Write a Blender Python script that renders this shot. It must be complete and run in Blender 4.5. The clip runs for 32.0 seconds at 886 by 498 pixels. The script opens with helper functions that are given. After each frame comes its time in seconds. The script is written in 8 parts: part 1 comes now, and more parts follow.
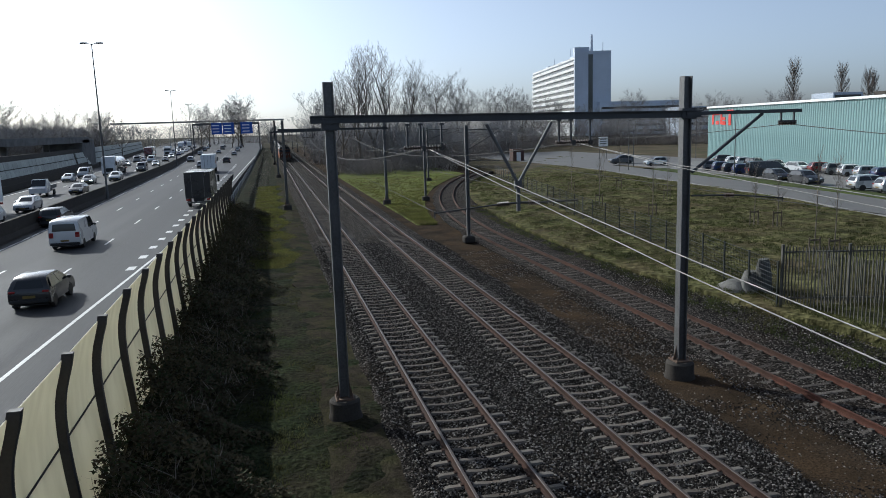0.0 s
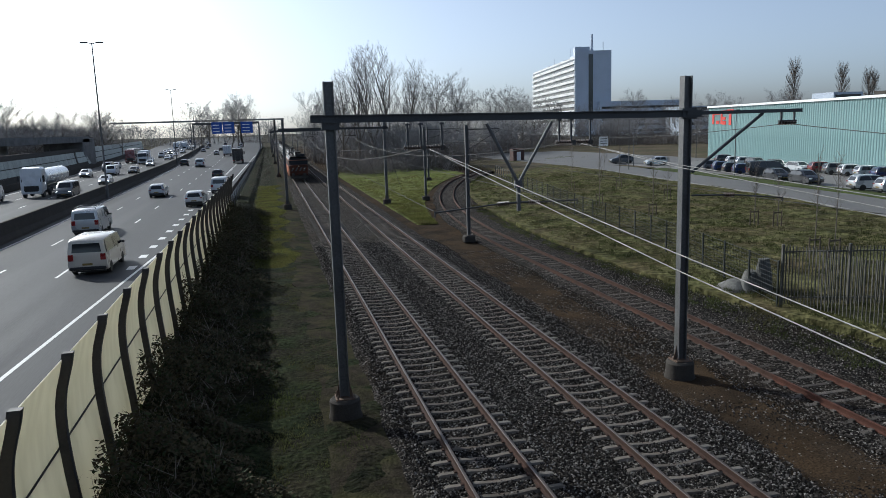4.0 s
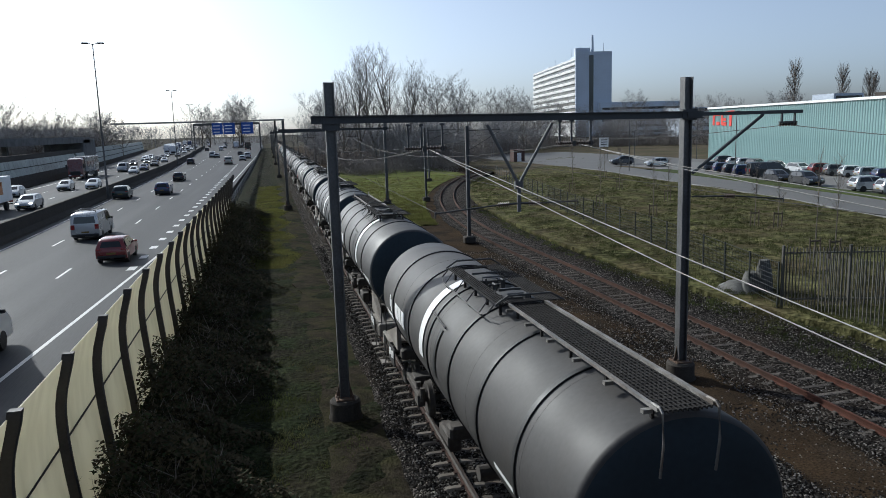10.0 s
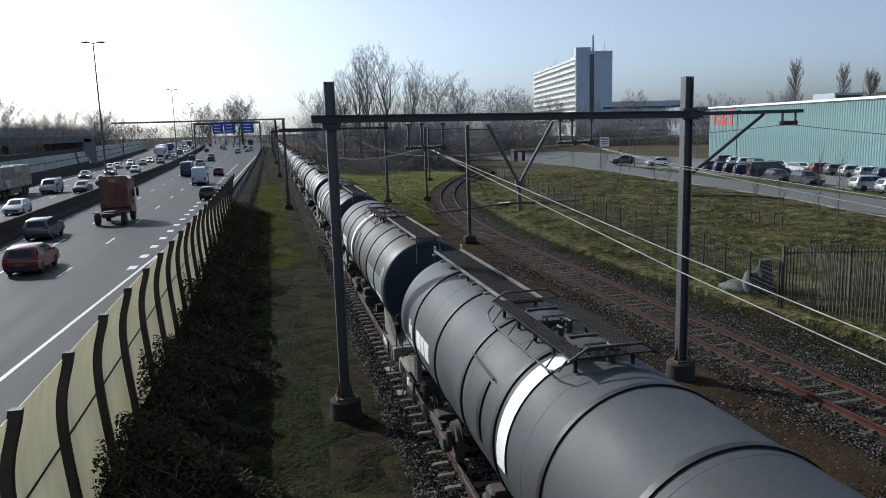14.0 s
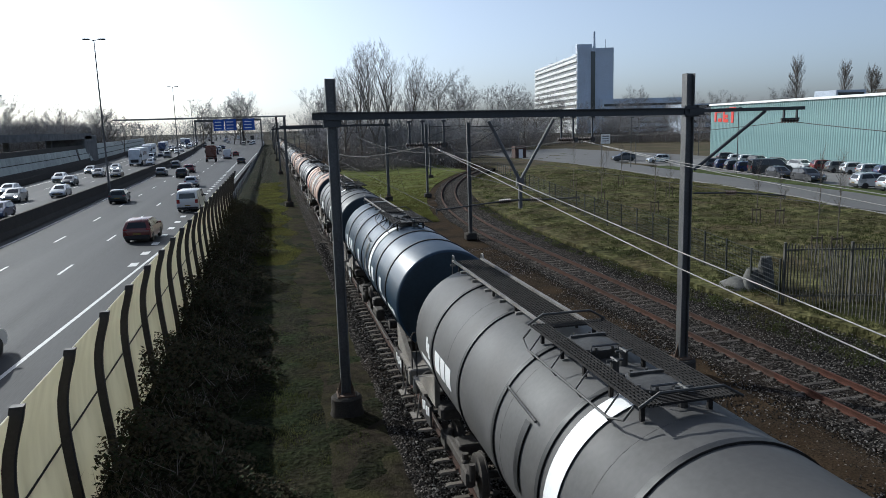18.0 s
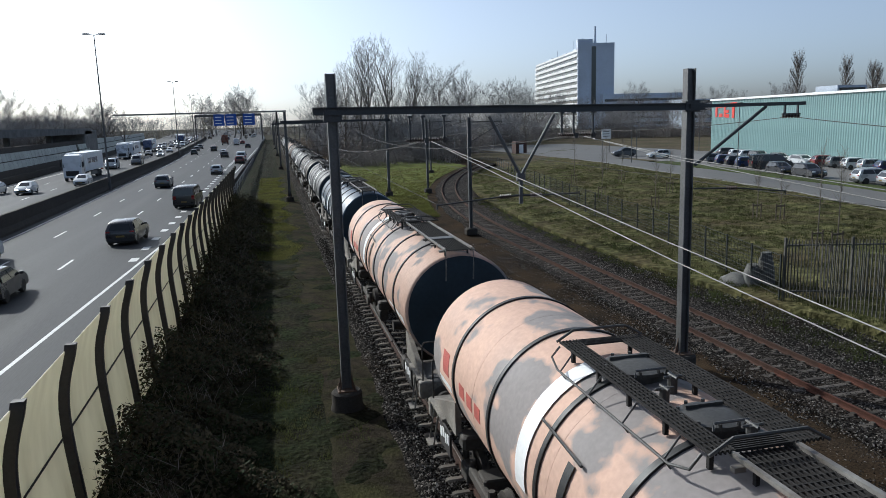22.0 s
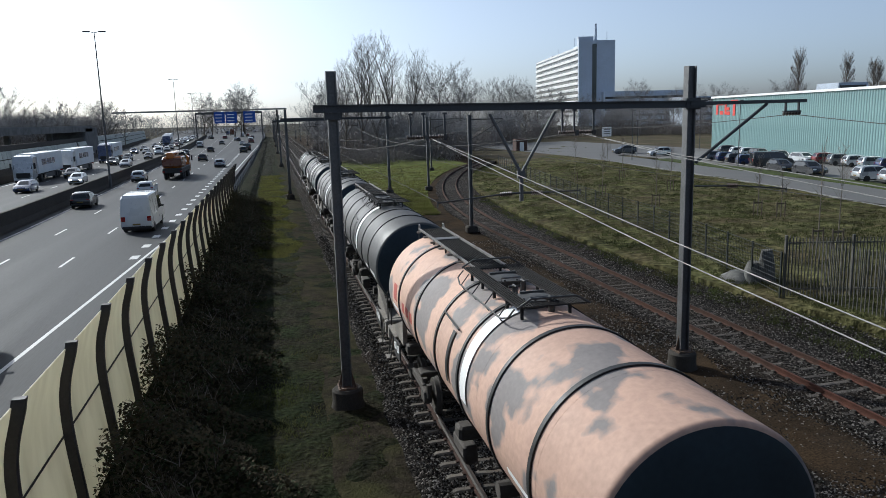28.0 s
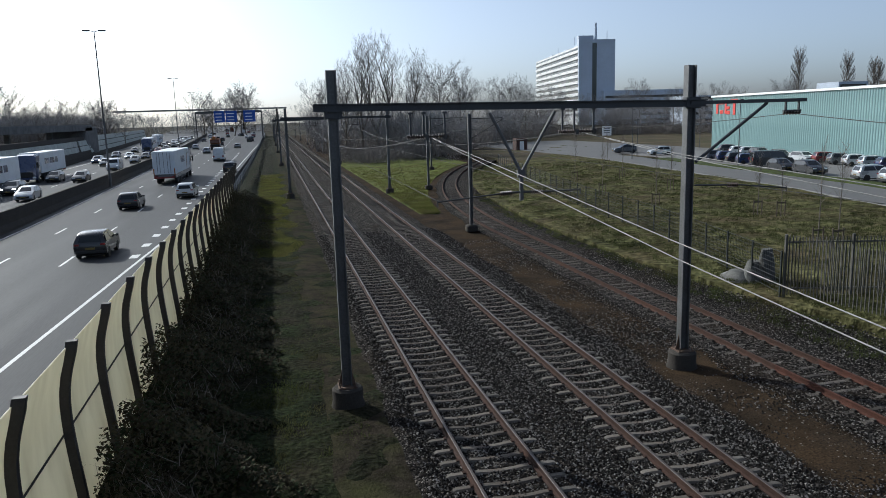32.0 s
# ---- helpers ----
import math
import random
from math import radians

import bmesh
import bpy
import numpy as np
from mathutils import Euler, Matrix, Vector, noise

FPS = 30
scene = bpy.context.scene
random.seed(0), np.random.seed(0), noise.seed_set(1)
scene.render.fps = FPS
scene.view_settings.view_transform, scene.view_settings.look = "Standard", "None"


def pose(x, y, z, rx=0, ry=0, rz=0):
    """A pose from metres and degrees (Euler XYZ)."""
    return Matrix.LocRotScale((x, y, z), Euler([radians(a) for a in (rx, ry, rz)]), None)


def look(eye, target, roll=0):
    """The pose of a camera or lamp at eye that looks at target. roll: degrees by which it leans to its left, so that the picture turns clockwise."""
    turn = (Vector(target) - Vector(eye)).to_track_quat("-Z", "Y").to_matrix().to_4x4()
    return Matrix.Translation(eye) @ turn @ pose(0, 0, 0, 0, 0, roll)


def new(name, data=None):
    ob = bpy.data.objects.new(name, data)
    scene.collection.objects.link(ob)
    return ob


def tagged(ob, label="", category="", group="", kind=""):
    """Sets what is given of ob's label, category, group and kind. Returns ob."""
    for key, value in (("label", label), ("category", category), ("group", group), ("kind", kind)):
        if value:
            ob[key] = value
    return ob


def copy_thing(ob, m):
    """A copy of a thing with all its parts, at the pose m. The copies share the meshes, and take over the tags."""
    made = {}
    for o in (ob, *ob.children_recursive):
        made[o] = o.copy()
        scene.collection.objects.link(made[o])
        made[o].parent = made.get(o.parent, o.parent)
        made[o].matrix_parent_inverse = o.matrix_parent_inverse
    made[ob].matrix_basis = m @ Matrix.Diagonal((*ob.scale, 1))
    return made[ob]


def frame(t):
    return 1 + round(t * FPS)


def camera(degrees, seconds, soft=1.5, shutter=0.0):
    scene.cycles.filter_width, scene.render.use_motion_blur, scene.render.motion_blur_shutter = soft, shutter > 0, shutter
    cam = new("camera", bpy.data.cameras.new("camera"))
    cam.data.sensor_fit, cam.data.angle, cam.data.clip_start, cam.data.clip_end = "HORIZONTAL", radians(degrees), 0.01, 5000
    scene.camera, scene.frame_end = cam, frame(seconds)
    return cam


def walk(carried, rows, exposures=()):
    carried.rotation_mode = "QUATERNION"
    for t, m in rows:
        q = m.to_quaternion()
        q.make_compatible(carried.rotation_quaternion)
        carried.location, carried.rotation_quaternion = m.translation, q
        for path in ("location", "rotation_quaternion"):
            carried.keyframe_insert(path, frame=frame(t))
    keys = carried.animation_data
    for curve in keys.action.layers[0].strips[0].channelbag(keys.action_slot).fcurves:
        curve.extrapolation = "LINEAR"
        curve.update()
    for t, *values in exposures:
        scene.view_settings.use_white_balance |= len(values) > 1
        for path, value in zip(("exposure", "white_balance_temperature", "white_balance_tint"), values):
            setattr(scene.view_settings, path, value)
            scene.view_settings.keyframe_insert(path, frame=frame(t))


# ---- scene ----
# ---------- camera ----------
EYE_Z = 7.473


def aim(yaw, pitch, roll):
    """The camera's pose: yaw right of the tracks, pitch up, roll, in degrees."""
    return pose(0, 0, EYE_Z, 90 + pitch, 0, -yaw) @ pose(0, 0, 0, 0, 0, roll)


cam = camera(62.19, 32.0, soft=0.5)
walk(cam, [
    (0, aim(13.079, -9.352, -1.807)),
    (0.5, aim(13.095, -9.359, -1.816)),
    (1, aim(13.106, -9.286, -1.812)),
    (1.5, aim(13.102, -9.436, -1.820)),
    (2, aim(13.084, -9.401, -1.796)),
    (2.5, aim(13.062, -9.435, -1.791)),
    (3, aim(13.059, -9.499, -1.784)),
    (3.5, aim(13.064, -9.419, -1.790)),
    (5.5, aim(13.056, -9.352, -1.731)),
    (6, aim(13.051, -9.373, -1.743)),
    (6.5, aim(13.055, -9.366, -1.752)),
    (7, aim(13.048, -9.367, -1.752)),
    (7.5, aim(13.041, -9.372, -1.753)),
    (8, aim(13.031, -9.364, -1.739)),
    (8.5, aim(13.032, -9.384, -1.739)),
    (9, aim(13.040, -9.309, -1.733)),
    (9.5, aim(13.044, -9.260, -1.738)),
    (10, aim(13.040, -9.313, -1.732)),
    (10.5, aim(13.030, -9.349, -1.718)),
    (11, aim(13.021, -9.354, -1.720)),
    (11.5, aim(13.030, -9.376, -1.719)),
    (12, aim(13.038, -9.325, -1.728)),
    (12.5, aim(13.043, -9.378, -1.714)),
    (13, aim(13.035, -9.408, -1.710)),
    (13.5, aim(13.020, -9.354, -1.697)),
    (14, aim(13.010, -9.361, -1.695)),
    (14.5, aim(13.005, -9.348, -1.693)),
    (16.5, aim(12.905, -9.608, -1.688)),
    (17, aim(12.914, -9.601, -1.691)),
    (17.5, aim(12.922, -9.643, -1.694)),
    (18, aim(12.928, -9.579, -1.693)),
    (18.5, aim(12.925, -9.585, -1.686)),
    (19, aim(12.919, -9.561, -1.676)),
    (19.5, aim(12.917, -9.714, -1.666)),
    (20, aim(12.921, -9.773, -1.660)),
    (20.5, aim(12.916, -9.827, -1.666)),
    (21, aim(12.906, -9.865, -1.664)),
    (21.5, aim(12.893, -9.942, -1.662)),
    (22, aim(12.885, -9.948, -1.673)),
    (22.5, aim(12.883, -9.920, -1.686)),
    (23, aim(12.882, -9.893, -1.707)),
    (23.5, aim(12.886, -10.039, -1.702)),
    (24, aim(12.882, -10.026, -1.703)),
    (24.5, aim(12.877, -10.050, -1.689)),
    (25, aim(12.872, -10.068, -1.687)),
    (25.5, aim(12.870, -10.061, -1.696)),
    (27.5, aim(12.831, -10.111, -1.725)),
    (28, aim(12.837, -10.132, -1.685)),
    (28.5, aim(12.839, -10.132, -1.664)),
    (29, aim(12.840, -10.132, -1.664)),
    (29.5, aim(12.838, -10.069, -1.673)),
    (30, aim(12.845, -10.049, -1.678)),
    (30.5, aim(12.845, -10.068, -1.678)),
    (31, aim(12.844, -10.197, -1.675)),
    (31.5, aim(12.836, -10.201, -1.677)),
    (32, aim(12.834, -10.201, -1.684)),
], [(0, -0.02, 5800, 4), (32, -0.02, 5800, 4)])

# ---------- daylight ----------
SUN_AZIMUTH = 36.0      # degrees to the left of the tracks' direction
SUN_HEIGHT = 31.0
world = bpy.data.worlds.new("sky")
scene.world = world
world.use_nodes = True
wn = world.node_tree.nodes
sky = wn.new("ShaderNodeTexSky")
sky.sky_type = "NISHITA"
sky.sun_disc = False
sky.sun_elevation = radians(SUN_HEIGHT)
sky.sun_rotation = radians(-SUN_AZIMUTH)
sky.air_density, sky.dust_density, sky.ozone_density = 0.6, 2.2, 2.6
wn["Background"].inputs["Strength"].default_value = 0.15
haze = wn.new("ShaderNodeHueSaturation")
haze.inputs["Saturation"].default_value, haze.inputs["Value"].default_value = 0.62, 1.0
world.node_tree.links.new(sky.outputs["Color"], haze.inputs["Color"])
world.node_tree.links.new(haze.outputs["Color"], wn["Background"].inputs["Color"])
sun_data = bpy.data.lights.new("sun", "SUN")
sun_data.energy, sun_data.angle, sun_data.color = 4.6, radians(0.53), (1.0, 0.93, 0.84)
sun = new("sun", sun_data)
sun.matrix_world = look(Vector((-math.sin(radians(SUN_AZIMUTH)) * math.cos(radians(SUN_HEIGHT)),
                                math.cos(radians(SUN_AZIMUTH)) * math.cos(radians(SUN_HEIGHT)),
                                math.sin(radians(SUN_HEIGHT)))) * 300, (0, 0, 0))

# ---------- materials ----------


def mat(name, color, rough=0.7, metal=0.0, var=0.25, scale=3.0, fine=40.0, bump=0.15, dirt=None, dirt_amount=0.4,
        dirt_scale=0.8, dirt_edge=None, stretch=(1, 1, 1), spec=0.5, coat=0.0, depth=0.02, each=0.0, space="Object", grit=0.55, swing=(0.55, 1.3)):
    """A surface with a coarse and a fine variation of its colour, dirt of its own colour and fine relief."""
    m = bpy.data.materials.new(name)
    m.use_nodes = True
    nt = m.node_tree
    n, l = nt.nodes, nt.links
    p = n["Principled BSDF"]
    p.inputs["Roughness"].default_value = rough
    p.inputs["Metallic"].default_value = metal
    p.inputs["Specular IOR Level"].default_value = spec
    p.inputs["Coat Weight"].default_value = coat
    tc = n.new("ShaderNodeTexCoord")
    mp = n.new("ShaderNodeMapping")
    mp.inputs["Scale"].default_value = stretch
    l.new(tc.outputs[space], mp.inputs["Vector"])

    def noise_node(sc, det):
        x = n.new("ShaderNodeTexNoise")
        x.inputs["Scale"].default_value = sc
        x.inputs["Detail"].default_value = det
        l.new(mp.outputs["Vector"], x.inputs["Vector"])
        return x.outputs["Fac"]

    def mix(kind, fac, a, b):
        x = n.new("ShaderNodeMix")
        x.data_type, x.blend_type = "RGBA", kind
        for sock, val in (("Factor", fac), ("A", a), ("B", b)):
            s = [q for q in x.inputs if q.name == sock and q.type == ("VALUE" if sock == "Factor" else "RGBA")][0]
            if hasattr(val, "links"):
                l.new(val, s)
            else:
                s.default_value = val
        return [q for q in x.outputs if q.type == "RGBA"][0]

    def ramp(fac, lo, hi, a, b):
        x = n.new("ShaderNodeMapRange")
        x.inputs["From Min"].default_value, x.inputs["From Max"].default_value = lo, hi
        x.inputs["To Min"].default_value, x.inputs["To Max"].default_value = a, b
        l.new(fac, x.inputs["Value"])
        return x.outputs["Result"]

    big, small = noise_node(scale, 4), noise_node(fine, 3)
    c = (*color, 1)
    dark, light = [(*[min(1, v * k) for v in color], 1) for k in (1 - var, 1 + var)]
    out = mix("MIX", ramp(big, 0.3, 0.7, 0, 1), dark, light)
    if dirt:
        out = mix("MIX", ramp(noise_node(dirt_scale, 6), *(dirt_edge or (0.62 - 0.25 * dirt_amount, 0.72)), 0, dirt_amount), out, (*dirt, 1))
    out = mix("MULTIPLY", grit, out, mix("MIX", ramp(small, 0.25, 0.75, 0, 1), (swing[0],) * 3 + (1,), (swing[1],) * 3 + (1,)))
    if each:
        oi = n.new("ShaderNodeObjectInfo")
        out = mix("MULTIPLY", 1.0, out, mix("MIX", oi.outputs["Random"], (1 - each,) * 3 + (1,), (1 + each,) * 3 + (1,)))
    l.new(out, p.inputs["Base Color"])
    rr = ramp(big, 0.3, 0.7, max(0.02, rough - 0.1), min(1, rough + 0.1))
    l.new(rr, p.inputs["Roughness"])
    if bump:
        b = n.new("ShaderNodeBump")
        b.inputs["Strength"].default_value, b.inputs["Distance"].default_value = bump, depth
        l.new(small, b.inputs["Height"])
        l.new(b.outputs["Normal"], p.inputs["Normal"])
    return m


def stones(name, colors, size, rough=0.85, bump=1.0, depth=0.03, blotch=(0.12, 0.075, 0.045), amount=0.5, blotch_scale=0.25):
    """Loose stones: one tint and one height a cell."""
    m = bpy.data.materials.new(name)
    m.use_nodes = True
    nt = m.node_tree
    n, l = nt.nodes, nt.links
    p = n["Principled BSDF"]
    p.inputs["Roughness"].default_value = rough
    p.inputs["Specular IOR Level"].default_value = 0.04
    tc = n.new("ShaderNodeTexCoord")
    v = n.new("ShaderNodeTexVoronoi")
    v.inputs["Scale"].default_value = 1 / size
    l.new(tc.outputs["Object"], v.inputs["Vector"])
    sep = n.new("ShaderNodeSeparateColor")
    l.new(v.outputs["Color"], sep.inputs["Color"])
    r = n.new("ShaderNodeValToRGB")
    e = r.color_ramp.elements
    e[0].color, e[1].color = (*colors[0], 1), (*colors[-1], 1)
    for i, c in enumerate(colors[1:-1]):
        e.new((i + 1) / (len(colors) - 1)).color = (*c, 1)
    l.new(sep.outputs["Red"], r.inputs["Fac"])
    no = n.new("ShaderNodeTexNoise")
    no.inputs["Scale"].default_value, no.inputs["Detail"].default_value = blotch_scale, 5
    l.new(tc.outputs["Object"], no.inputs["Vector"])
    mr = n.new("ShaderNodeMapRange")
    mr.inputs["From Min"].default_value, mr.inputs["From Max"].default_value = 0.48, 0.66
    mr.inputs["To Max"].default_value = amount
    l.new(no.outputs["Fac"], mr.inputs["Value"])
    x = n.new("ShaderNodeMix")
    x.data_type = "RGBA"
    l.new(mr.outputs["Result"], x.inputs[0])
    l.new(r.outputs["Color"], x.inputs[6])
    x.inputs[7].default_value = (*blotch, 1)
    l.new(x.outputs[2], p.inputs["Base Color"])
    b = n.new("ShaderNodeBump")
    b.inputs["Strength"].default_value, b.inputs["Distance"].default_value = bump, depth
    b.invert = True
    l.new(v.outputs["Distance"], b.inputs["Height"])
    l.new(b.outputs["Normal"], p.inputs["Normal"])
    return m


def glass(name, tint, rough=0.05, alpha=1.0):
    m = bpy.data.materials.new(name)
    m.use_nodes = True
    p = m.node_tree.nodes["Principled BSDF"]
    p.inputs["Base Color"].default_value = (*tint, 1)
    p.inputs["Roughness"].default_value = rough
    p.inputs["Specular IOR Level"].default_value = 0.6
    p.inputs["Alpha"].default_value = alpha
    return m


def glow(name, color, strength):
    m = bpy.data.materials.new(name)
    m.use_nodes = True
    p = m.node_tree.nodes["Principled BSDF"]
    p.inputs["Base Color"].default_value = (*color, 1)
    p.inputs["Emission Color"].default_value = (*color, 1)
    p.inputs["Emission Strength"].default_value = strength
    return m


M_BALLAST = stones("ballast", [(0.0045, 0.0041, 0.0037), (0.0135, 0.012, 0.0108), (0.027, 0.0238, 0.0212), (0.125, 0.112, 0.1)], 0.06,
                   rough=1.0, blotch=(0.026, 0.018, 0.012), amount=0.5, depth=0.06)
M_CESS = mat("rusty_soil", (0.034, 0.025, 0.017), 1.0, var=0.45, scale=0.7, fine=22, bump=1.0, depth=0.04, spec=0.02, dirt=(0.062, 0.04, 0.022), dirt_amount=0.75, dirt_scale=0.5, grit=1.0, swing=(0.35, 1.5))
M_ASPHALT = mat("asphalt", (0.05, 0.05, 0.053), 0.7, spec=0.14, var=0.32, scale=0.7, fine=60, bump=0.2, dirt=(0.034, 0.034, 0.034),
                dirt_amount=0.5, dirt_scale=0.6, stretch=(1, 0.03, 1), depth=0.004)
M_ASPHALT_OLD = mat("asphalt_old", (0.098, 0.095, 0.09), 0.75, var=0.15, scale=0.2, fine=30, bump=0.2, depth=0.004)
M_PAINT = mat("road_paint", (0.55, 0.55, 0.54), 0.6, var=0.1, scale=4, fine=60, bump=0.05)
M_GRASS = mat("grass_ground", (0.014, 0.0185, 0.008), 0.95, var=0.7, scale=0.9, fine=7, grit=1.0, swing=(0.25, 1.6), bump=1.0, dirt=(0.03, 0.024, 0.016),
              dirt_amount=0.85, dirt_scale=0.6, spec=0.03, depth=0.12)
M_FIELD = mat("dry_grass_ground", (0.076, 0.075, 0.032), 0.95, var=0.6, scale=0.5, fine=2.6, grit=1.0, swing=(0.3, 1.6), bump=1.0, dirt=(0.078, 0.059, 0.034),
              dirt_amount=0.85, dirt_scale=0.22, spec=0.03, depth=0.25)
M_EARTH = mat("earth", (0.055, 0.05, 0.035), 0.95, var=0.3, scale=0.05, fine=2, bump=0.5, spec=0.03, depth=0.1)
M_BLADE = mat("grass_blades", (0.05, 0.06, 0.022), 0.9, var=0.6, scale=0.5, fine=7, bump=0, spec=0.06, dirt=(0.09, 0.074, 0.042),
              dirt_amount=0.7, dirt_scale=0.4)
_n, _l = M_BLADE.node_tree.nodes, M_BLADE.node_tree.links
_tr, _ms = _n.new("ShaderNodeBsdfTranslucent"), _n.new("ShaderNodeMixShader")
_l.new(_n["Principled BSDF"].inputs["Base Color"].links[0].from_socket, _tr.inputs["Color"])
_ms.inputs[0].default_value = 0.5
_l.new(_n["Principled BSDF"].outputs[0], _ms.inputs[1])
_l.new(_tr.outputs[0], _ms.inputs[2])
_l.new(_ms.outputs[0], _n["Material Output"].inputs["Surface"])
# Brighter copy of the blades; sunlight through far grass is put into its colour.
M_BLADE_LIT = M_BLADE.copy()
M_BLADE_LIT.name = "fresh_grass_blades"
for _x in M_BLADE_LIT.node_tree.nodes:
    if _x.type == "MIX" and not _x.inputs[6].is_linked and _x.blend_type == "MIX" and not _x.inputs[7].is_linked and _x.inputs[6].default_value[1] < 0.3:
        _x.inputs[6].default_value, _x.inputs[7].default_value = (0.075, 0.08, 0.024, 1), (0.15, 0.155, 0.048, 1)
M_CONCRETE = mat("concrete", (0.3, 0.29, 0.27), 0.85, var=0.15, scale=0.8, fine=25, bump=0.3, dirt=(0.1, 0.09, 0.08), dirt_amount=0.5, spec=0.2)
M_CONCRETE_DARK = mat("stained_concrete", (0.055, 0.049, 0.043), 0.9, var=0.25, scale=1.5, fine=25, bump=0.4, dirt=(0.05, 0.045, 0.04), dirt_amount=0.6, spec=0.12)
M_SLEEPER = mat("sleeper_concrete", (0.13, 0.119, 0.105), 0.95, var=0.25, scale=5, fine=40, bump=0.3, dirt=(0.085, 0.06, 0.045),
                dirt_amount=0.7, dirt_scale=2.5, each=0.25, spec=0.05)
M_WOODSLEEPER = mat("sleeper_wood", (0.072, 0.064, 0.057), 0.95, var=0.35, scale=4, fine=30, bump=0.4, each=0.4, spec=0.04)
M_RAIL = mat("rail_steel", (0.046, 0.027, 0.021), 0.85, 0.0, var=0.25, scale=2, fine=30, bump=0.2, spec=0.12)
M_RAILHEAD = mat("rail_head", (0.062, 0.047, 0.04), 0.5, 0.2, var=0.12, scale=3, fine=30, bump=0.02, spec=0.3)
M_RAILRED = mat("red_rusty_rail", (0.072, 0.034, 0.025), 0.9, 0.0, var=0.3, scale=2, fine=30, bump=0.3, spec=0.1)
M_RAILRUST = mat("rusty_rail", (0.06, 0.036, 0.028), 0.9, 0.0, var=0.25, scale=2, fine=30, bump=0.3, spec=0.1, dirt=(0.11, 0.05, 0.032), dirt_amount=0.4, dirt_scale=0.12)
# Much darker than the steel of the posts.
M_BEAM = mat("dark_painted_steel", (0.036, 0.038, 0.043), 0.5, 0.0, var=0.2, scale=1.5, fine=20, bump=0.1)
M_BARPOST = mat("brown_black_steel", (0.034, 0.03, 0.03), 0.6, 0.0, var=0.25, scale=2, fine=20, bump=0.1)
M_SOIL = mat("bare_soil", (0.03, 0.025, 0.018), 1.0, var=0.45, scale=2.5, fine=14, bump=1.0, spec=0.02, depth=0.06, dirt=(0.05, 0.052, 0.02), dirt_amount=0.7, dirt_scale=0.8)
M_POST = mat("weathered_post_steel", (0.13, 0.13, 0.13), 0.45, 0.25, spec=0.3, var=0.12, scale=1.5, fine=20, bump=0.08, dirt=(0.1, 0.09, 0.08), dirt_amount=0.35, dirt_scale=1.0)
M_GALV = mat("galvanised_steel", (0.11, 0.11, 0.111), 0.55, 0.0, spec=0.25, var=0.18, scale=1.5, fine=20, bump=0.1, dirt=(0.12, 0.1, 0.085), dirt_amount=0.5, dirt_scale=1.5)
M_DARKSTEEL = mat("dark_steel", (0.07, 0.068, 0.065), 0.6, 0.3, var=0.25, scale=2, fine=20, bump=0.15)
M_RUSTSTEEL = mat("rust_stained_steel", (0.13, 0.085, 0.06), 0.75, 0.2, var=0.3, scale=2, fine=20, bump=0.2)
M_WIRE = mat("dull_wire", (0.075, 0.073, 0.07), 0.8, 0.0, var=0.1, bump=0, spec=0.1)
# Lighter wire near the bridge: its sun glint is put into the colour.
M_WIREGLINT = mat("worn_bright_wire", (0.13, 0.128, 0.122), 0.6, 0.1, var=0.1, bump=0)
M_INSUL = mat("insulator", (0.045, 0.03, 0.025), 0.4, var=0.15, bump=0)
M_CONCRETE_MID = mat("grey_concrete", (0.17, 0.17, 0.168), 0.9, var=0.2, scale=0.6, fine=12, bump=0.2, dirt=(0.09, 0.088, 0.085), dirt_amount=0.6, spec=0.12)
M_BLACK = mat("black_rubber", (0.02, 0.02, 0.021), 0.75, var=0.2, scale=5, bump=0.1)
M_UNDER = mat("grimy_underframe", (0.06, 0.052, 0.045), 0.85, 0.1, var=0.3, scale=2, fine=15, bump=0.3)
M_UNDERLIGHT = mat("pale_underframe", (0.21, 0.19, 0.165), 0.75, 0.1, var=0.3, scale=1.5, fine=15, bump=0.2, dirt=(0.09, 0.07, 0.05), dirt_amount=0.7)
M_MESHGRATE = mat("grating_steel", (0.035, 0.033, 0.032), 0.9, 0.0, spec=0.1, var=0.25, scale=4, fine=60, bump=0.3)
M_WINDOW = glass("dark_glass", (0.015, 0.018, 0.02))
M_SCRUB = mat("scrub_twigs", (0.2, 0.18, 0.165), 0.95, var=0.4, scale=0.1, fine=2, bump=0, spec=0.05)
M_BARK = mat("bark", (0.13, 0.11, 0.09), 0.95, var=0.3, scale=3, fine=15, bump=0.5)
M_TWIG = mat("twigs", (0.15, 0.125, 0.105), 0.95, var=0.3, scale=0.5, fine=5, bump=0)
M_BRAMBLE = mat("bramble_leaves", (0.06, 0.05, 0.03), 0.9, var=0.6, scale=0.8, fine=6, bump=0, spec=0.06)
M_IVY = mat("ivy_leaves", (0.028, 0.038, 0.016), 0.8, var=0.4, scale=1.2, fine=6, bump=0, spec=0.1)
# Paler and greyer than the near twigs: distance haze put into the colour.
M_HAZETWIG = mat("far_twigs", (0.3, 0.29, 0.285), 0.95, var=0.35, scale=0.12, fine=3, bump=0, spec=0.05)
M_WHITE = mat("white_paint", (0.78, 0.78, 0.77), 0.45, grit=0.12, var=0.06, scale=1, fine=20, bump=0.02)
M_RED = mat("red_paint", (0.62, 0.045, 0.03), 0.45, var=0.1, scale=2, bump=0.02)
M_BLUESIGN = mat("blue_sign", (0.02, 0.09, 0.42), 0.45, var=0.06, bump=0)
M_YELLOW = mat("yellow_plate", (0.17, 0.12, 0.025), 0.5, var=0.08, bump=0)

# ---------- helpers for shapes ----------


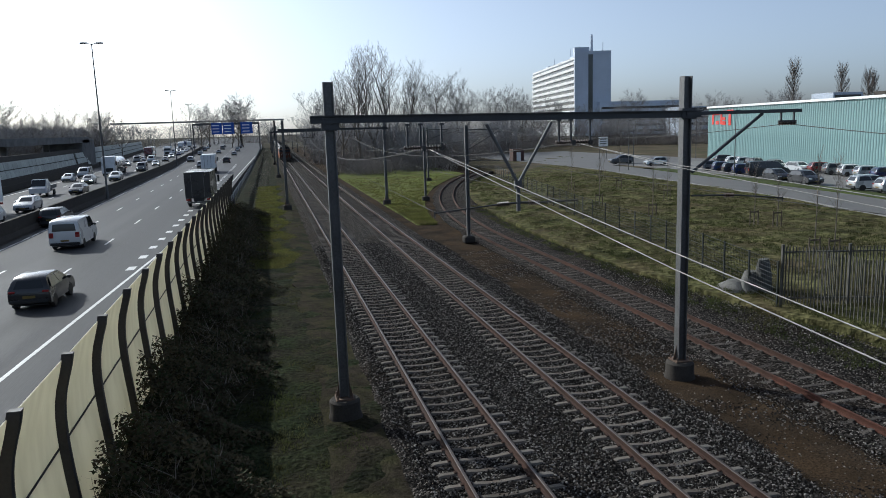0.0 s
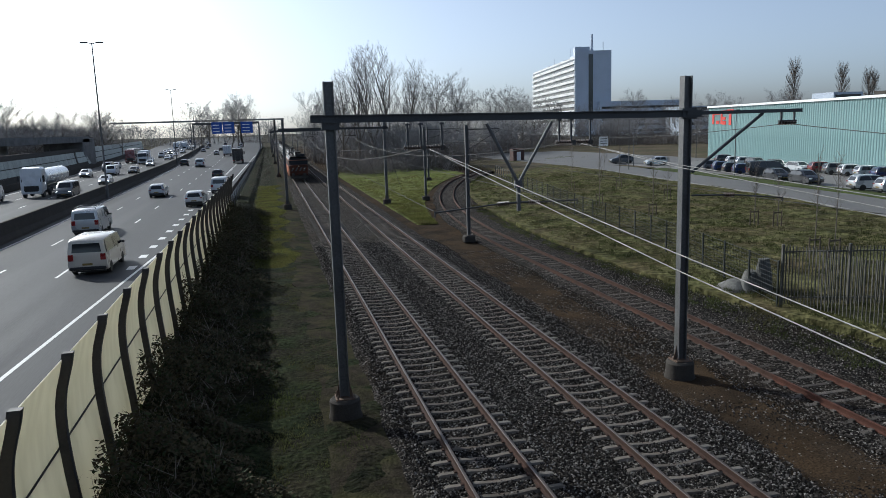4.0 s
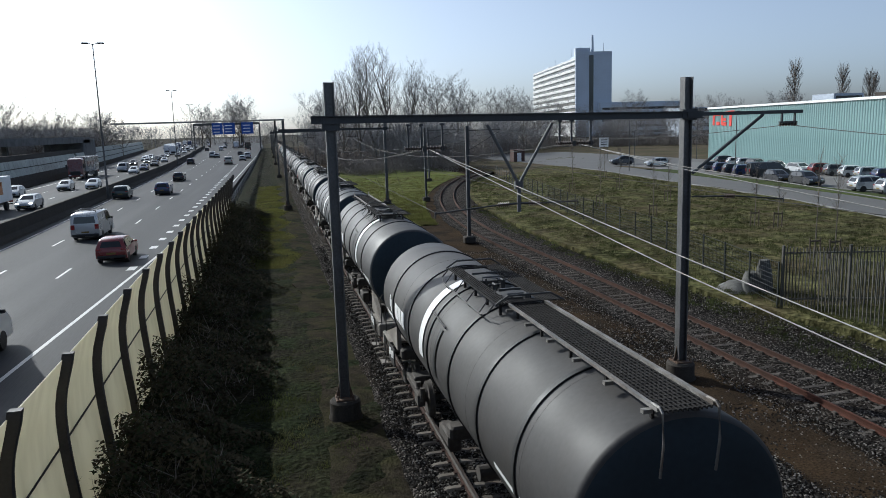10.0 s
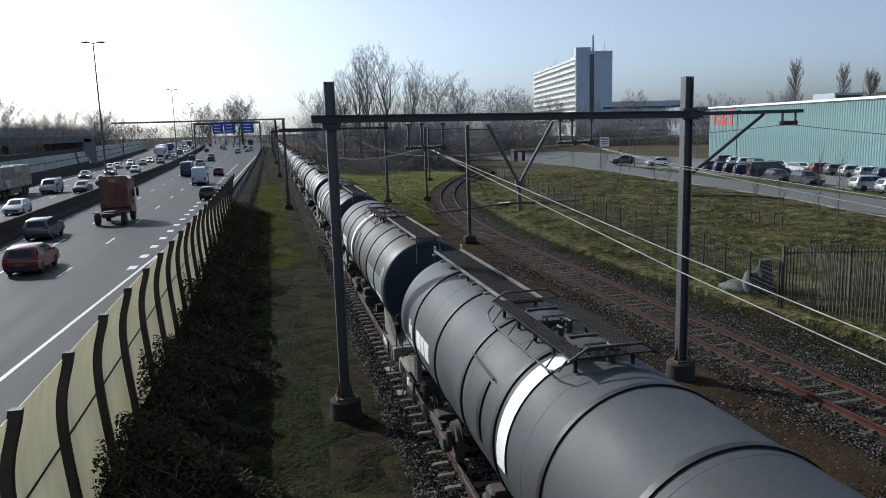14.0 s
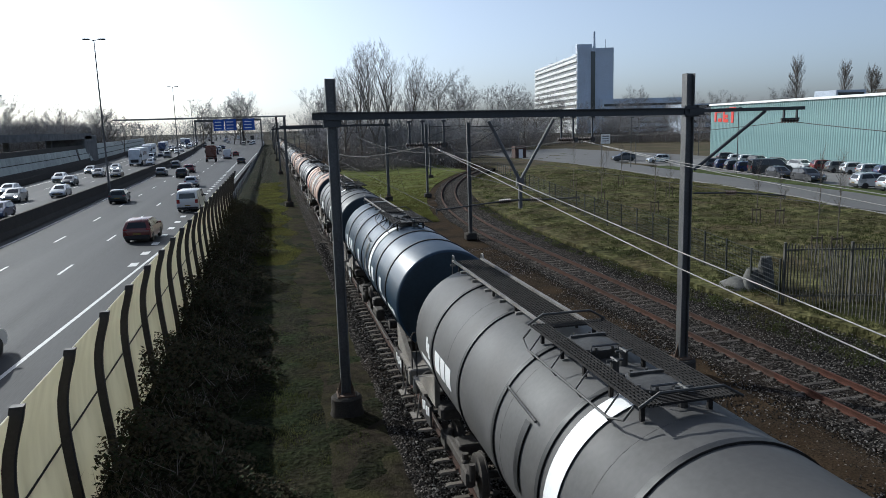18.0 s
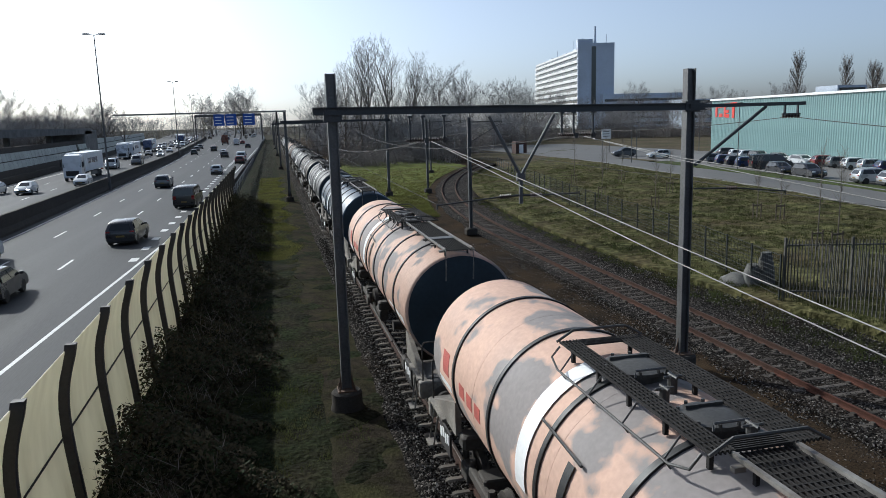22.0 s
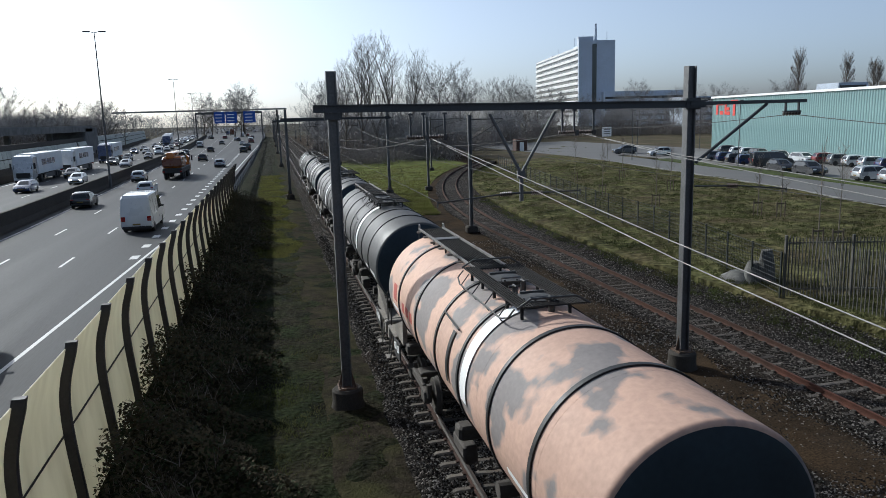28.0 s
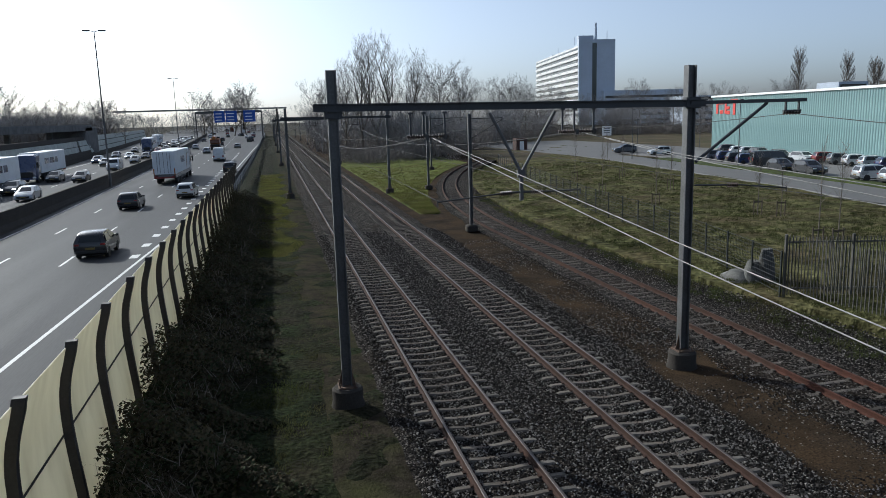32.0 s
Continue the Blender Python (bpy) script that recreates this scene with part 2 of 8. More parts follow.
class Geo:
    """Collects simple solids into one mesh."""

    def __init__(self):
        self.v, self.f, self.mi, self.cur = [], [], [], 0

    def add(self, verts, faces, m=None):
        k = len(self.v)
        self.v.extend([tuple(m @ Vector(p)) for p in verts] if m is not None else [tuple(p) for p in verts])
        self.f.extend([tuple(i + k for i in q) for q in faces])
        self.mi.extend([self.cur] * len(faces))
        return self

    def box(self, c, s, m=None, bev=0.0):
        """A box of centre c and size s; bev chamfers its upright and top edges."""
        x, y, z = [d / 2 for d in s]
        if bev:
            b = min(bev, x * 0.9, y * 0.9, z * 0.9)
            ring = lambda i: [(-x + i + b, -y + i), (x - i - b, -y + i), (x - i, -y + i + b), (x - i, y - i - b),
                              (x - i - b, y - i), (-x + i + b, y - i), (-x + i, y - i - b), (-x + i, -y + i + b)]
            vs = [(c[0] + p, c[1] + q, c[2] + h) for h, i in ((-z, b), (-z + b, 0), (z - b, 0), (z, b)) for p, q in ring(i)]
            fs = [tuple(range(7, -1, -1)), tuple(range(24, 32))]
            fs += [(8 * r + i, 8 * r + (i + 1) % 8, 8 * r + 8 + (i + 1) % 8, 8 * r + 8 + i) for r in range(3) for i in range(8)]
        else:
            vs = [(c[0] + i * x, c[1] + j * y, c[2] + k * z) for k in (-1, 1) for i, j in ((-1, -1), (1, -1), (1, 1), (-1, 1))]
            fs = [(3, 2, 1, 0), (4, 5, 6, 7), (0, 1, 5, 4), (1, 2, 6, 5), (2, 3, 7, 6), (3, 0, 4, 7)]
        return self.add(vs, fs, m)

    def rod(self, a, b, r, r2=None, n=8, caps=True, m=None):
        a, b = Vector(a), Vector(b)
        r2 = r if r2 is None else r2
        q = (b - a).to_track_quat("Z", "Y").to_matrix()
        vs = [p + q @ Vector((math.cos(t) * k, math.sin(t) * k, 0)) for p, k in ((a, r), (b, r2))
              for t in [2 * math.pi * i / n for i in range(n)]]
        fs = [(i, (i + 1) % n, n + (i + 1) % n, n + i) for i in range(n)]
        if caps:
            fs += [tuple(range(n - 1, -1, -1)), tuple(range(n, 2 * n))]
        return self.add(vs, fs, m)

    def tube(self, pts, r, n=6):
        pts = [Vector(p) for p in pts]
        vs, fs = [], []
        for i, p in enumerate(pts):
            d = (pts[min(i + 1, len(pts) - 1)] - pts[max(i - 1, 0)]).normalized()
            s = d.cross(Vector((0, 0, 1)))
            s = s.normalized() if s.length > 1e-4 else Vector((1, 0, 0))
            u = s.cross(d)
            vs += [p + r * (math.cos(2 * math.pi * k / n) * s + math.sin(2 * math.pi * k / n) * u) for k in range(n)]
        for i in range(len(pts) - 1):
            fs += [(i * n + k, i * n + (k + 1) % n, i * n + n + (k + 1) % n, i * n + n + k) for k in range(n)]
        fs += [tuple(range(n - 1, -1, -1)), tuple(range(len(vs) - n, len(vs)))]
        return self.add(vs, fs)

    def loft(self, rings, close=True, caps=True, m=None):
        n = len(rings[0])
        vs = [p for r in rings for p in r]
        e = n if close else n - 1
        fs = [(i * n + k, i * n + (k + 1) % n, i * n + n + (k + 1) % n, i * n + n + k) for i in range(len(rings) - 1) for k in range(e)]
        if caps and close:
            fs += [tuple(range(n - 1, -1, -1)), tuple(range(len(vs) - n, len(vs)))]
        return self.add(vs, fs, m)

    def lathe(self, prof, n=24, axis="y", c=(0, 0, 0), m=None):
        """A body of revolution; prof: (distance along the axis, radius)."""
        rings = []
        for d, r in prof:
            ring = []
            for i in range(n):
                a = 2 * math.pi * i / n
                p, q = r * math.cos(a), r * math.sin(a)
                ring.append({"x": (d, p, q), "y": (q, d, p), "z": (p, q, d)}[axis])
            rings.append([(x + c[0], y + c[1], z + c[2]) for x, y, z in ring])
        return self.loft(rings, m=m)

    def done(self, name, mats, parent=None, label="", smooth=None, at=None):
        me = bpy.data.meshes.new(name)
        me.from_pydata(self.v, [], self.f)
        mats = mats if isinstance(mats, (list, tuple)) else [mats]
        for x in mats:
            me.materials.append(x)
        if len(mats) > 1:
            me.polygons.foreach_set("material_index", self.mi)
        bm = bmesh.new()
        bm.from_mesh(me)
        if len(bm.faces) < 60000:
            bmesh.ops.recalc_face_normals(bm, faces=bm.faces)
        bm.to_mesh(me)
        bm.free()
        if smooth:
            me.shade_smooth()
            me.set_sharp_from_angle(angle=radians(smooth))
        ob = new(name, me)
        if parent is not None:
            ob.parent = parent
        if at is not None:
            ob.matrix_basis = at
        if label:
            ob["label"] = label
        return ob


def holder(name, label, category, group="", at=None, kind=""):
    ob = new(name)
    if at is not None:
        ob.matrix_basis = at
    return tagged(ob, label, category, group, kind)


def share(ob, at, parent):
    """Another piece on the same mesh."""
    o = bpy.data.objects.new(ob.name, ob.data)
    scene.collection.objects.link(o)
    o.parent = parent
    o.matrix_basis = at
    return o


def strip(name, ys, left, right, z, mat_, label="", category="", thick=0.3, nx=1):
    """A band of ground between two lines x = left(y) and x = right(y), with a thickness; z may depend on (x, y)."""
    g = Geo()
    zf = z if callable(z) else (lambda x, y: z)
    rows = []
    for y in ys:
        a, b = left(y), right(y)
        xs = [a + (b - a) * i / nx for i in range(nx + 1)]
        rows.append([(x, y, zf(x, y)) for x in xs] + [(b, y, zf(b, y) - thick), (a, y, zf(a, y) - thick)])
    g.loft(rows)
    ob = g.done(name, mat_, smooth=30)
    return tagged(ob, label, category, kind="structure")


def lerp_table(pairs):
    def f(y):
        if y <= pairs[0][0]:
            return pairs[0][1]
        for (a, u), (b, v) in zip(pairs, pairs[1:]):
            if y <= b:
                k = (y - a) / (b - a)
                return u + (v - u) * k
        return pairs[-1][1]
    return f


def span(a, b, step):
    n = max(1, round((b - a) / step))
    return [a + (b - a) * i / n for i in range(n + 1)]

# ---------- the lie of the land ----------
XA, XB, XC = 4.456, 8.539, 14.8        # centre lines of the two running lines and the siding
ROAD_Z = 0.34


def siding_x(y):
    return XC + (max(0.0, y - 44.0) ** 2) / 297.0


def siding_pose(y):
    slope = 2 * max(0.0, y - 44.0) / 297.0
    return Matrix.Translation((siding_x(y), y, 0)) @ Matrix.Rotation(-math.atan(slope), 4, "Z")


road_left = lerp_table([(-600, -18.0), (60, -18.0), (100, -18.8), (170, -20.5), (256, -24.5), (460, -36), (900, -75)])
road_right = lerp_table([(-600, -5.2), (107, -5.0), (250, -3.6), (430, -2.6), (900, -8)])
far_left = lerp_table([(-600, -34.5), (60, -34.5), (110, -35.5), (160, -38.5), (250, -46), (460, -66), (900, -110)])
fence_x = lerp_table([(24.7, 19.3), (29, 20.2), (34, 21.2), (41, 22.4), (51, 23.2), (70, 26.3), (90, 29.6), (107, 33), (125, 38)])
lane_x = lerp_table([(-600, 42.0), (44, 43.2), (58, 46.3), (81, 48.5), (110, 51.4), (143, 51.0), (180, 49)])
YS = span(-60, 60, 4) + span(66, 300, 8)[0:] + span(320, 900, 20) + [1000, 1300, 1700]

ground = Geo().add([(-2500, -2500, -0.6), (2500, -2500, -0.6), (2500, 3500, -0.6), (-2500, 3500, -0.6)], [(0, 1, 2, 3)]).done("ground", M_EARTH)
tagged(ground, "flat dull earth and winter grass reaching the horizon", "ground", kind="structure")


M_LIGHTGRASS = mat("fresh_grass_ground", (0.1, 0.118, 0.034), 0.95, var=0.45, scale=0.5, fine=5, bump=1.0, spec=0.03, depth=0.15, dirt=(0.1, 0.08, 0.045), dirt_amount=0.7, dirt_scale=0.25)


def lumps(x, y, a=0.06, s=0.35):
    return a * (noise.noise((x * s, y * s, 0.3)) + 0.5 * noise.noise((x * s * 3, y * s * 3, 5.1)))


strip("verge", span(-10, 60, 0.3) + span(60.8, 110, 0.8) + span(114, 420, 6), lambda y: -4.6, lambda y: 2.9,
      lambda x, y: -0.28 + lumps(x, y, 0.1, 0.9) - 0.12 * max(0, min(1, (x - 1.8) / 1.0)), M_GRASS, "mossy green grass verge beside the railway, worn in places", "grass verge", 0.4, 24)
def soil_edge(y):
    return 1.05 + 0.35 * noise.noise((y * 0.35, 1.7, 0)) + 0.2 * noise.noise((y * 1.3, 4.1, 0))


strip("soil_margin", span(-10, 110, 0.8) + span(114, 420, 6), soil_edge, lambda y: 2.75,
      lambda x, y: -0.262 + lumps(x, y) - 0.12 * max(0, min(1, (x - 1.8) / 1.0)), M_SOIL, "strip of bare dark soil along the ballast", "soil", 0.3, 5)
strip("cess", span(-10, 130, 1.5) + span(136, 420, 8), lambda y: 10.3, lambda y: siding_x(min(y, 130)) - 1.3,
      lambda x, y: -0.27 + lumps(x, y, 0.04, 0.5), M_CESS, "bare rust-brown gravel between the tracks", "gravel", 0.4, 6)
strip("grass_island", span(58, 150, 2.5), lambda y: 11.4, lambda y: max(12.0, siding_x(y) - 2.4) if y < 120 else 32,
      lambda x, y: -0.22 + lumps(x, y, 0.08), M_LIGHTGRASS, "patch of green grass between the railway and the curving siding", "grass", 0.4, 8)
margin = lerp_table([(-20, 5.95), (17, 5.55), (24, 4.15), (34, 3.15), (60, 3.3), (90, 2.4), (95, 2.0)])
strip("field", span(-20, 160, 1.6), lambda y: (siding_x(y) + margin(y)) if y < 95 else siding_x(95) + 2.0 + (y - 95) * 0.75, lambda y: lane_x(y) + 0.3,
      lambda x, y: -0.1 + 0.22 * max(0, min(1, (x - siding_x(min(y, 95)) - 2) / 4)) + lumps(x, y, 0.1, 0.3), M_FIELD,
      "rough patchy grass field with dry brown spots", "grass field", 0.5, 22)


strip("ballast", [-620, -300, -60] + span(-10, 90, 0.7) + span(94, 300, 5) + span(320, 760, 20), lambda y: 2.35, lambda y: 11.0,
      lambda x, y: -0.205 - 0.22 * max(0, (2.95 - x) / 0.6) - 0.2 * max(0, (x - 10.3) / 0.7) + lumps(x, y, 0.022, 1.7), M_BALLAST,
      "dark grey crushed-stone ballast under two railway tracks", "ballast", 0.4, 16)
strip("siding_ballast", span(-10, 124, 0.8), lambda y: siding_x(y) - 1.55 + 0.25 * noise.noise((y * 0.4, 7.7, 0)), lambda y: siding_x(y) + margin(y) + 0.15,
      lambda x, y: -0.178 - 0.05 * max(0, abs(x - siding_x(y)) - 1.4) + lumps(x, y, 0.025, 1.7), M_BALLAST,
      "grey gravel and ballast under a little-used siding", "ballast", 0.4, 10)

# ---------- rails and sleepers ----------
RAIL = [(-0.075, -0.172), (0.075, -0.172), (0.075, -0.16), (0.012, -0.135), (0.01, -0.05), (0.036, -0.035), (0.036, -0.006), (0.028, 0),
        (-0.028, 0), (-0.036, -0.006), (-0.036, -0.035), (-0.01, -0.05), (-0.012, -0.135), (-0.075, -0.16)]


def track(name, label, poses, m_side, m_head, parent_label):
    t = holder(name, label, "railway track", kind="structure")
    for s in (-1, 1):
        g = Geo()
        g.loft([[p @ Vector((s * 0.7535 + a, 0, b)) for a, b in RAIL] for p in poses])
        ob = g.done("rail", [m_side, m_head], t)
        n = len(RAIL)
        for i, poly in enumerate(ob.data.polygons):
            if i < (len(poses) - 1) * n and i % n in (6, 7, 8):
                poly.material_index = 1
        tagged(ob, parent_label)
    return t


straight = lambda xc: [pose(xc, y, 0) for y in (-620, -200, -10, 30, 60, 90, 120, 160, 200, 260, 330, 420, 600, 760)]
track_a = track("track_west", "railway track on concrete sleepers, worn bright railheads", straight(XA), M_RAIL, M_RAILHEAD, "brown steel rail with a polished head")
track_b = track("track_east", "second railway track on concrete sleepers beside the first", straight(XB), M_RAIL, M_RAILHEAD, "brown steel rail with a polished head")
track_c = track("track_siding", "rusty siding curving away on old sleepers", [siding_pose(y) for y in span(-10, 38, 4) + span(40, 122, 2)], M_RAILRUST, M_RAILRED, "rust-red rail")
for rail_ in track_c.children:
    for poly in rail_.data.polygons:
        poly.material_index = 1 if poly.center.y < 19 else 0


def sleeper_geo(g, m=None):
    st = [(-1.26, -0.02), (-1.18, 0.012), (-0.5, 0.012), (-0.32, -0.008), (0.0, -0.02), (0.32, -0.008), (0.5, 0.012), (1.18, 0.012), (1.26, -0.02)]
    rings = [[(x, -0.15, -0.34), (x, 0.15, -0.34), (x, 0.1, -0.2 + dz), (x, 0.06, -0.168 + dz), (x, -0.06, -0.168 + dz), (x, -0.1, -0.2 + dz)]
             for x, dz in st]
    g.loft(rings, m=m)
    g.cur = 1
    for s in (-1, 1):
        for d in (-0.1, 0.1):
            g.box((s * 0.7535 + d, 0, -0.15), (0.06, 0.1, 0.04), m)
    g.cur = 0


def wood_sleeper_geo(g, m=None):
    g.box((0, 0, -0.272), (2.4, 0.2, 0.2), m, bev=0.02)
    for s in (-1, 1):
        for d in (-0.12, 0.12):
            g.box((s * 0.7535 + d, 0, -0.145), (0.08, 0.12, 0.05), m)


def lay(parent, make, material, poses, near):
    g = Geo()
    make(g)
    first = g.done("sleeper", material, parent, smooth=25)
    first.matrix_basis = poses[0]
    for m in poses[1:near]:
        share(first, m @ Matrix.Rotation(random.uniform(-0.008, 0.008), 4, "Z"), parent)
    g = Geo()
    for m in poses[near:]:
        g.box((0, 0, -0.25), (2.4, 0.14, 0.16), m)
    if poses[near:]:
        tagged(g.done("far_sleepers", material, parent), kind="stuff")


# ---------- overhead line portals ----------


def h_post(g, x, y, z0, z1, w=0.26):
    t, h = 0.025, w / 2
    sec = [(-h, -h), (h, -h), (h, t - h), (t / 2, t - h), (t / 2, h - t), (h, h - t), (h, h), (-h, h), (-h, h - t), (-t / 2, h - t), (-t / 2, t - h), (-h, t - h)]
    g.loft([[(x - b, y + a, z) for a, b in sec] for z in (z0, z1)])


def foot(parent, x, y, zt=0.26, r=0.42):
    g = Geo()
    g.lathe([(-0.5, r + 0.06), (-0.3, r + 0.06), (-0.1, r), (zt - 0.06, r), (zt, r - 0.06)], 20, "z", (x, y, 0))
    g.done("concrete_foot", M_CONCRETE_DARK, parent, "round weathered concrete foot", smooth=40)
    g = Geo()
    g.box((x, y, zt + 0.02), (0.5, 0.5, 0.05))
    for s in (-1, 1):
        for t in (-1, 1):
            g.rod((x + s * 0.2, y + t * 0.2, zt), (x + s * 0.2, y + t * 0.2, zt + 0.14), 0.025, n=6)
        g.add([(x + s * 0.13, y - 0.01, zt + 0.04), (x + s * 0.24, y - 0.01, zt + 0.04), (x + s * 0.13, y - 0.01, zt + 0.5),
               (x + s * 0.13, y + 0.01, zt + 0.04), (x + s * 0.24, y + 0.01, zt + 0.04), (x + s * 0.13, y + 0.01, zt + 0.5)],
              [(0, 1, 2), (5, 4, 3), (0, 3, 4, 1), (1, 4, 5, 2), (2, 5, 3, 0)])
    g.done("base_plate", M_RUSTSTEEL, parent)


def insulator(g, a, b, r=0.07, n=6):
    a, b = Vector(a), Vector(b)
    ln = (b - a).length
    prof = [(0, r * 0.4)]
    for i in range(n):
        prof += [((i + 0.3) / n * ln, r * 0.4), ((i + 0.32) / n * ln, r), ((i + 0.75) / n * ln, r * 0.55), ((i + 0.77) / n * ln, r * 0.4)]
    g.lathe(prof + [(ln, r * 0.4)], 10, "z", m=Matrix.Translation(a) @ (b - a).to_track_quat("Z", "Y").to_matrix().to_4x4())


def hanger(parent, x, y):
    """Three rods under the beam that carry the messenger wires of one track."""
    for d in (-0.47, -0.12, 0.45):
        g = Geo().box((x + d, y, 7.3), (0.045, 0.045, 0.62))
        g.box((x + d, y, 7.58), (0.12, 0.1, 0.05))
        g.done("hanger_rod", M_BEAM, parent)
    for x0, x1 in ((-0.58, -0.1), (0.02, 0.56)):
        g = Geo()
        insulator(g, (x + x0, y, 6.97), (x + x1, y, 6.97), 0.075, 7)
        g.done("insulator", M_INSUL, parent, "dark ribbed insulator")
    for d in (-0.04, 0.45):
        g = Geo().box((x + d, y, 6.96), (0.1, 0.08, 0.14))
        g.done("clamp", M_DARKSTEEL, parent)


def portal(y, arm=True, x0=1.6, x1=11.8, detail=True):
    p = holder("overhead_line_portal", "grey steel portal over two tracks, rust-stained at the feet", "overhead line portal", "portals along the railway")
    for x in (x0, x1):
        foot(p, x, y)
        g = Geo()
        h_post(g, x, y, 0.26, 8.72)
        g.done("post", M_POST, p, "steel H-section post")
    g = Geo()
    sec = [(0.0, -0.1), (0.0, 0.1), (-0.14, 0.1), (-0.14, 0.075), (-0.03, 0.075), (-0.03, -0.075), (-0.14, -0.075), (-0.14, -0.1)]
    g.loft([[(x, y - 0.16 + a, (7.78 if x < x0 else 7.645) + b) for a, b in sec] for x in (x0 - 0.5, x1 + 0.4)])
    g.done("beam", M_BEAM, p, "steel channel crossbeam")
    for x in (x0, x1):
        g = Geo().box((x, y - 0.16, 7.66), (0.46, 0.12, 0.32))
        for s in (-1, 1):
            for t in (-1, 1):
                g.rod((x + s * 0.17, y - 0.2, 7.66 + t * 0.14), (x + s * 0.17, y - 0.26, 7.66 + t * 0.14), 0.025, n=6)
        g.done("gusset", M_BEAM, p)
    if not detail:
        return p
    hanger(p, XA - 0.4, y - 0.2)
    hanger(p, XB - 0.25, y - 0.2)
    g = Geo()
    g.rod((7.6, y - 0.2, 7.54), (6.62, y - 0.2, 5.9), 0.045)
    g.rod((5.75, y - 0.2, 7.54), (6.62, y - 0.2, 5.9), 0.045)
    g.box((6.62, y - 0.2, 5.88), (0.22, 0.1, 0.2))
    g.box((6.62, y - 0.2, 5.52), (0.09, 0.09, 0.75))
    g.done("drop_bracket", M_GALV, p, "V-shaped steel drop bracket")
    for s, xe, ze in ((-1, 4.25, 5.22), (1, 8.35, 5.36)):
        g = Geo()
        g.rod((6.62 + s * 0.05, y - 0.2, 5.38), (6.62 + s * 0.3, y - 0.2, 5.37), 0.03)
        g.rod((6.62 + s * 0.6, y - 0.2, 5.36), (xe, y - 0.2, ze), 0.022)
        g.rod((xe, y - 0.2, ze + 0.05), (xe, y - 0.2, ze - 0.12), 0.02)
        g.done("steady_arm", M_DARKSTEEL, p)
        g = Geo()
        insulator(g, (6.62 + s * 0.28, y - 0.2, 5.37), (6.62 + s * 0.62, y - 0.2, 5.36))
        g.done("insulator", M_INSUL, p)
    if arm:
        g = Geo()
        g.box((13.6, y - 0.2, 7.66), (3.8, 0.12, 0.1))
        g.rod((11.93, y - 0.2, 5.98), (14.2, y - 0.2, 7.6), 0.05)
        for s in (-0.22, 0.22):
            g.box((15.05 + s, y - 0.2, 7.48), (0.05, 0.05, 0.28))
        g.box((15.05, y - 0.2, 7.36), (0.6, 0.06, 0.05))
        g.done("cantilever", M_BEAM, p, "steel cantilever arm with a brace")
        g = Geo()
        insulator(g, (14.75, y - 0.2, 7.3), (15.35, y - 0.2, 7.3), 0.07)
        g.done("insulator", M_INSUL, p)
        g = Geo()
        insulator(g, (13.0, y - 0.2, 5.26), (13.35, y - 0.2, 5.25))
        g.done("insulator", M_INSUL, p)
        g = Geo()
        g.rod((11.93, y - 0.2, 5.3), (13.0, y - 0.2, 5.26), 0.025)
        g.rod((13.35, y - 0.2, 5.25), (15.0, y - 0.2, 5.08), 0.02)
        g.rod((15.0, y - 0.2, 5.12), (15.0, y - 0.2, 4.96), 0.018)
        g.done("steady_arm", M_DARKSTEEL, p)
    return p


PORTALS = [19.35, 76.0, 133.0, 190.0, 247.0, 304.0, 361.0]
for y in PORTALS[:3]:
    portal(y, y < 20)
for y in PORTALS[3:]:
    portal(y, False, detail=False)


def mast(x, y, zt, arm_x, label="single steel mast with a registration arm"):
    p = holder("overhead_line_mast", label, "overhead line mast", "masts along the siding")
    g = Geo().box((x, y, 0.0), (0.75, 0.75, 0.5), bev=0.08)
    g.done("concrete_foot", M_CONCRETE_DARK, p)
    g = Geo()
    h_post(g, x, y, 0.2, zt, 0.22)
    g.done("post", M_GALV, p)
    if arm_x:
        s = 1 if arm_x > x else -1
        g = Geo()
        g.rod((x + s * 0.1, y, zt - 0.3), (arm_x, y, zt - 0.3), 0.03)
        g.rod((x + s * 0.1, y, zt - 1.6), (arm_x, y, zt - 0.4), 0.025)
        g.rod((x + s * 0.1, y, 5.3), (arm_x, y, 5.2), 0.02)
        g.done("registration_arm", M_DARKSTEEL, p)
        g = Geo()
        insulator(g, (x + s * 0.3, y, 5.29), (x + s * 0.65, y, 5.27))
        g.done("insulator", M_INSUL, p)


mast(12.85, 47.5, 7.6, siding_x(47.5) + 0.3)
mast(16.3, 77.6, 7.6, siding_x(77.6) + 0.4)
mast(23.0, 107.0, 7.6, siding_x(107) + 0.5)
for y in (161.0, 218.0):
    mast(12.4, y, 7.8, None, "plain steel mast beside the railway")

# wires: messenger wires sag from portal to portal, contact wires run level


def wire(name, label, pts, r):
    g = Geo().tube(pts, r, 5)
    return tagged(g.done(name, M_WIREGLINT if label.startswith("bright") else M_WIRE), label, "overhead wire", "overhead wires")


def sagging(x0, y0, z0, x1, y1, z1, sag, n=14):
    return [(x0 + (x1 - x0) * k, y0 + (y1 - y0) * k, z0 + (z1 - z0) * k - 4 * sag * k * (1 - k)) for k in [i / n for i in range(n + 1)]]


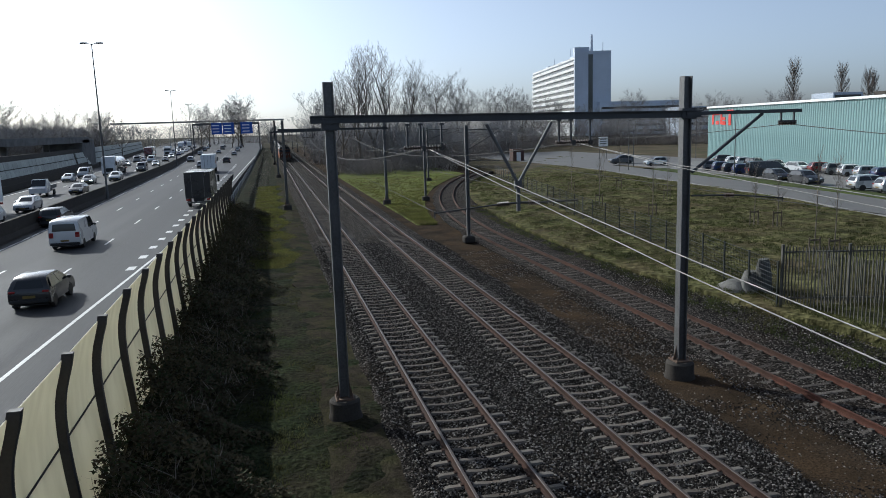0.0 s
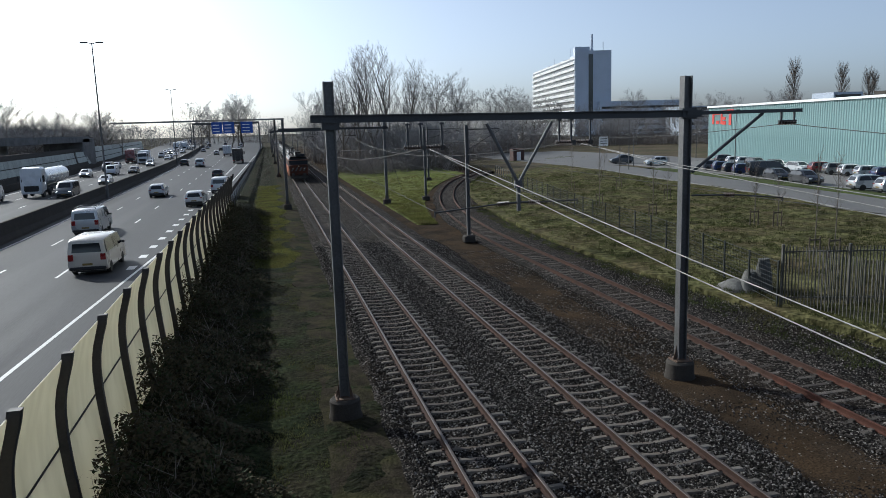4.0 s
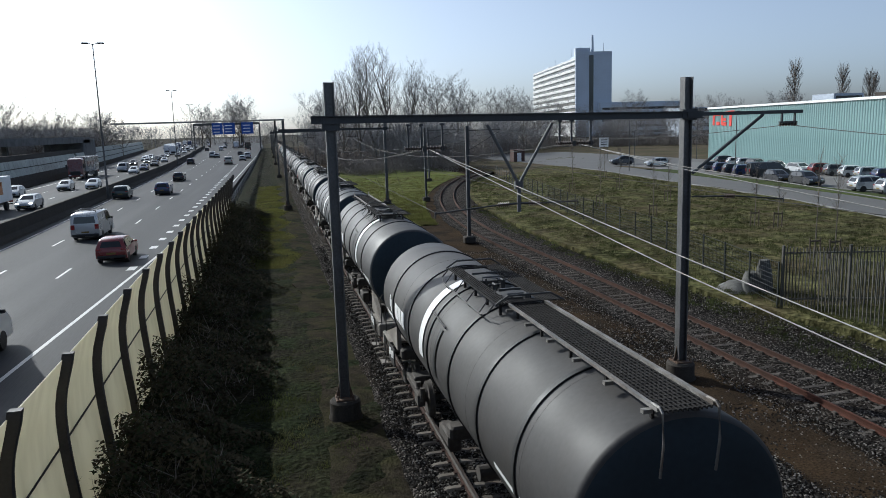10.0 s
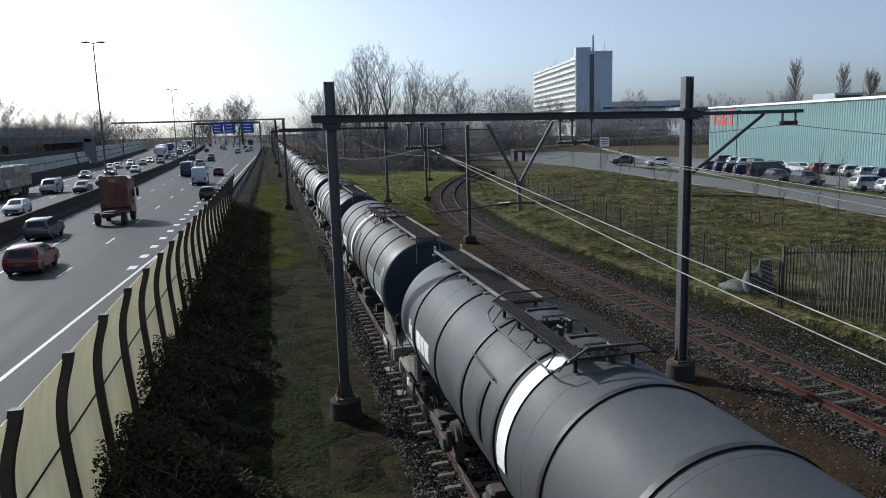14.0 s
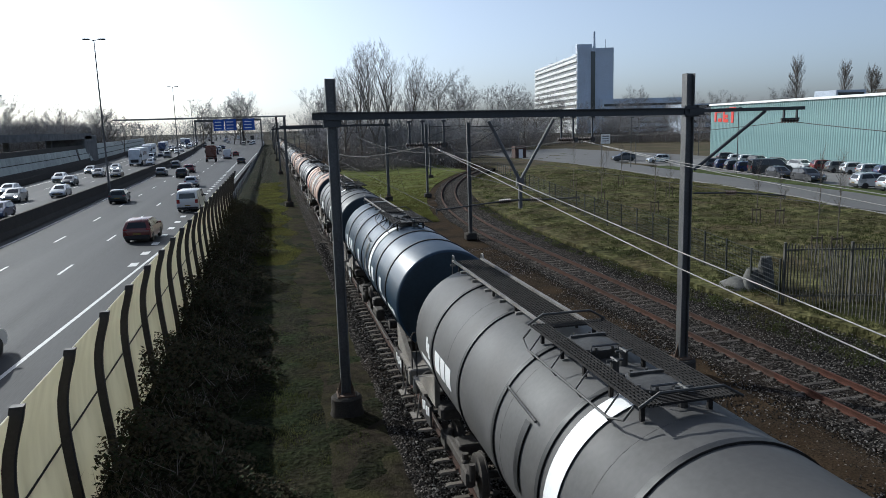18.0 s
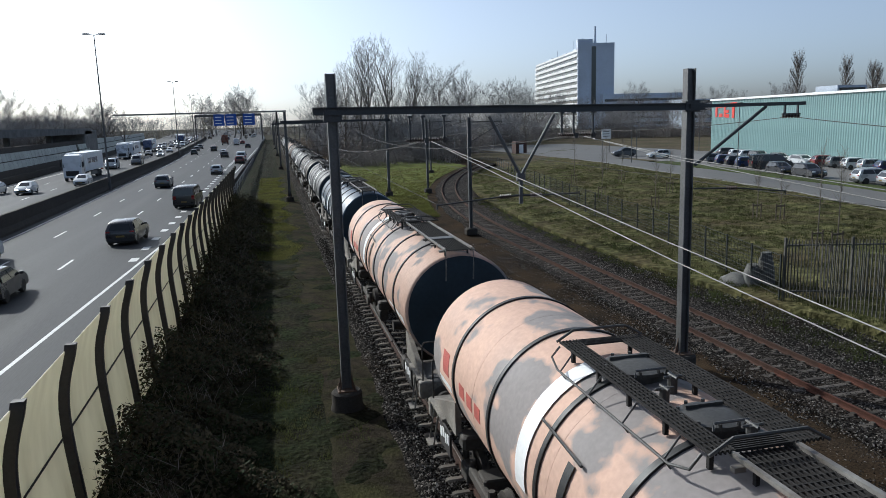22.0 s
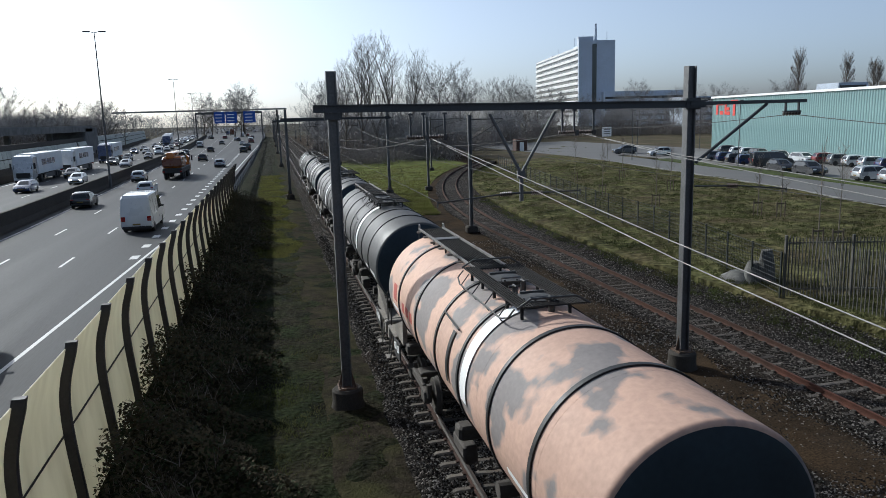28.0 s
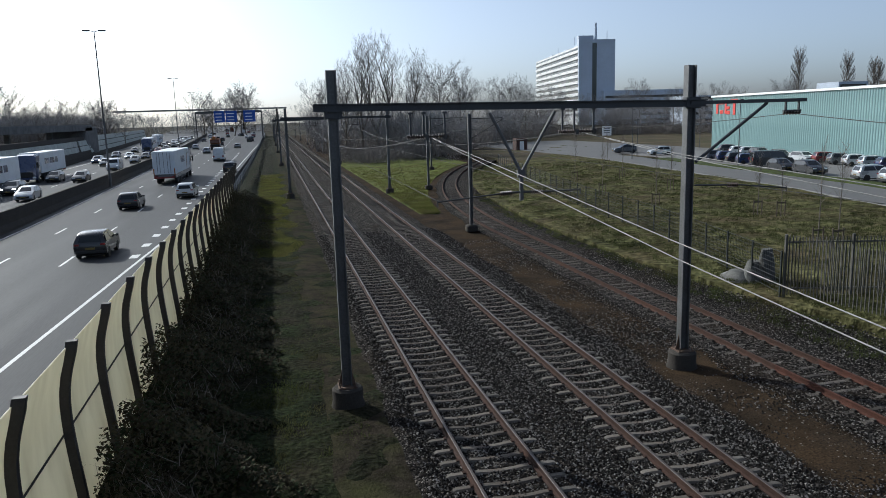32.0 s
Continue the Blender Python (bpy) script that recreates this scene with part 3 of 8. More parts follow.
for xc, xh in ((XA, XA - 0.4), (XB, XB - 0.25)):
    for i, (a, b) in enumerate(zip(PORTALS[:5], PORTALS[1:6])):
        for d in ((-0.06, 0.06) if i < 2 else (0,)):
            wire("messenger_wire", "grey messenger wire sagging between portals", sagging(xh + d, a, 6.95, xh + d, b, 6.95, 1.05), 0.011 if i < 2 else 0.014)
        wire("contact_wire", "copper contact wire over the track", [(xc - 0.2, a, 5.25), (xc + 0.2, (a + b) / 2, 5.22), (xc - 0.2, b, 5.25)], 0.009)
        for k in range(1, 10):
            y = a + (b - a) * k / 10
            zz = 6.95 - 4 * 1.05 * (k / 10) * (1 - k / 10)
            if i < 2:
                wire("dropper", "thin dropper between messenger and contact wire", [(xh, y, zz), (xc, y, 5.24)], 0.005)
for d, ze in ((0.0, 5.79), (0.05, 5.60)):
    wire("messenger_wire", "bright messenger wire sloping down towards the bridge",
         [(XA - 0.35, 19.15, 6.95), (XA, 12.26, 6.32 if not d else 6.18), (XA, 7.5, 5.98 if not d else 5.79), (XA, 4.46, ze), (XA, -0.4, ze - 0.08)], 0.0075)
for d, ze in ((0.0, 6.3), (0.05, 6.14)):
    wire("messenger_wire", "bright messenger wire sloping down towards the bridge",
         [(XB - 0.2, 19.15, 6.95), (XB, 14.24, 6.53 - d), (XB, 8.72, ze), (XB, 4, ze - 0.25), (XB, -0.4, ze - 0.35)], 0.008)
wire("messenger_wire", "messenger wire over the siding", sagging(15.05, 19.15, 7.28, siding_x(47.5) + 0.3, 47.5, 7.25, 0.5), 0.012)
wire("messenger_wire", "messenger wire over the siding", sagging(siding_x(47.5) + 0.3, 47.5, 7.25, siding_x(77.6) + 0.4, 77.6, 7.25, 0.5), 0.012)
wire("messenger_wire", "messenger wire over the siding", sagging(15.05, 19.15, 7.28, 15.0, -0.4, 6.35, 0.2), 0.012)
wire("contact_wire", "contact wire over the siding", [(15.0, -4, 5.0), (15.0, 19.15, 4.98), (siding_x(47.5) + 0.3, 47.5, 5.15), (siding_x(77.6) + 0.4, 77.6, 5.15), (siding_x(107) + 0.5, 107, 5.15)], 0.01)
wire("feeder_wire", "thin feeder wire strung between masts", sagging(1.6, 76, 6.2, 12.85, 47.5, 6.6, 0.6), 0.016)
wire("feeder_wire", "thin feeder wire strung from the mast to the far side", sagging(12.85, 47.5, 6.6, 62, 140, 7.2, 1.2), 0.012)
wire("feeder_wire", "thin feeder wire strung between masts", sagging(16.3, 77.6, 7.2, 60, 150, 7.8, 0.8), 0.012)

# ---------- motorway ----------
strip("motorway", YS, lambda y: far_left(y), lambda y: road_right(y), ROAD_Z, M_ASPHALT, "grey asphalt motorway with several lanes each way", "motorway", 0.8, 8)
strip("motorway_behind", span(-840, -60, 30), lambda y: far_left(y), lambda y: road_right(y), ROAD_Z, M_ASPHALT, "grey asphalt motorway running on under the bridge", "motorway", 0.8, 2)


def road_bend(y):
    """How far the lanes drift to the left farther on."""
    return (road_left(y) + 18.0) if y > 60 else 0.0


def bend(y, share_):
    return road_bend(y) * share_


paint = holder("road_markings", "white lane lines, dashes and blocks painted on the motorway", "road markings", kind="structure")


def dash(g, f, y, ln, w, z=ROAD_Z + 0.006):
    n = max(1, int(ln / 12))
    for i in range(n):
        a, b = y + ln * i / n, y + ln * (i + 1) / n
        g.add([(f(a) - w / 2, a, z), (f(a) + w / 2, a, z), (f(b) + w / 2, b, z), (f(b) - w / 2, b, z)], [(0, 1, 2, 3)])


lane1 = lambda y: -14.75 + bend(y, 0.75)
lane2 = lambda y: -11.2 + bend(y, 0.45)
blocks = lambda y: -7.75 + 0.006 * (y - 45) + bend(y, 0.2)
edge_r = lambda y: (-8.35 + 0.06 * (y - 24)) if y < 58 else max(-6.3, -6.3) + 0.012 * (y - 58) * (y < 250) + (2.3 if y >= 250 else 0)
edge_l = lambda y: -17.75 + bend(y, 1.0)
g1 = Geo()
dash(g1, lane1, 54.3, 3, 0.15)
first = g1.done("lane_dash", M_PAINT, paint)
for i in range(-6, 30):
    y = 54.3 + 12.2 * i
    for f, o in ((lane1, 0), (lane2, -0.8)):
        if (i, o) != (0, 0):
            g = Geo()
            dash(g, f, y + o, 3, 0.15)
            g.done("lane_dash", M_PAINT, paint)
for i in range(0, 40):
    g = Geo()
    dash(g, blocks, 30.5 + 2.0 * 1.97 * i, 1.15, 0.45)
    if 30.5 + 3.94 * i > 40:
        g.done("block_mark", M_PAINT, paint)
for f, w in ((edge_r, 0.16), (edge_l, 0.15)):
    g = Geo()
    dash(g, f, -40, 98, w)
    dash(g, f, 58, 190, w)
    g.done("edge_line", M_PAINT, paint)
for i in range(-4, 30):
    for xx in (-25.8, -29.5):
        g = Geo()
        dash(g, lambda y: xx + bend(y, 1.05), 50 + 12.2 * i, 3, 0.15)
        g.done("lane_dash", M_PAINT, paint)
for xx in (-21.9, -33.2):
    g = Geo()
    dash(g, lambda y: xx + bend(y, 1.05), -40, 340, 0.18)
    g.done("edge_line", M_PAINT, paint)

# concrete step barrier in the median
g = Geo()
prof = [(-0.35, 0), (0.35, 0), (0.33, 0.12), (0.16, 0.4), (0.1, 1.15), (-0.1, 1.15), (-0.16, 0.4), (-0.33, 0.12)]
med_x = lambda y: -19.0 + bend(y, 1.0)
g.loft([[(med_x(y) + a * 1.3, y, ROAD_Z + b * 1.2) for a, b in prof] for y in span(-60, 60, 30) + span(68, 300, 8) + span(320, 700, 20)])
tagged(g.done("median_barrier", M_CONCRETE_DARK), "dark weathered concrete barrier between the carriageways", "crash barrier", kind="structure")
strip("median_strip", YS, lambda y: med_x(y) - 1.6, lambda y: med_x(y) + 0.6, ROAD_Z + 0.01, M_CONCRETE_DARK, "dirty concrete strip along the median barrier", "median strip", 0.02)


def lamp_post(x, y, h=18.0):
    p = holder("motorway_lamp", "tall grey steel lamp post with two lamp heads", "street lamp", "lamp posts in the median", at=pose(x, y, ROAD_Z))
    g = Geo().rod((0, 0, 0), (0, 0, h), 0.13, 0.05, 10)
    g.rod((0, 0, 0), (0, 0, 1.4), 0.17, n=10)
    g.done("pole", M_GALV, p)
    for s in (-1, 1):
        g = Geo().rod((0, 0, h - 0.1), (s * 0.5, 0, h + 0.06), 0.04, n=6)
        g.done("bracket", M_GALV, p)
        g = Geo().box((s * 0.85, 0, h + 0.06), (0.8, 0.36, 0.16), bev=0.05)
        g.done("lamp_head", M_GALV, p)


for y in (94.5, 190.0, 275.0, 360.0, 450.0):
    lamp_post(med_x(y) + 0.75, y)

# ---------- the bridge on which the viewer stands ----------
bridge = holder("road_bridge", "concrete road bridge over the motorway and the railway", "bridge", kind="structure")
g = Geo().box((0, -6.5, 6.15), (150, 12.0, 0.35))
g.done("deck", M_ASPHALT_OLD, bridge)
# Unseen parapets, added to block low sky light from behind.
for yy in (-0.75, -12.2):
    g = Geo().box((0, yy, 6.8), (150, 0.25, 1.0), bev=0.03)
    g.done("parapet", M_CONCRETE_MID, bridge)
for xx in (-36.6, -19.0, -4.3, 11.9, 36.0):
    g = Geo().box((xx, -6.5, 2.9), (0.7, 8.0, 6.2), bev=0.1)
    g.done("pier", M_CONCRETE_MID, bridge)

# ---------- noise barrier beside the motorway ----------
M_PANEL = bpy.data.materials.new("translucent_panel")
M_PANEL.use_nodes = True
_n, _l = M_PANEL.node_tree.nodes, M_PANEL.node_tree.links
_p = _n["Principled BSDF"]
_tc, _no, _mr, _mx = _n.new("ShaderNodeTexCoord"), _n.new("ShaderNodeTexNoise"), _n.new("ShaderNodeMapRange"), _n.new("ShaderNodeMix")
_mp = _n.new("ShaderNodeMapping")
_mp.inputs["Scale"].default_value = (1, 1.6, 0.5)
_l.new(_tc.outputs["Object"], _mp.inputs["Vector"])
_l.new(_mp.outputs["Vector"], _no.inputs["Vector"])
_no.inputs["Scale"].default_value, _no.inputs["Detail"].default_value = 1.2, 6
_mr.inputs["From Min"].default_value, _mr.inputs["From Max"].default_value = 0.4, 0.75
_l.new(_no.outputs["Fac"], _mr.inputs["Value"])
_mx.data_type = "RGBA"
_mx.inputs[6].default_value, _mx.inputs[7].default_value = (0.78, 0.75, 0.62, 1), (0.64, 0.61, 0.49, 1)
_l.new(_mr.outputs["Result"], _mx.inputs[0])
_l.new(_mx.outputs[2], _p.inputs["Base Color"])
_p.inputs["Roughness"].default_value = 0.35
_tr, _ms = _n.new("ShaderNodeBsdfTranslucent"), _n.new("ShaderNodeMixShader")
_l.new(_mx.outputs[2], _tr.inputs["Color"])
_ms.inputs[0].default_value = 0.58
_l.new(_p.outputs[0], _ms.inputs[1])
_l.new(_tr.outputs[0], _ms.inputs[2])
_l.new(_ms.outputs[0], _n["Material Output"].inputs["Surface"])

BAR_TOP, BAR_BOT = 3.5, -0.5


bow_shape = lerp_table([(-0.6, -0.13), (0.0, -0.15), (0.66, -0.2), (1.0, -0.24), (1.6, -0.28), (1.9, -0.3), (2.6, -0.28), (3.1, -0.13), (3.5, 0.0)])


def bow(z):
    """The barrier bows towards the road at half height and flares out at its foot."""
    return sum(bow_shape(z + d) for d in (-0.25, 0, 0.25)) / 3


barrier = holder("noise_barrier", "noise barrier of translucent cream panels between curved dark posts", "noise barrier", kind="structure")
bar_x = lambda y: -3.97 + 0.0055 * (y - 12)
posts_y = [8.72 + 2.99 * i for i in range(24)]
zs = span(BAR_BOT, BAR_TOP, 0.25)
g = Geo()
g.loft([[(bow(z) - 0.045, -0.075, z), (bow(z) + 0.15, -0.075, z), (bow(z) + 0.15, 0.075, z), (bow(z) - 0.045, 0.075, z)] for z in zs])
post0 = g.done("post", M_BARPOST, barrier, "curved dark steel post", at=pose(bar_x(posts_y[0]), posts_y[0], 0))
for y in posts_y[1:]:
    share(post0, pose(bar_x(y), y, 0), barrier)
for lo, hi in ((BAR_BOT, 1.63), (1.67, BAR_TOP - 0.12)):
    zz = span(lo, hi, 0.3)
    g = Geo()
    g.loft([[(bow(z) - 0.03, 0.06, z), (bow(z) - 0.005, 0.06, z), (bow(z) - 0.005, 2.93, z), (bow(z) - 0.03, 2.93, z)] for z in zz])
    p0 = g.done("panel", M_PANEL, barrier, "stained translucent cream panel", at=pose(bar_x(posts_y[0]), posts_y[0], 0), smooth=30)
    for y in posts_y[1:-1]:
        share(p0, pose(bar_x(y), y, 0), barrier)

g = Geo().box((bow(1.65) - 0.016, 1.495, 1.65), (0.05, 2.84, 0.045))
seam0 = g.done("joint_strip", M_BARPOST, barrier, "dark joint strip between the panels", at=pose(bar_x(posts_y[0]), posts_y[0], 0))
for y in posts_y[1:-1]:
    share(seam0, pose(bar_x(y), y, 0), barrier)

# guard rail after the noise barrier's end
rail_ob = holder("guard_rail", "galvanised guard rail along the motorway's edge", "guard rail", kind="structure")
gx = lambda y: lerp_table([(70, -3.8), (124, -3.4), (238, -3.0), (430, -3.0)])(y)
g = Geo()
gp = [(-0.03, 0.55), (0.03, 0.6), (-0.01, 0.68), (0.03, 0.78), (-0.03, 0.85), (-0.05, 0.85), (-0.03, 0.78), (-0.05, 0.68), (-0.03, 0.6), (-0.05, 0.55)]
for dz in (0, 0.35):
    g.loft([[(gx(y) + a, y, ROAD_Z + b + dz) for a, b in gp] for y in span(74, 430, 12)])
g.done("rail", M_GALV, rail_ob)
g = Geo().box((0, 0, 0.55), (0.1, 0.08, 1.3))
q0 = g.done("post", M_GALV, rail_ob, at=pose(gx(76), 76, ROAD_Z))
for i in range(1, 60):
    share(q0, pose(gx(76 + 4 * i) , 76 + 4 * i, ROAD_Z), rail_ob)

# ---------- the freight train ----------
M_TANKGREY = mat("grey_tank_paint", (0.086, 0.084, 0.083), 0.58, grit=0.25, var=0.12, scale=0.7, fine=12, bump=0.03, spec=0.26, dirt=(0.07, 0.064, 0.058), dirt_amount=0.5, dirt_scale=0.9)
M_TANKDARK = mat("dark_grey_tank_paint", (0.062, 0.059, 0.057), 0.58, grit=0.25, var=0.15, scale=0.7, fine=12, bump=0.03, spec=0.26, dirt=(0.055, 0.048, 0.042), dirt_amount=0.5, dirt_scale=0.9)
M_TANKBLUE = mat("blue_tank_paint", (0.014, 0.036, 0.066), 0.4, grit=0.25, var=0.14, scale=0.7, fine=12, bump=0.03, spec=0.36, dirt=(0.08, 0.09, 0.1), dirt_amount=0.4, coat=0.2)
M_TANKPINK = mat("faded_salmon_tank_paint", (0.52, 0.345, 0.265), 0.7, grit=0.25, var=0.12, scale=0.8, fine=12, bump=0.05, spec=0.25, dirt=(0.19, 0.185, 0.185), dirt_amount=0.9, dirt_scale=0.75, dirt_edge=(0.515, 0.555), stretch=(1, 0.8, 1.0))
M_TANKBROWN = mat("brown_tank_paint", (0.085, 0.052, 0.034), 0.63, grit=0.25, var=0.15, scale=0.7, fine=12, bump=0.03, spec=0.36, dirt=(0.08, 0.06, 0.05), dirt_amount=0.5)
M_TANKSILVER = mat("silver_tank_paint", (0.135, 0.134, 0.132), 0.58, grit=0.25, var=0.1, scale=0.7, fine=12, bump=0.03, spec=0.36, dirt=(0.15, 0.14, 0.13), dirt_amount=0.4)
M_TANKBLUEGREY = mat("bluish_grey_tank_paint", (0.066, 0.07, 0.076), 0.58, grit=0.25, var=0.12, scale=0.7, fine=12, bump=0.03, spec=0.26, dirt=(0.06, 0.06, 0.06), dirt_amount=0.5)
M_STRAP = mat("black_strap", (0.022, 0.022, 0.023), 0.55, 0.3, var=0.2, bump=0.05)
M_PATCH = mat("pale_green_patch", (0.14, 0.165, 0.16), 0.55, var=0.15, bump=0.03)
# Blue-black for the tank ends: their shade is put into the colour.
M_ENDSHADE = mat("blue_black_end_paint", (0.028, 0.04, 0.05), 0.7, grit=0.25, var=0.2, scale=0.9, fine=12, bump=0.03, spec=0.2, dirt=(0.022, 0.022, 0.022), dirt_amount=0.5, dirt_scale=0.8)
M_TANKSHINY = mat("glossy_grey_tank_paint", (0.085, 0.084, 0.082), 0.44, grit=0.2, var=0.12, scale=0.7, fine=12, bump=0.02, spec=0.5, dirt=(0.08, 0.074, 0.068), dirt_amount=0.5, dirt_scale=0.9)
M_TANKBRONZE = mat("glossy_brown_grey_tank_paint", (0.033, 0.023, 0.016), 0.6, grit=0.25, var=0.2, scale=0.7, fine=12, bump=0.02, spec=0.28, dirt=(0.045, 0.034, 0.026), dirt_amount=0.5)
M_REDFADED = mat("faded_red_paint", (0.42, 0.09, 0.07), 0.7, var=0.2, scale=4, bump=0.02)
M_LOCOEDGE_BARS = mat("dull_pale_lettering", (0.2, 0.21, 0.22), 0.7, var=0.1, bump=0.02)
M_PALERAIL = mat("pale_worn_rail", (0.2, 0.19, 0.175), 0.55, 0.2, var=0.3, scale=3, fine=20, bump=0.1, dirt=(0.1, 0.075, 0.055), dirt_amount=0.6, dirt_scale=2)
TANK_R, TANK_Z = 1.44, 2.73


def on_tank(g, y0, y1, a0, a1, lift=0.006, n=8):
    """A patch that lies on the tank's skin; angles in degrees from the crown, negative to the motorway's side."""
    r = TANK_R + lift
    pts = []
    for y in (y0, y1):
        for rr in (r, r - 0.004):
            pts.append([(rr * math.sin(radians(a0 + (a1 - a0) * i / n)), y, TANK_Z + rr * math.cos(radians(a0 + (a1 - a0) * i / n))) for i in range(n + 1)])
    g.loft([pts[0], pts[2], pts[3], pts[1], pts[0]], close=False, caps=False)


def bogie(parent, y):
    b = Geo()
    for s in (-1, 1):
        b.box((s * 1.0, y, 0.62), (0.14, 1.5, 0.22), bev=0.03)
        for d in (-0.9, 0.9):
            b.box((s * 1.0, y + d, 0.5), (0.2, 0.5, 0.36), bev=0.04)
            b.rod((s * 0.98, y + d - 0.26, 0.5), (s * 0.98, y + d - 0.26, 0.85), 0.07)
            b.rod((s * 0.98, y + d + 0.26, 0.5), (s * 0.98, y + d + 0.26, 0.85), 0.07)
    b.box((0, y, 0.72), (2.0, 0.5, 0.24), bev=0.03)
    bo = b.done("bogie", M_UNDER, parent)
    for d in (-0.9, 0.9):
        g = Geo()
        g.rod((-0.95, y + d, 0.46), (0.95, y + d, 0.46), 0.08)
        for s in (-1, 1):
            c = s * 0.755
            g.lathe([(c - s * 0.08, 0.49), (c - s * 0.05, 0.49), (c - s * 0.045, 0.465), (c + s * 0.06, 0.455), (c + s * 0.06, 0.38), (c + s * 0.03, 0.33), (c + s * 0.05, 0.12)],
                    24, "x", (0, y + d, 0.46))
        g.done("wheelset", M_UNDER, bo, smooth=40)


def buffers(parent, y, s, m=None):
    for x in (-0.875, 0.875):
        g = Geo()
        g.rod((x, y, 1.05), (x, y + s * 0.35, 1.05), 0.1, n=12)
        g.lathe([(y + s * 0.35, 0.22), (y + s * 0.4, 0.24), (y + s * 0.43, 0.2)], 20, "y", (x, 0, 1.05))
        g.done("buffer", m or M_UNDER, parent, smooth=40)
    g = Geo().box((0, y + s * 0.2, 1.03), (0.16, 0.5, 0.16))
    g.rod((0, y + s * 0.3, 0.95), (0.05, y + s * 0.45, 0.6), 0.03)
    g.done("coupling", M_UNDER, parent)


def railing(g, pts, h=0.0, r=0.018):
    g.tube(pts, r, 6)


def tank_wagon(kind, ln):
    """A bogie tank wagon; its front tank end is at y = 0, its rear at y = ln. The walkway leads from the manholes to the front or to the rear."""
    paint_, words, marks, fore = kind
    w = holder("tank_wagon", words, "tank wagon", "tank wagons of the freight train")
    dome = [(0.0, 0.02), (0.03, 0.6), (0.07, 1.0), (0.1, 1.2), (0.13, 1.31), (0.16, 1.375), (0.2, 1.42), (0.25, TANK_R)]
    g = Geo()
    g.lathe(dome[5:] + [(ln - d, r) for d, r in reversed(dome[5:])], 64, "y", (0, 0, TANK_Z))
    g.done("tank", paint_, w, smooth=50)
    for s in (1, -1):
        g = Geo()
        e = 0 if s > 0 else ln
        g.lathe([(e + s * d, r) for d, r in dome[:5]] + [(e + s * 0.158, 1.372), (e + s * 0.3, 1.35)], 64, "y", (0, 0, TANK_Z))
        g.done("tank_end", M_ENDSHADE, w, "tank end, shade put into its blue-black colour", smooth=50)
    back = lambda d: ln - 0.2 - d
    for d in (1.75, 3.97, 6.1, 8.0, 9.95, 11.85):
        if d < ln - 1.4:
            y = back(d)
            g = Geo()
            g.lathe([(y - 0.05, TANK_R - 0.01), (y - 0.05, TANK_R + 0.03), (y + 0.05, TANK_R + 0.03), (y + 0.05, TANK_R - 0.01)], 64, "y", (0, 0, TANK_Z))
            g.done("strap", M_STRAP, w, smooth=40)
    p0, p1 = (back(8.7), back(5.0)) if fore else (back(9.2), back(5.65))
    mid = (p0 + p1) / 2
    band = back(5.72) if fore else back(8.62)
    g = Geo()
    on_tank(g, band, band + 0.38, -98, -17, 0.026, 14)
    g.done("reflective_band", M_WHITE, w, "white band over the tank's flank")
    g = Geo()
    for seam in (0.13, 0.33, 0.53, 0.77):
        g.lathe([(ln * seam - 0.008, TANK_R), (ln * seam, TANK_R + 0.004), (ln * seam + 0.008, TANK_R)], 48, "y", (0, 0, TANK_Z))
    tagged(g.done("weld_seams", paint_, w), kind="stuff")
    # marks: bars where the lettering is, patches
    if marks in ("bars", "patch"):
        g = Geo()
        on_tank(g, back(1.48), back(1.32), -97, -84, 0.006, 4)
        on_tank(g, back(1.3), back(1.18), -93, -80, 0.006, 4)
        g.done("emblem", M_WHITE, w, "white emblem of plain bars")
        for d, wd in ((2.45, 0.42), (2.86, 0.34), (3.35, 0.42)):
            g = Geo()
            on_tank(g, back(d), back(d - wd), -99, -82, 0.006, 4)
            g.done("lettering_bar", M_WHITE, w)
    if marks == "red":
        g = Geo()
        on_tank(g, back(1.35), back(0.9), -94, -76, 0.006, 5)
        g.done("emblem", M_REDFADED, w, "faded red emblem")
        for i in range(3):
            g = Geo()
            on_tank(g, back(2.5 + i * 0.5), back(2.16 + i * 0.5), -96, -86, 0.006, 4)
            g.done("lettering_bar", M_REDFADED, w)
    if marks == "big":
        for i, d in enumerate((10.9, 9.2, 7.4, 5.3, 3.0, 2.3, 1.2)):
            g = Geo()
            on_tank(g, back(d), back(d - 0.4), -100, -82, 0.006, 4)
            g.done("lettering_bar", M_WHITE, w)
        g = Geo()
        for x in (-0.55, -0.2, 0.15):
            g.box((x, 0.085 + 0.09 * abs(x), TANK_Z - 0.2), (0.24, 0.03, 0.2))
        g.done("end_lettering", M_LOCOEDGE_BARS, w, "pale lettering bars on the tank's end")
    if marks == "patch":
        g = Geo()
        on_tank(g, 0.5, 3.65, -104, -78, 0.005, 8)
        on_tank(g, 0.5, 0.85, -78, -64, 0.005, 4)
        g.done("paint_patch", M_PATCH, w, "pale green painted patch")
    g = Geo()
    for d, wd, a0, a1 in ((0.7, 0.5, -108, -100), (1.3, 0.6, -107, -101), (2.2, 0.9, -106, -102), (ln - 1.6, 0.9, -107, -101)):
        on_tank(g, d, d + wd, a0, a1, 0.006, 3)
    g.done("data_panel", M_WHITE, w)
    if "end plate" in words:
        g = Geo().box((0.1, 0.14, TANK_Z + 1.08), (0.56, 0.05, 0.15))
        g.done("end_plate", M_WHITE, w, "pale plate on the tank's end")
    # walkway from the manholes to one end
    zt = TANK_Z + TANK_R + 0.12
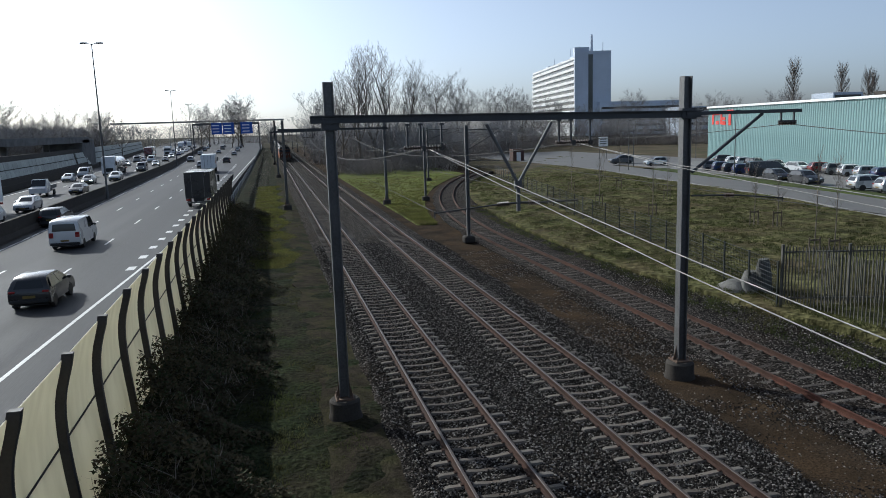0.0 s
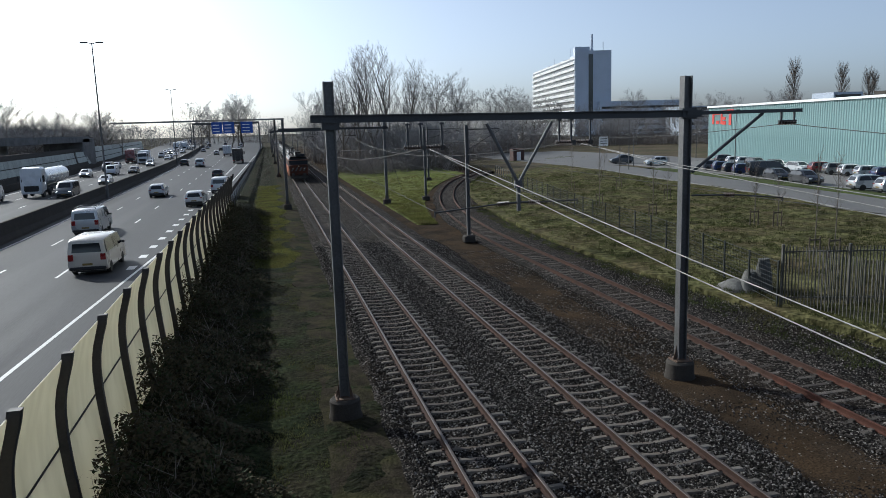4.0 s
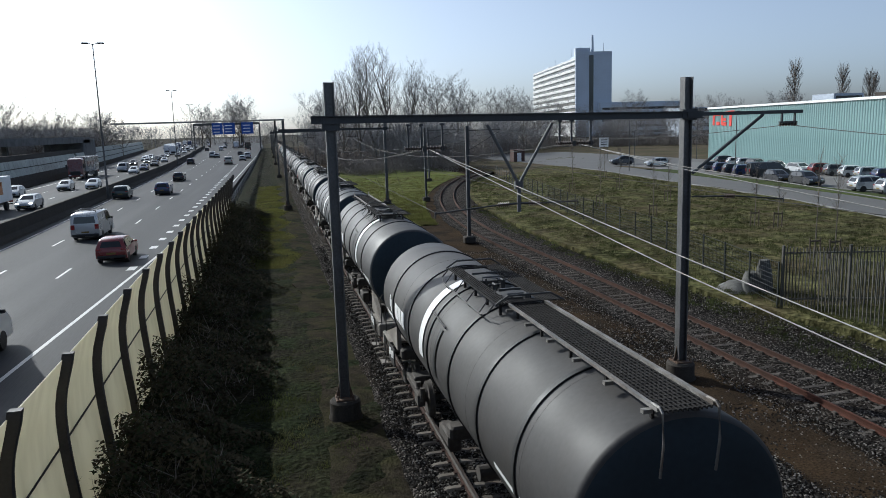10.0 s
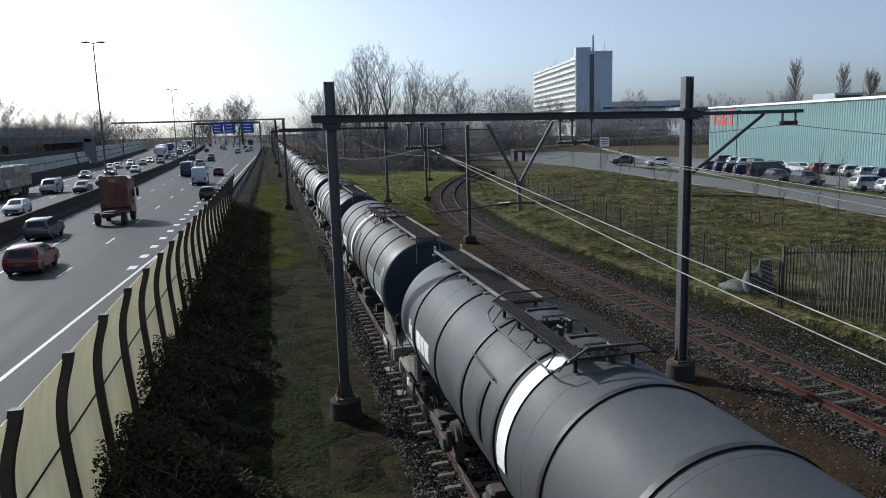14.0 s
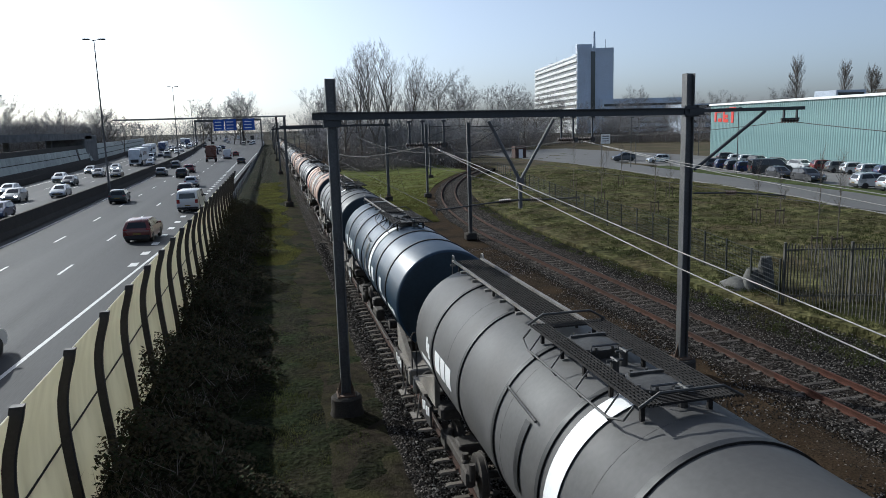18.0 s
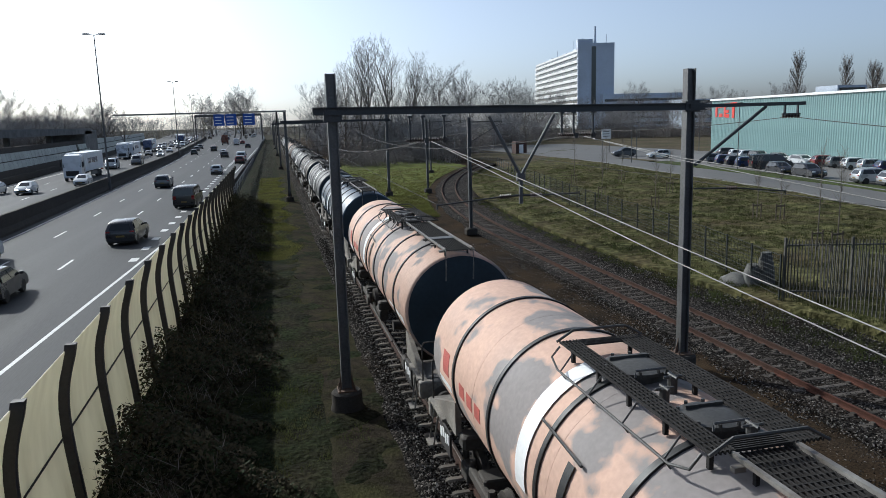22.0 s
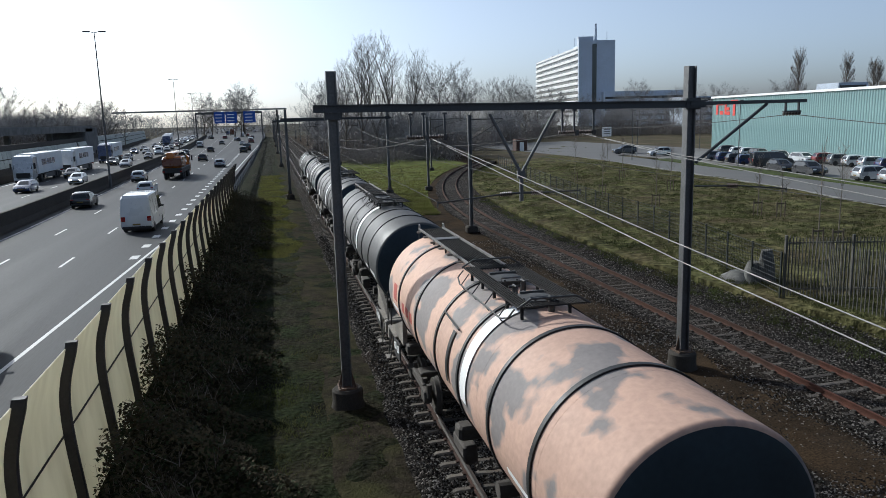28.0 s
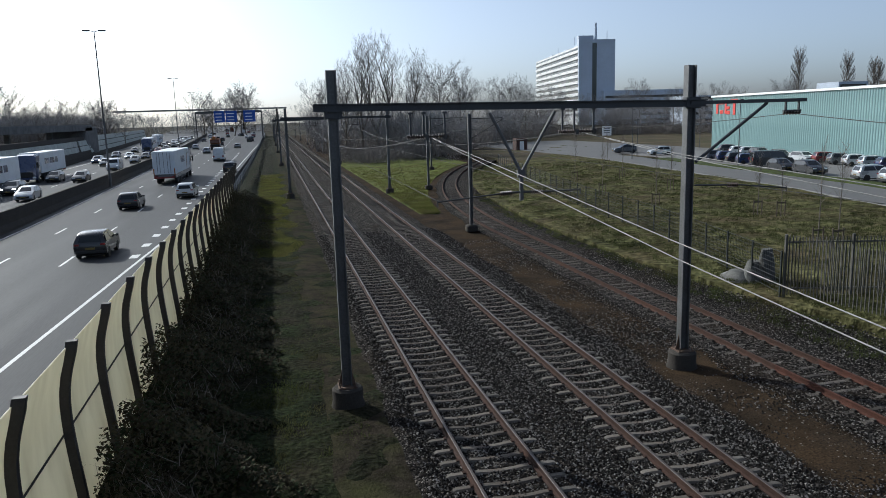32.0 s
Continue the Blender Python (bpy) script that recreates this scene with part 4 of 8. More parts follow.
    a, b = (-0.05, p0 + 0.05) if fore else (p1 - 0.05, ln + 0.12)
    g = Geo()
    for i in range(11):
        g.box((-0.38 + 0.06 * i, (a + b) / 2, zt), (0.014, b - a, 0.035))
    for yy in span(a + 0.03, b - 0.03, 0.11):
        g.box((-0.08, yy, zt + 0.004), (0.64, 0.014, 0.02))
    for yy in span(a + 0.3, b - 0.3, 1.3):
        for x in (-0.36, 0.22):
            g.box((x, yy, zt - 0.12), (0.04, 0.05, 0.2))
    g.done("walkway", M_MESHGRATE, w, "dark steel grating walkway")
    for x, wd in ((-0.43, 0.05), (0.27, 0.06)):
        g = Geo()
        g.box((x, (a + b) / 2, zt + 0.03), (wd, b - a - 0.04, 0.045))
        for yy in span(a + 0.2, b - 0.2, 0.95):
            g.box((x - 0.05 * (1 if x < 0 else -1), yy, zt - 0.04), (0.12, 0.07, 0.05))
        end = a if fore else b
        o = -0.06 if fore else 0.06
        g.tube([(x, end - o * 3, zt + 0.05), (x, end - o * 2, zt + (0.06 if fore else 0.15)), (x, end, zt + (0.06 if fore else 0.15)), (x, end + o, zt + 0.02), (x, end + o * 1.5, zt - 0.35), (x, end + o * 0.5, zt - 0.75)], 0.018, 6)
        g.done("edge_rail", M_PALERAIL, w, "pale worn steel edge rail")
    if marks in ("red", "big"):
        g = Geo().box((-0.08, a + 1.9 if fore else b - 1.95, zt + 0.03), (0.66, 0.34, 0.02))
        g.done("cover_plate", M_GALV, w, "pale steel cover plate on the walkway")
    # platform with gratings on both sides of the manholes
    for x0, n in ((-0.66, 6), (0.2, 8)):
        g = Geo()
        for i in range(n):
            g.box((x0 + 0.05 * i, mid, zt + 0.05), (0.016, p1 - p0, 0.035))
        for yy in span(p0 + 0.03, p1 - 0.03, 0.1):
            g.box((x0 + 0.025 * (n - 1), yy, zt + 0.054), (0.05 * (n - 1), 0.014, 0.02))
        for yy in span(p0 + 0.2, p1 - 0.2, 0.8):
            g.box((x0 + 0.12, yy, zt - 0.08), (0.05, 0.05, 0.24))
        g.done("platform", M_MESHGRATE, w, "steel grating beside the manholes")
    g = Geo()
    for yy in (p0 + 0.12, p1 - 0.12):
        for i in range(6):
            g.box((-0.1, yy - 0.1 + 0.04 * i, zt + 0.05), (0.62, 0.014, 0.03))
    g.done("cross_grating", M_MESHGRATE, w)
    g = Geo()
    g.tube([(-0.7, p0 + 0.1, zt + 0.02), (-0.82, p0 + 0.1, zt - 0.12), (-0.86, p0 + 0.4, zt - 0.2), (-0.86, p1 - 0.4, zt - 0.2), (-0.82, p1 - 0.1, zt - 0.12), (-0.7, p1 - 0.1, zt + 0.02)], 0.016, 6)
    for yy in span(p0 + 0.5, p1 - 0.5, 0.85):
        g.tube([(-0.86, yy, zt - 0.2), (-0.68, yy, zt + 0.03)], 0.012, 5)
        g.tube([(-0.86, yy, zt - 0.2), (-0.78, yy, zt - 0.31)], 0.012, 5)
    for yy in (p0 - 0.02, p1 + 0.02):
        g.tube([(-0.7, yy, zt + 0.05), (-0.45, yy, zt + 0.2), (0.35, yy, zt + 0.2), (0.6, yy, zt + 0.05)], 0.02, 6)
    g.done("platform_rail", M_DARKSTEEL, w, "low tubular platform rail")
    for yy, r in ((mid - 0.95, 0.3), (mid + 0.75, 0.36)):
        g = Geo()
        g.lathe([(TANK_Z + TANK_R - 0.05, r), (zt - 0.02, r), (zt - 0.02, r + 0.06), (zt + 0.02, r + 0.06), (zt + 0.05, r * 0.7), (zt + 0.07, 0.01)], 22, "z", (-0.08, yy, 0))
        for i in range(10):
            t = i * math.pi / 5
            g.rod((-0.08 + (r + 0.04) * math.cos(t), yy + (r + 0.04) * math.sin(t), zt - 0.04), (-0.08 + (r + 0.04) * math.cos(t), yy + (r + 0.04) * math.sin(t), zt + 0.06), 0.022, n=6)
        g.box((-0.08, yy + r * 0.5, zt + 0.07), (r * 1.5, 0.05, 0.04))
        mh = g.done("manhole", M_DARKSTEEL, w, "round bolted manhole cover", smooth=40)
        g = Geo()
        g.tube([(-0.3, yy - r - 0.08, zt + 0.02), (-0.3, yy - r - 0.08, zt + 0.1), (0.1, yy - r - 0.08, zt + 0.1), (0.1, yy - r - 0.08, zt + 0.02)], 0.016, 5)
        g.done("handle", M_GALV, mh)
    for k, (x, yy) in enumerate(((-0.2, mid - 0.2), (0.05, mid + 0.05), (0.02, mid - 1.5))):
        g = Geo()
        g.rod((x, yy, zt - 0.14), (x, yy, zt + 0.06 + 0.03 * k), 0.06, n=9)
        g.rod((x - 0.12, yy, zt + 0.05 + 0.03 * k), (x + 0.12, yy, zt + 0.05 + 0.03 * k), 0.018, n=6)
        g.rod((x, yy - 0.1, zt + 0.06 + 0.03 * k), (x, yy + 0.1, zt + 0.06 + 0.03 * k), 0.018, n=6)
        g.done("valve", M_DARKSTEEL, w)
    # half strap and pipe on the flank
    yy = back(6.95) if fore else back(7.3)
    g = Geo()
    on_tank(g, yy, yy + 0.17, -100, -60, 0.03, 8)
    g.done("half_strap", M_STRAP, w)
    g = Geo()
    r = TANK_R + 0.05
    g.tube([(r * math.sin(radians(t)), yy + d, TANK_Z + r * math.cos(radians(t))) for t, d in ((-57, -0.15), (-56, 0.5), (-55, 1.15))], 0.02, 5)
    g.done("pipe", M_DARKSTEEL, w)
    # frame, saddles, bogies, buffers
    g = Geo()
    g.box((0, ln / 2, 1.05), (0.5, ln + 1.6, 0.28), bev=0.03)
    for yy in (1.4, ln * 0.5, ln - 1.4):
        g.box((0, yy, 1.25), (2.4, 0.4, 0.3), bev=0.05)
    g.done("underframe", M_UNDER, w)
    for e, s in ((-0.85, -1), (ln + 0.85, 1)):
        g = Geo()
        g.box((0, e, 1.1), (2.7, 0.24, 0.42), bev=0.03)
        g.box((0, e - s * 0.7, 1.3), (2.7, 1.2, 0.06))
        for x in (-1.2, 1.2):
            g.add([(x - 0.06, e, 1.3), (x - 0.06, e - s * 2.1, 1.3), (x - 0.06, e - s * 2.1, 2.0), (x + 0.06, e, 1.3), (x + 0.06, e - s * 2.1, 1.3), (x + 0.06, e - s * 2.1, 2.0)],
                  [(0, 1, 2), (5, 4, 3), (0, 3, 4, 1), (1, 4, 5, 2), (2, 5, 3, 0)])
        g.done("headstock", M_UNDERLIGHT, w, "dusty pale headstock")
        buffers(w, e, s)
        g = Geo()
        railing(g, [(-1.25, e, 1.3), (-1.25, e, 2.15), (-1.2, e, 2.25), (-0.85, e, 2.25), (-0.8, e, 2.15), (-0.8, e, 1.3)], r=0.02)
        railing(g, [(0.2, e, 1.3), (0.2, e, 2.1), (0.5, e, 2.1), (0.5, e, 1.3)], r=0.02)
        g.done("handrail", M_UNDER, w)
        g = Geo()
        railing(g, [(-1.3, e - s * 0.3, 1.2), (-1.42, e - s * 0.3, 0.5), (-1.42, e - s * 0.7, 0.5), (-1.3, e - s * 0.7, 1.2)], r=0.022)
        g.box((-1.42, e - s * 0.5, 0.5), (0.2, 0.4, 0.03))
        g.done("step", M_UNDERLIGHT, w)
        g = Geo().box((-1.33, e - s * 1.5, 1.02), (0.04, 0.9, 0.5))
        g.done("data_board", M_BARPOST, w, "dark board with data lines")
        g = Geo()
        for k in range(4):
            g.box((-1.353, e - s * (1.2 + 0.2 * k), 1.05 + 0.05 * (k % 2)), (0.012, 0.13, 0.2))
        g.done("data_stencil", M_WHITE, w, "small white lettering bars")
    for yy in (2.1, ln - 2.1):
        bogie(w, yy)
    g = Geo()
    g.rod((-0.9, mid - 1.2, 0.85), (0.9, mid - 1.2, 0.85), 0.16, n=14)
    g.box((-0.95, mid + 0.9, 0.75), (0.3, 0.9, 0.4), bev=0.04)
    g.rod((-1.15, mid - 2.5, 0.7), (-1.15, mid + 2.5, 0.7), 0.03)
    g.done("brake_gear", M_UNDER, w)
    return w


DARK = (M_TANKDARK, "dark grey tank wagon with a walkway towards its front", "bars", True)
GREY = (M_TANKGREY, "grey tank wagon with black straps, a white band and white lettering", "bars", False)
GREY_FORE = (M_TANKGREY, "grey tank wagon with black straps and a walkway towards its front", "bars", True)
BLUISH = (M_TANKBLUEGREY, "bluish grey tank wagon with black straps, grimy frame", "bars", False)
SHINY = (M_TANKSHINY, "glossy grey tank wagon with black straps and white lettering", "bars", False)
SILVER = (M_TANKSILVER, "light grey tank wagon with a red emblem and an end plate", "red", False)
PATCHED = (M_TANKGREY, "grey tank wagon with a pale green patch on its flank", "patch", False)
PATCHED_FORE = (M_TANKDARK, "dark grey tank wagon with a pale green patch and forward walkway", "patch", True)
BLUE = (M_TANKBLUE, "dark blue tank wagon with large pale lettering", "big", False)
BLUE_FORE = (M_TANKBLUE, "glossy blue tank wagon with pale lettering and forward walkway", "big", True)
PINK = (M_TANKPINK, "faded salmon tank wagon with worn grey patches and an end plate", "red", False)
PINK_FORE = (M_TANKPINK, "faded salmon tank wagon with peeling paint and forward walkway", "red", True)
BRONZE = (M_TANKBRONZE, "glossy brown-grey tank wagon with large white lettering", "big", False)
BROWN = (M_TANKBROWN, "brown tank wagon with white lettering and forward walkway", "bars", True)
WAGONS = [DARK, GREY, BLUISH, GREY, SILVER, BLUISH, PATCHED_FORE, GREY_FORE, SHINY, PATCHED, GREY, BLUE, BLUISH, PINK, SHINY, PINK_FORE, PINK_FORE, BLUE_FORE,
          GREY, BRONZE, GREY_FORE, BLUISH, BROWN, PINK, GREY, GREY, PATCHED, PATCHED_FORE]
# where each tank's rear end stands at 10 s
REARS = [20.94, 36.2, 52.74, 69.52, 86.35, 103.27, 120.09, 136.8, 153.55, 169.88, 186.61, 203.05, 219.66, 236.56, 252.96, 269.97, 286.93, 303.85,
         320.39, 337.25, 354.05, 370.5, 386.86, 403.77, 420.21, 436.56, 453.02, 469.4]
SPEED = 21.3
train = []          # (thing, y at 10 s)
made = {}
for kind, rear in zip(WAGONS, REARS):
    ln = 14.1 if rear != 36.2 else 12.6
    if (kind[1], ln) in made:
        w = copy_thing(made[kind[1], ln], pose(XA, rear + 0.2 - ln, 0))
    else:
        w = made[kind[1], ln] = tank_wagon(kind, ln)
        w.matrix_basis = pose(XA, rear + 0.2 - ln, 0)
    train.append((w, rear + 0.2 - ln))

# ---------- the electric locomotive ----------
M_ORANGE = mat("orange_loco_paint", (0.4, 0.095, 0.015), 0.5, var=0.12, scale=0.8, fine=15, bump=0.03, dirt=(0.3, 0.12, 0.05), dirt_amount=0.4)
# Nose orange and stripe white are darkened: shade is put into both colours.
M_SHADEDORANGE = mat("grimy_orange_paint", (0.075, 0.026, 0.015), 0.75, var=0.3, scale=2, fine=15, bump=0.05, spec=0.15, dirt=(0.05, 0.032, 0.024), dirt_amount=0.7, dirt_scale=1.2)
M_SHADEDSTRIPE = mat("dirty_white_paint", (0.1, 0.092, 0.088), 0.75, var=0.25, scale=3, bump=0.03, spec=0.15)
M_LOCODARK = mat("anthracite_loco_paint", (0.02, 0.022, 0.025), 0.65, spec=0.18, var=0.15, scale=1, bump=0.03)
M_LOCOROOF = mat("sooty_roof_paint", (0.02, 0.019, 0.018), 0.95, spec=0.1, var=0.3, scale=1, fine=15, bump=0.1, dirt=(0.06, 0.05, 0.045), dirt_amount=0.5)
M_LOCOEDGE = mat("pale_blue_grey_paint", (0.115, 0.122, 0.136), 0.6, var=0.2, scale=1, bump=0.03, dirt=(0.09, 0.08, 0.075), dirt_amount=0.5, spec=0.2)
M_LOCOSALMON = mat("faded_orange_paint", (0.26, 0.12, 0.07), 0.6, var=0.1, scale=1, bump=0.03)
M_LOUVRE = mat("bright_aluminium", (0.7, 0.7, 0.69), 0.4, 0.15, var=0.12, scale=2, bump=0.05)
M_HEADLIGHT = glow("headlight", (0.8, 0.6, 0.35), 0.2)


def locomotive():
    """Nose at y = 0, the rest behind it towards +y."""
    w = holder("electric_locomotive", "orange and dark grey electric locomotive with striped nose", "locomotive")
    L = 16.9

    def section(y, hw, zlo, zside, zroof, hr):
        return [(-hw, y, zlo), (-hw, y, zside), (-hr, y, zroof), (hr, y, zroof), (hw, y, zside), (hw, y, zlo)]

    # lower body and nose
    g = Geo()
    g.loft([section(0.5, 1.45, 0.85, 2.28, 2.51, 1.36), section(0.9, 1.475, 0.85, 2.3, 2.52, 1.4),
            section(L - 0.9, 1.475, 0.85, 2.3, 2.52, 1.4), section(L - 0.5, 1.45, 0.85, 2.28, 2.51, 1.36)])
    g.done("body", M_ORANGE, w, "orange lower body", smooth=30)
    for e, s in ((0, 1), (L, -1)):
        g = Geo()
        g.loft([section(e, 1.25, 1.0, 2.2, 2.42, 1.15), section(e + s * 0.18, 1.42, 0.85, 2.25, 2.5, 1.3), section(e + s * 0.5, 1.45, 0.85, 2.28, 2.51, 1.36)])
        g.done("nose", M_SHADEDORANGE, w, "orange nose, shade put into its dark colour", smooth=30)
    for e, s in ((0, 1), (L, -1)):
        g = Geo()
        g.loft([section(e - s * 0.006, 1.24, 1.02, 2.19, 2.41, 1.14), section(e + s * 0.02, 1.262, 1.0, 2.2, 2.42, 1.16)])
        g.done("nose_panel", M_SHADEDORANGE, w, "orange nose panel, shade put into its dark colour")
    # upper body
    g = Geo()
    g.loft([section(0.45, 1.34, 2.3, 2.42, 2.46, 1.3), section(0.62, 1.4, 2.3, 3.1, 3.22, 1.3), section(0.95, 1.46, 2.3, 3.22, 3.34, 1.36), section(2.6, 1.47, 2.3, 3.22, 3.34, 1.36),
            section(L - 2.6, 1.47, 2.3, 3.22, 3.34, 1.36), section(L - 0.95, 1.46, 2.3, 3.22, 3.34, 1.36), section(L - 0.62, 1.4, 2.3, 3.1, 3.22, 1.3), section(L - 0.45, 1.34, 2.3, 2.42, 2.46, 1.3)])
    g.done("cab_and_upper_body", M_LOCODARK, w, "dark grey upper body and cabs", smooth=30)
    for s in (-1, 1):
        g = Geo().box((s * 1.475, L / 2, 2.78), (0.02, L - 6.4, 1.0))
        g.done("side_panel", M_LOCODARK, w, "dark grey louvred side panel")
        for yy in (3.0, L - 3.0):
            g = Geo().box((s * 1.478, yy, 2.75), (0.016, 0.7, 1.06))
            g.done("orange_pillar", M_ORANGE, w)
        g = Geo().box((s * 1.47, L / 2, 3.26), (0.035, L - 1.8, 0.16))
        g.done("cornice_stripe", M_LOCOSALMON, w, "faded orange stripe under the roof")
        g = Geo()
        n = 6
        for i in range(n):
            a, b = 0.95 + (L - 1.9) * i / n + 0.015, 0.95 + (L - 1.9) * (i + 1) / n - 0.015
            g.add([(s * 1.45, a, 3.33), (s * 1.45, b, 3.33), (s * 1.12, b, 3.72), (s * 1.12, a, 3.72), (s * 1.42, a, 3.3), (s * 1.42, b, 3.3), (s * 1.08, b, 3.7), (s * 1.08, a, 3.7)],
                  [(0, 1, 2, 3), (7, 6, 5, 4), (0, 4, 5, 1), (1, 5, 6, 2), (2, 6, 7, 3), (3, 7, 4, 0)])
        g.done("roof_edge", M_LOCOEDGE, w, "pale blue-grey sloping roof edge")
        for yy in (1.35, L - 1.35):
            g = Geo().box((s * 1.475, yy, 2.82), (0.015, 0.7, 0.62))
            g.done("cab_window", M_WINDOW, w)
        for yy in (2.3, L - 2.3):
            g = Geo().box((s * 1.485, yy, 2.0), (0.02, 0.62, 2.1))
            g.done("cab_door", M_ORANGE, w)
            for d in (-0.42, 0.42):
                g = Geo().rod((s * 1.53, yy + d, 1.0), (s * 1.53, yy + d, 2.5), 0.018, n=6)
                g.done("grab_rail", M_GALV, w)
            g = Geo()
            for zz in (0.45, 0.75):
                g.box((s * 1.42, yy, zz), (0.22, 0.5, 0.03))
            g.box((s * 1.38, yy - 0.26, 0.7), (0.04, 0.03, 0.6))
            g.box((s * 1.38, yy + 0.26, 0.7), (0.04, 0.03, 0.6))
            g.done("cab_step", M_UNDER, w)
    # roof
    g = Geo().box((0, L / 2, 3.66), (2.3, L - 1.8, 0.1), bev=0.03)
    g.box((0, L / 2, 3.45), (2.5, L - 2.0, 0.34))
    g.done("roof", M_LOCOROOF, w, "sooty grey roof")
    for e, s in ((0, 1), (L, -1)):
        g = Geo()
        for i in range(20):
            g.box((-0.95 + 0.1 * i, e + s * 1.5, 3.73), (0.06, 1.2, 0.03))
        tagged(g.done("roof_grille", M_MESHGRATE, w, "ribbed roof grille"), kind="stuff")
        g = Geo().box((0.35, e + s * 1.7, 3.95), (1.4, 0.75, 0.4), bev=0.06)
        g.box((0.1, e + s * 1.1, 3.85), (0.75, 0.5, 0.24), bev=0.04)
        g.done("cooling_box", M_LOCODARK, w, "dark cooling box on the cab roof")
        g = Geo().box((-0.36, e + s * 1.7, 3.95), (0.02, 0.5, 0.24))
        g.done("cooling_grille", M_LOUVRE, w)
        # windscreen and nose
        g = Geo()
        y0, y1 = e + s * 0.47, e + s * 0.61
        g.add([(-1.25, y0 - s * 0.0, 2.47), (1.25, y0, 2.47), (1.22, y1, 3.08), (-1.22, y1, 3.08), (-1.25, y0 + s * 0.06, 2.47), (1.25, y0 + s * 0.06, 2.47), (1.22, y1 + s * 0.05, 3.08), (-1.22, y1 + s * 0.05, 3.08)],
              [(0, 1, 2, 3), (7, 6, 5, 4), (0, 4, 5, 1), (1, 5, 6, 2), (2, 6, 7, 3), (3, 7, 4, 0)])
        g.done("windscreen", M_WINDOW, w, "dark windscreen")
        g = Geo().box((0, e + s * 0.62, 3.2), (2.74, 0.34, 0.1), bev=0.03)
        g.done("brow_stripe", M_LOCOSALMON, w, "faded orange stripe over the windscreen")
        g = Geo().box((0, e + s * 0.8, 3.32), (2.76, 0.6, 0.16), bev=0.05)
        g.done("visor", M_LOCODARK, w, "dark visor over the cab")
        for i in range(4):
            g = Geo()
            x = -1.02 + 0.6 * i
            yy = e - s * 0.012
            g.add([(x - 0.15, yy, 1.55), (x + 0.1, yy, 1.55), (x + 0.38, yy, 2.1), (x + 0.13, yy, 2.1), (x - 0.15, yy + s * 0.02, 1.55), (x + 0.1, yy + s * 0.02, 1.55), (x + 0.38, yy + s * 0.02, 2.1), (x + 0.13, yy + s * 0.02, 2.1)],
                  [(0, 1, 2, 3), (7, 6, 5, 4), (0, 4, 5, 1), (1, 5, 6, 2), (2, 6, 7, 3), (3, 7, 4, 0)])
            g.done("nose_stripe", M_SHADEDSTRIPE, w, "white slanted stripe, shade put into its colour")
        for x, z in ((-0.85, 1.92), (0.85, 1.92), (0, 2.3)):
            g = Geo()
            g.lathe([(e - s * 0.05, 0.1), (e - s * 0.02, 0.12), (e + s * 0.08, 0.12)], 18, "y", (x, 0, z))
            g.done("headlight_rim", M_DARKSTEEL, w)
            g = Geo()
            g.lathe([(e - s * 0.056, 0.002), (e - s * 0.053, 0.055), (e - s * 0.045, 0.065)], 16, "y", (x, 0, z))
            g.done("headlight", M_HEADLIGHT if s > 0 else M_GALV, w)
        for x in (-1, 1):
            g = Geo()
            g.lathe([(e + s * 0.02, 0.02), (e + s * 0.05, 0.18), (e + s * 0.2, 0.27), (e + s * 0.5, 0.29)], 16, "y", (x * 1.2, 0, 2.25))
            g.done("nose_corner", M_SHADEDORANGE, w, "rounded nose corner in the shaded orange", smooth=40)
        g = Geo().box((0, e + s * 0.1, 0.62), (2.5, 0.2, 0.5), bev=0.05)
        g.done("snow_plough", M_UNDER, w)
        buffers(w, e + s * 0.05, -s)
    # louvred hood with bright flanks
    g = Geo().box((0.3, L / 2 + 1.0, 3.96), (0.95, 4.3, 0.58), bev=0.06)
    g.done("hood", M_LOCOROOF, w, "roof hood")
    for i in range(5):
        g = Geo()
        yc = L / 2 + 1.0 - 1.7 + 0.85 * i
        for k in range(7):
            g.box((-0.2, yc, 3.75 + 0.072 * k), (0.05, 0.79, 0.045))
        tagged(g.done("louvre", M_LOUVRE, w, "bright aluminium louvres"), kind="stuff")
    # pantographs and roof gear
    for e, s, up in ((3.9, 1, True), (L - 3.9, -1, False)):
        for x in (-0.7, 0.1):
            for d in (-0.5, 0.5):
                g = Geo()
                insulator(g, (x, e + d, 3.7), (x, e + d, 4.0), 0.09, 4)
                g.done("roof_insulator", M_DARKSTEEL, w)
        p = Geo()
        p.box((-0.3, e, 4.05), (1.1, 0.1, 0.07))
        p.box((-0.3, e - 0.5, 4.05), (1.1, 0.08, 0.06))
        top = 5.18 if up else 4.35
        kn = Vector((-0.3, e + s * 1.5, 4.55 if up else 4.2))
        p.rod((-0.3, e, 4.08), kn, 0.06)
        for x in (-0.4, 0.4):
            p.rod(kn, (-0.1 + x, e + s * 0.1, top - 0.1), 0.03)
        pan = p.done("pantograph", M_DARKSTEEL, w, "dark steel pantograph")
        g = Geo()
        for d in (-0.2, 0.2):
            g.tube([(-0.95, e + s * 0.1 + d, top - 0.22), (-0.7, e + s * 0.1 + d, top - 0.04), (-0.4, e + s * 0.1 + d, top), (0.4, e + s * 0.1 + d, top), (0.7, e + s * 0.1 + d, top - 0.04), (0.95, e + s * 0.1 + d, top - 0.22)], 0.02, 6)
        g.box((0, e + s * 0.1, top - 0.06), (0.9, 0.36, 0.05))
        g.done("collector_head", M_GALV, pan)
    g = Geo()
    g.tube([(-0.75, 3.2, 3.9), (-0.75, L - 3.2, 3.9)], 0.035, 8)
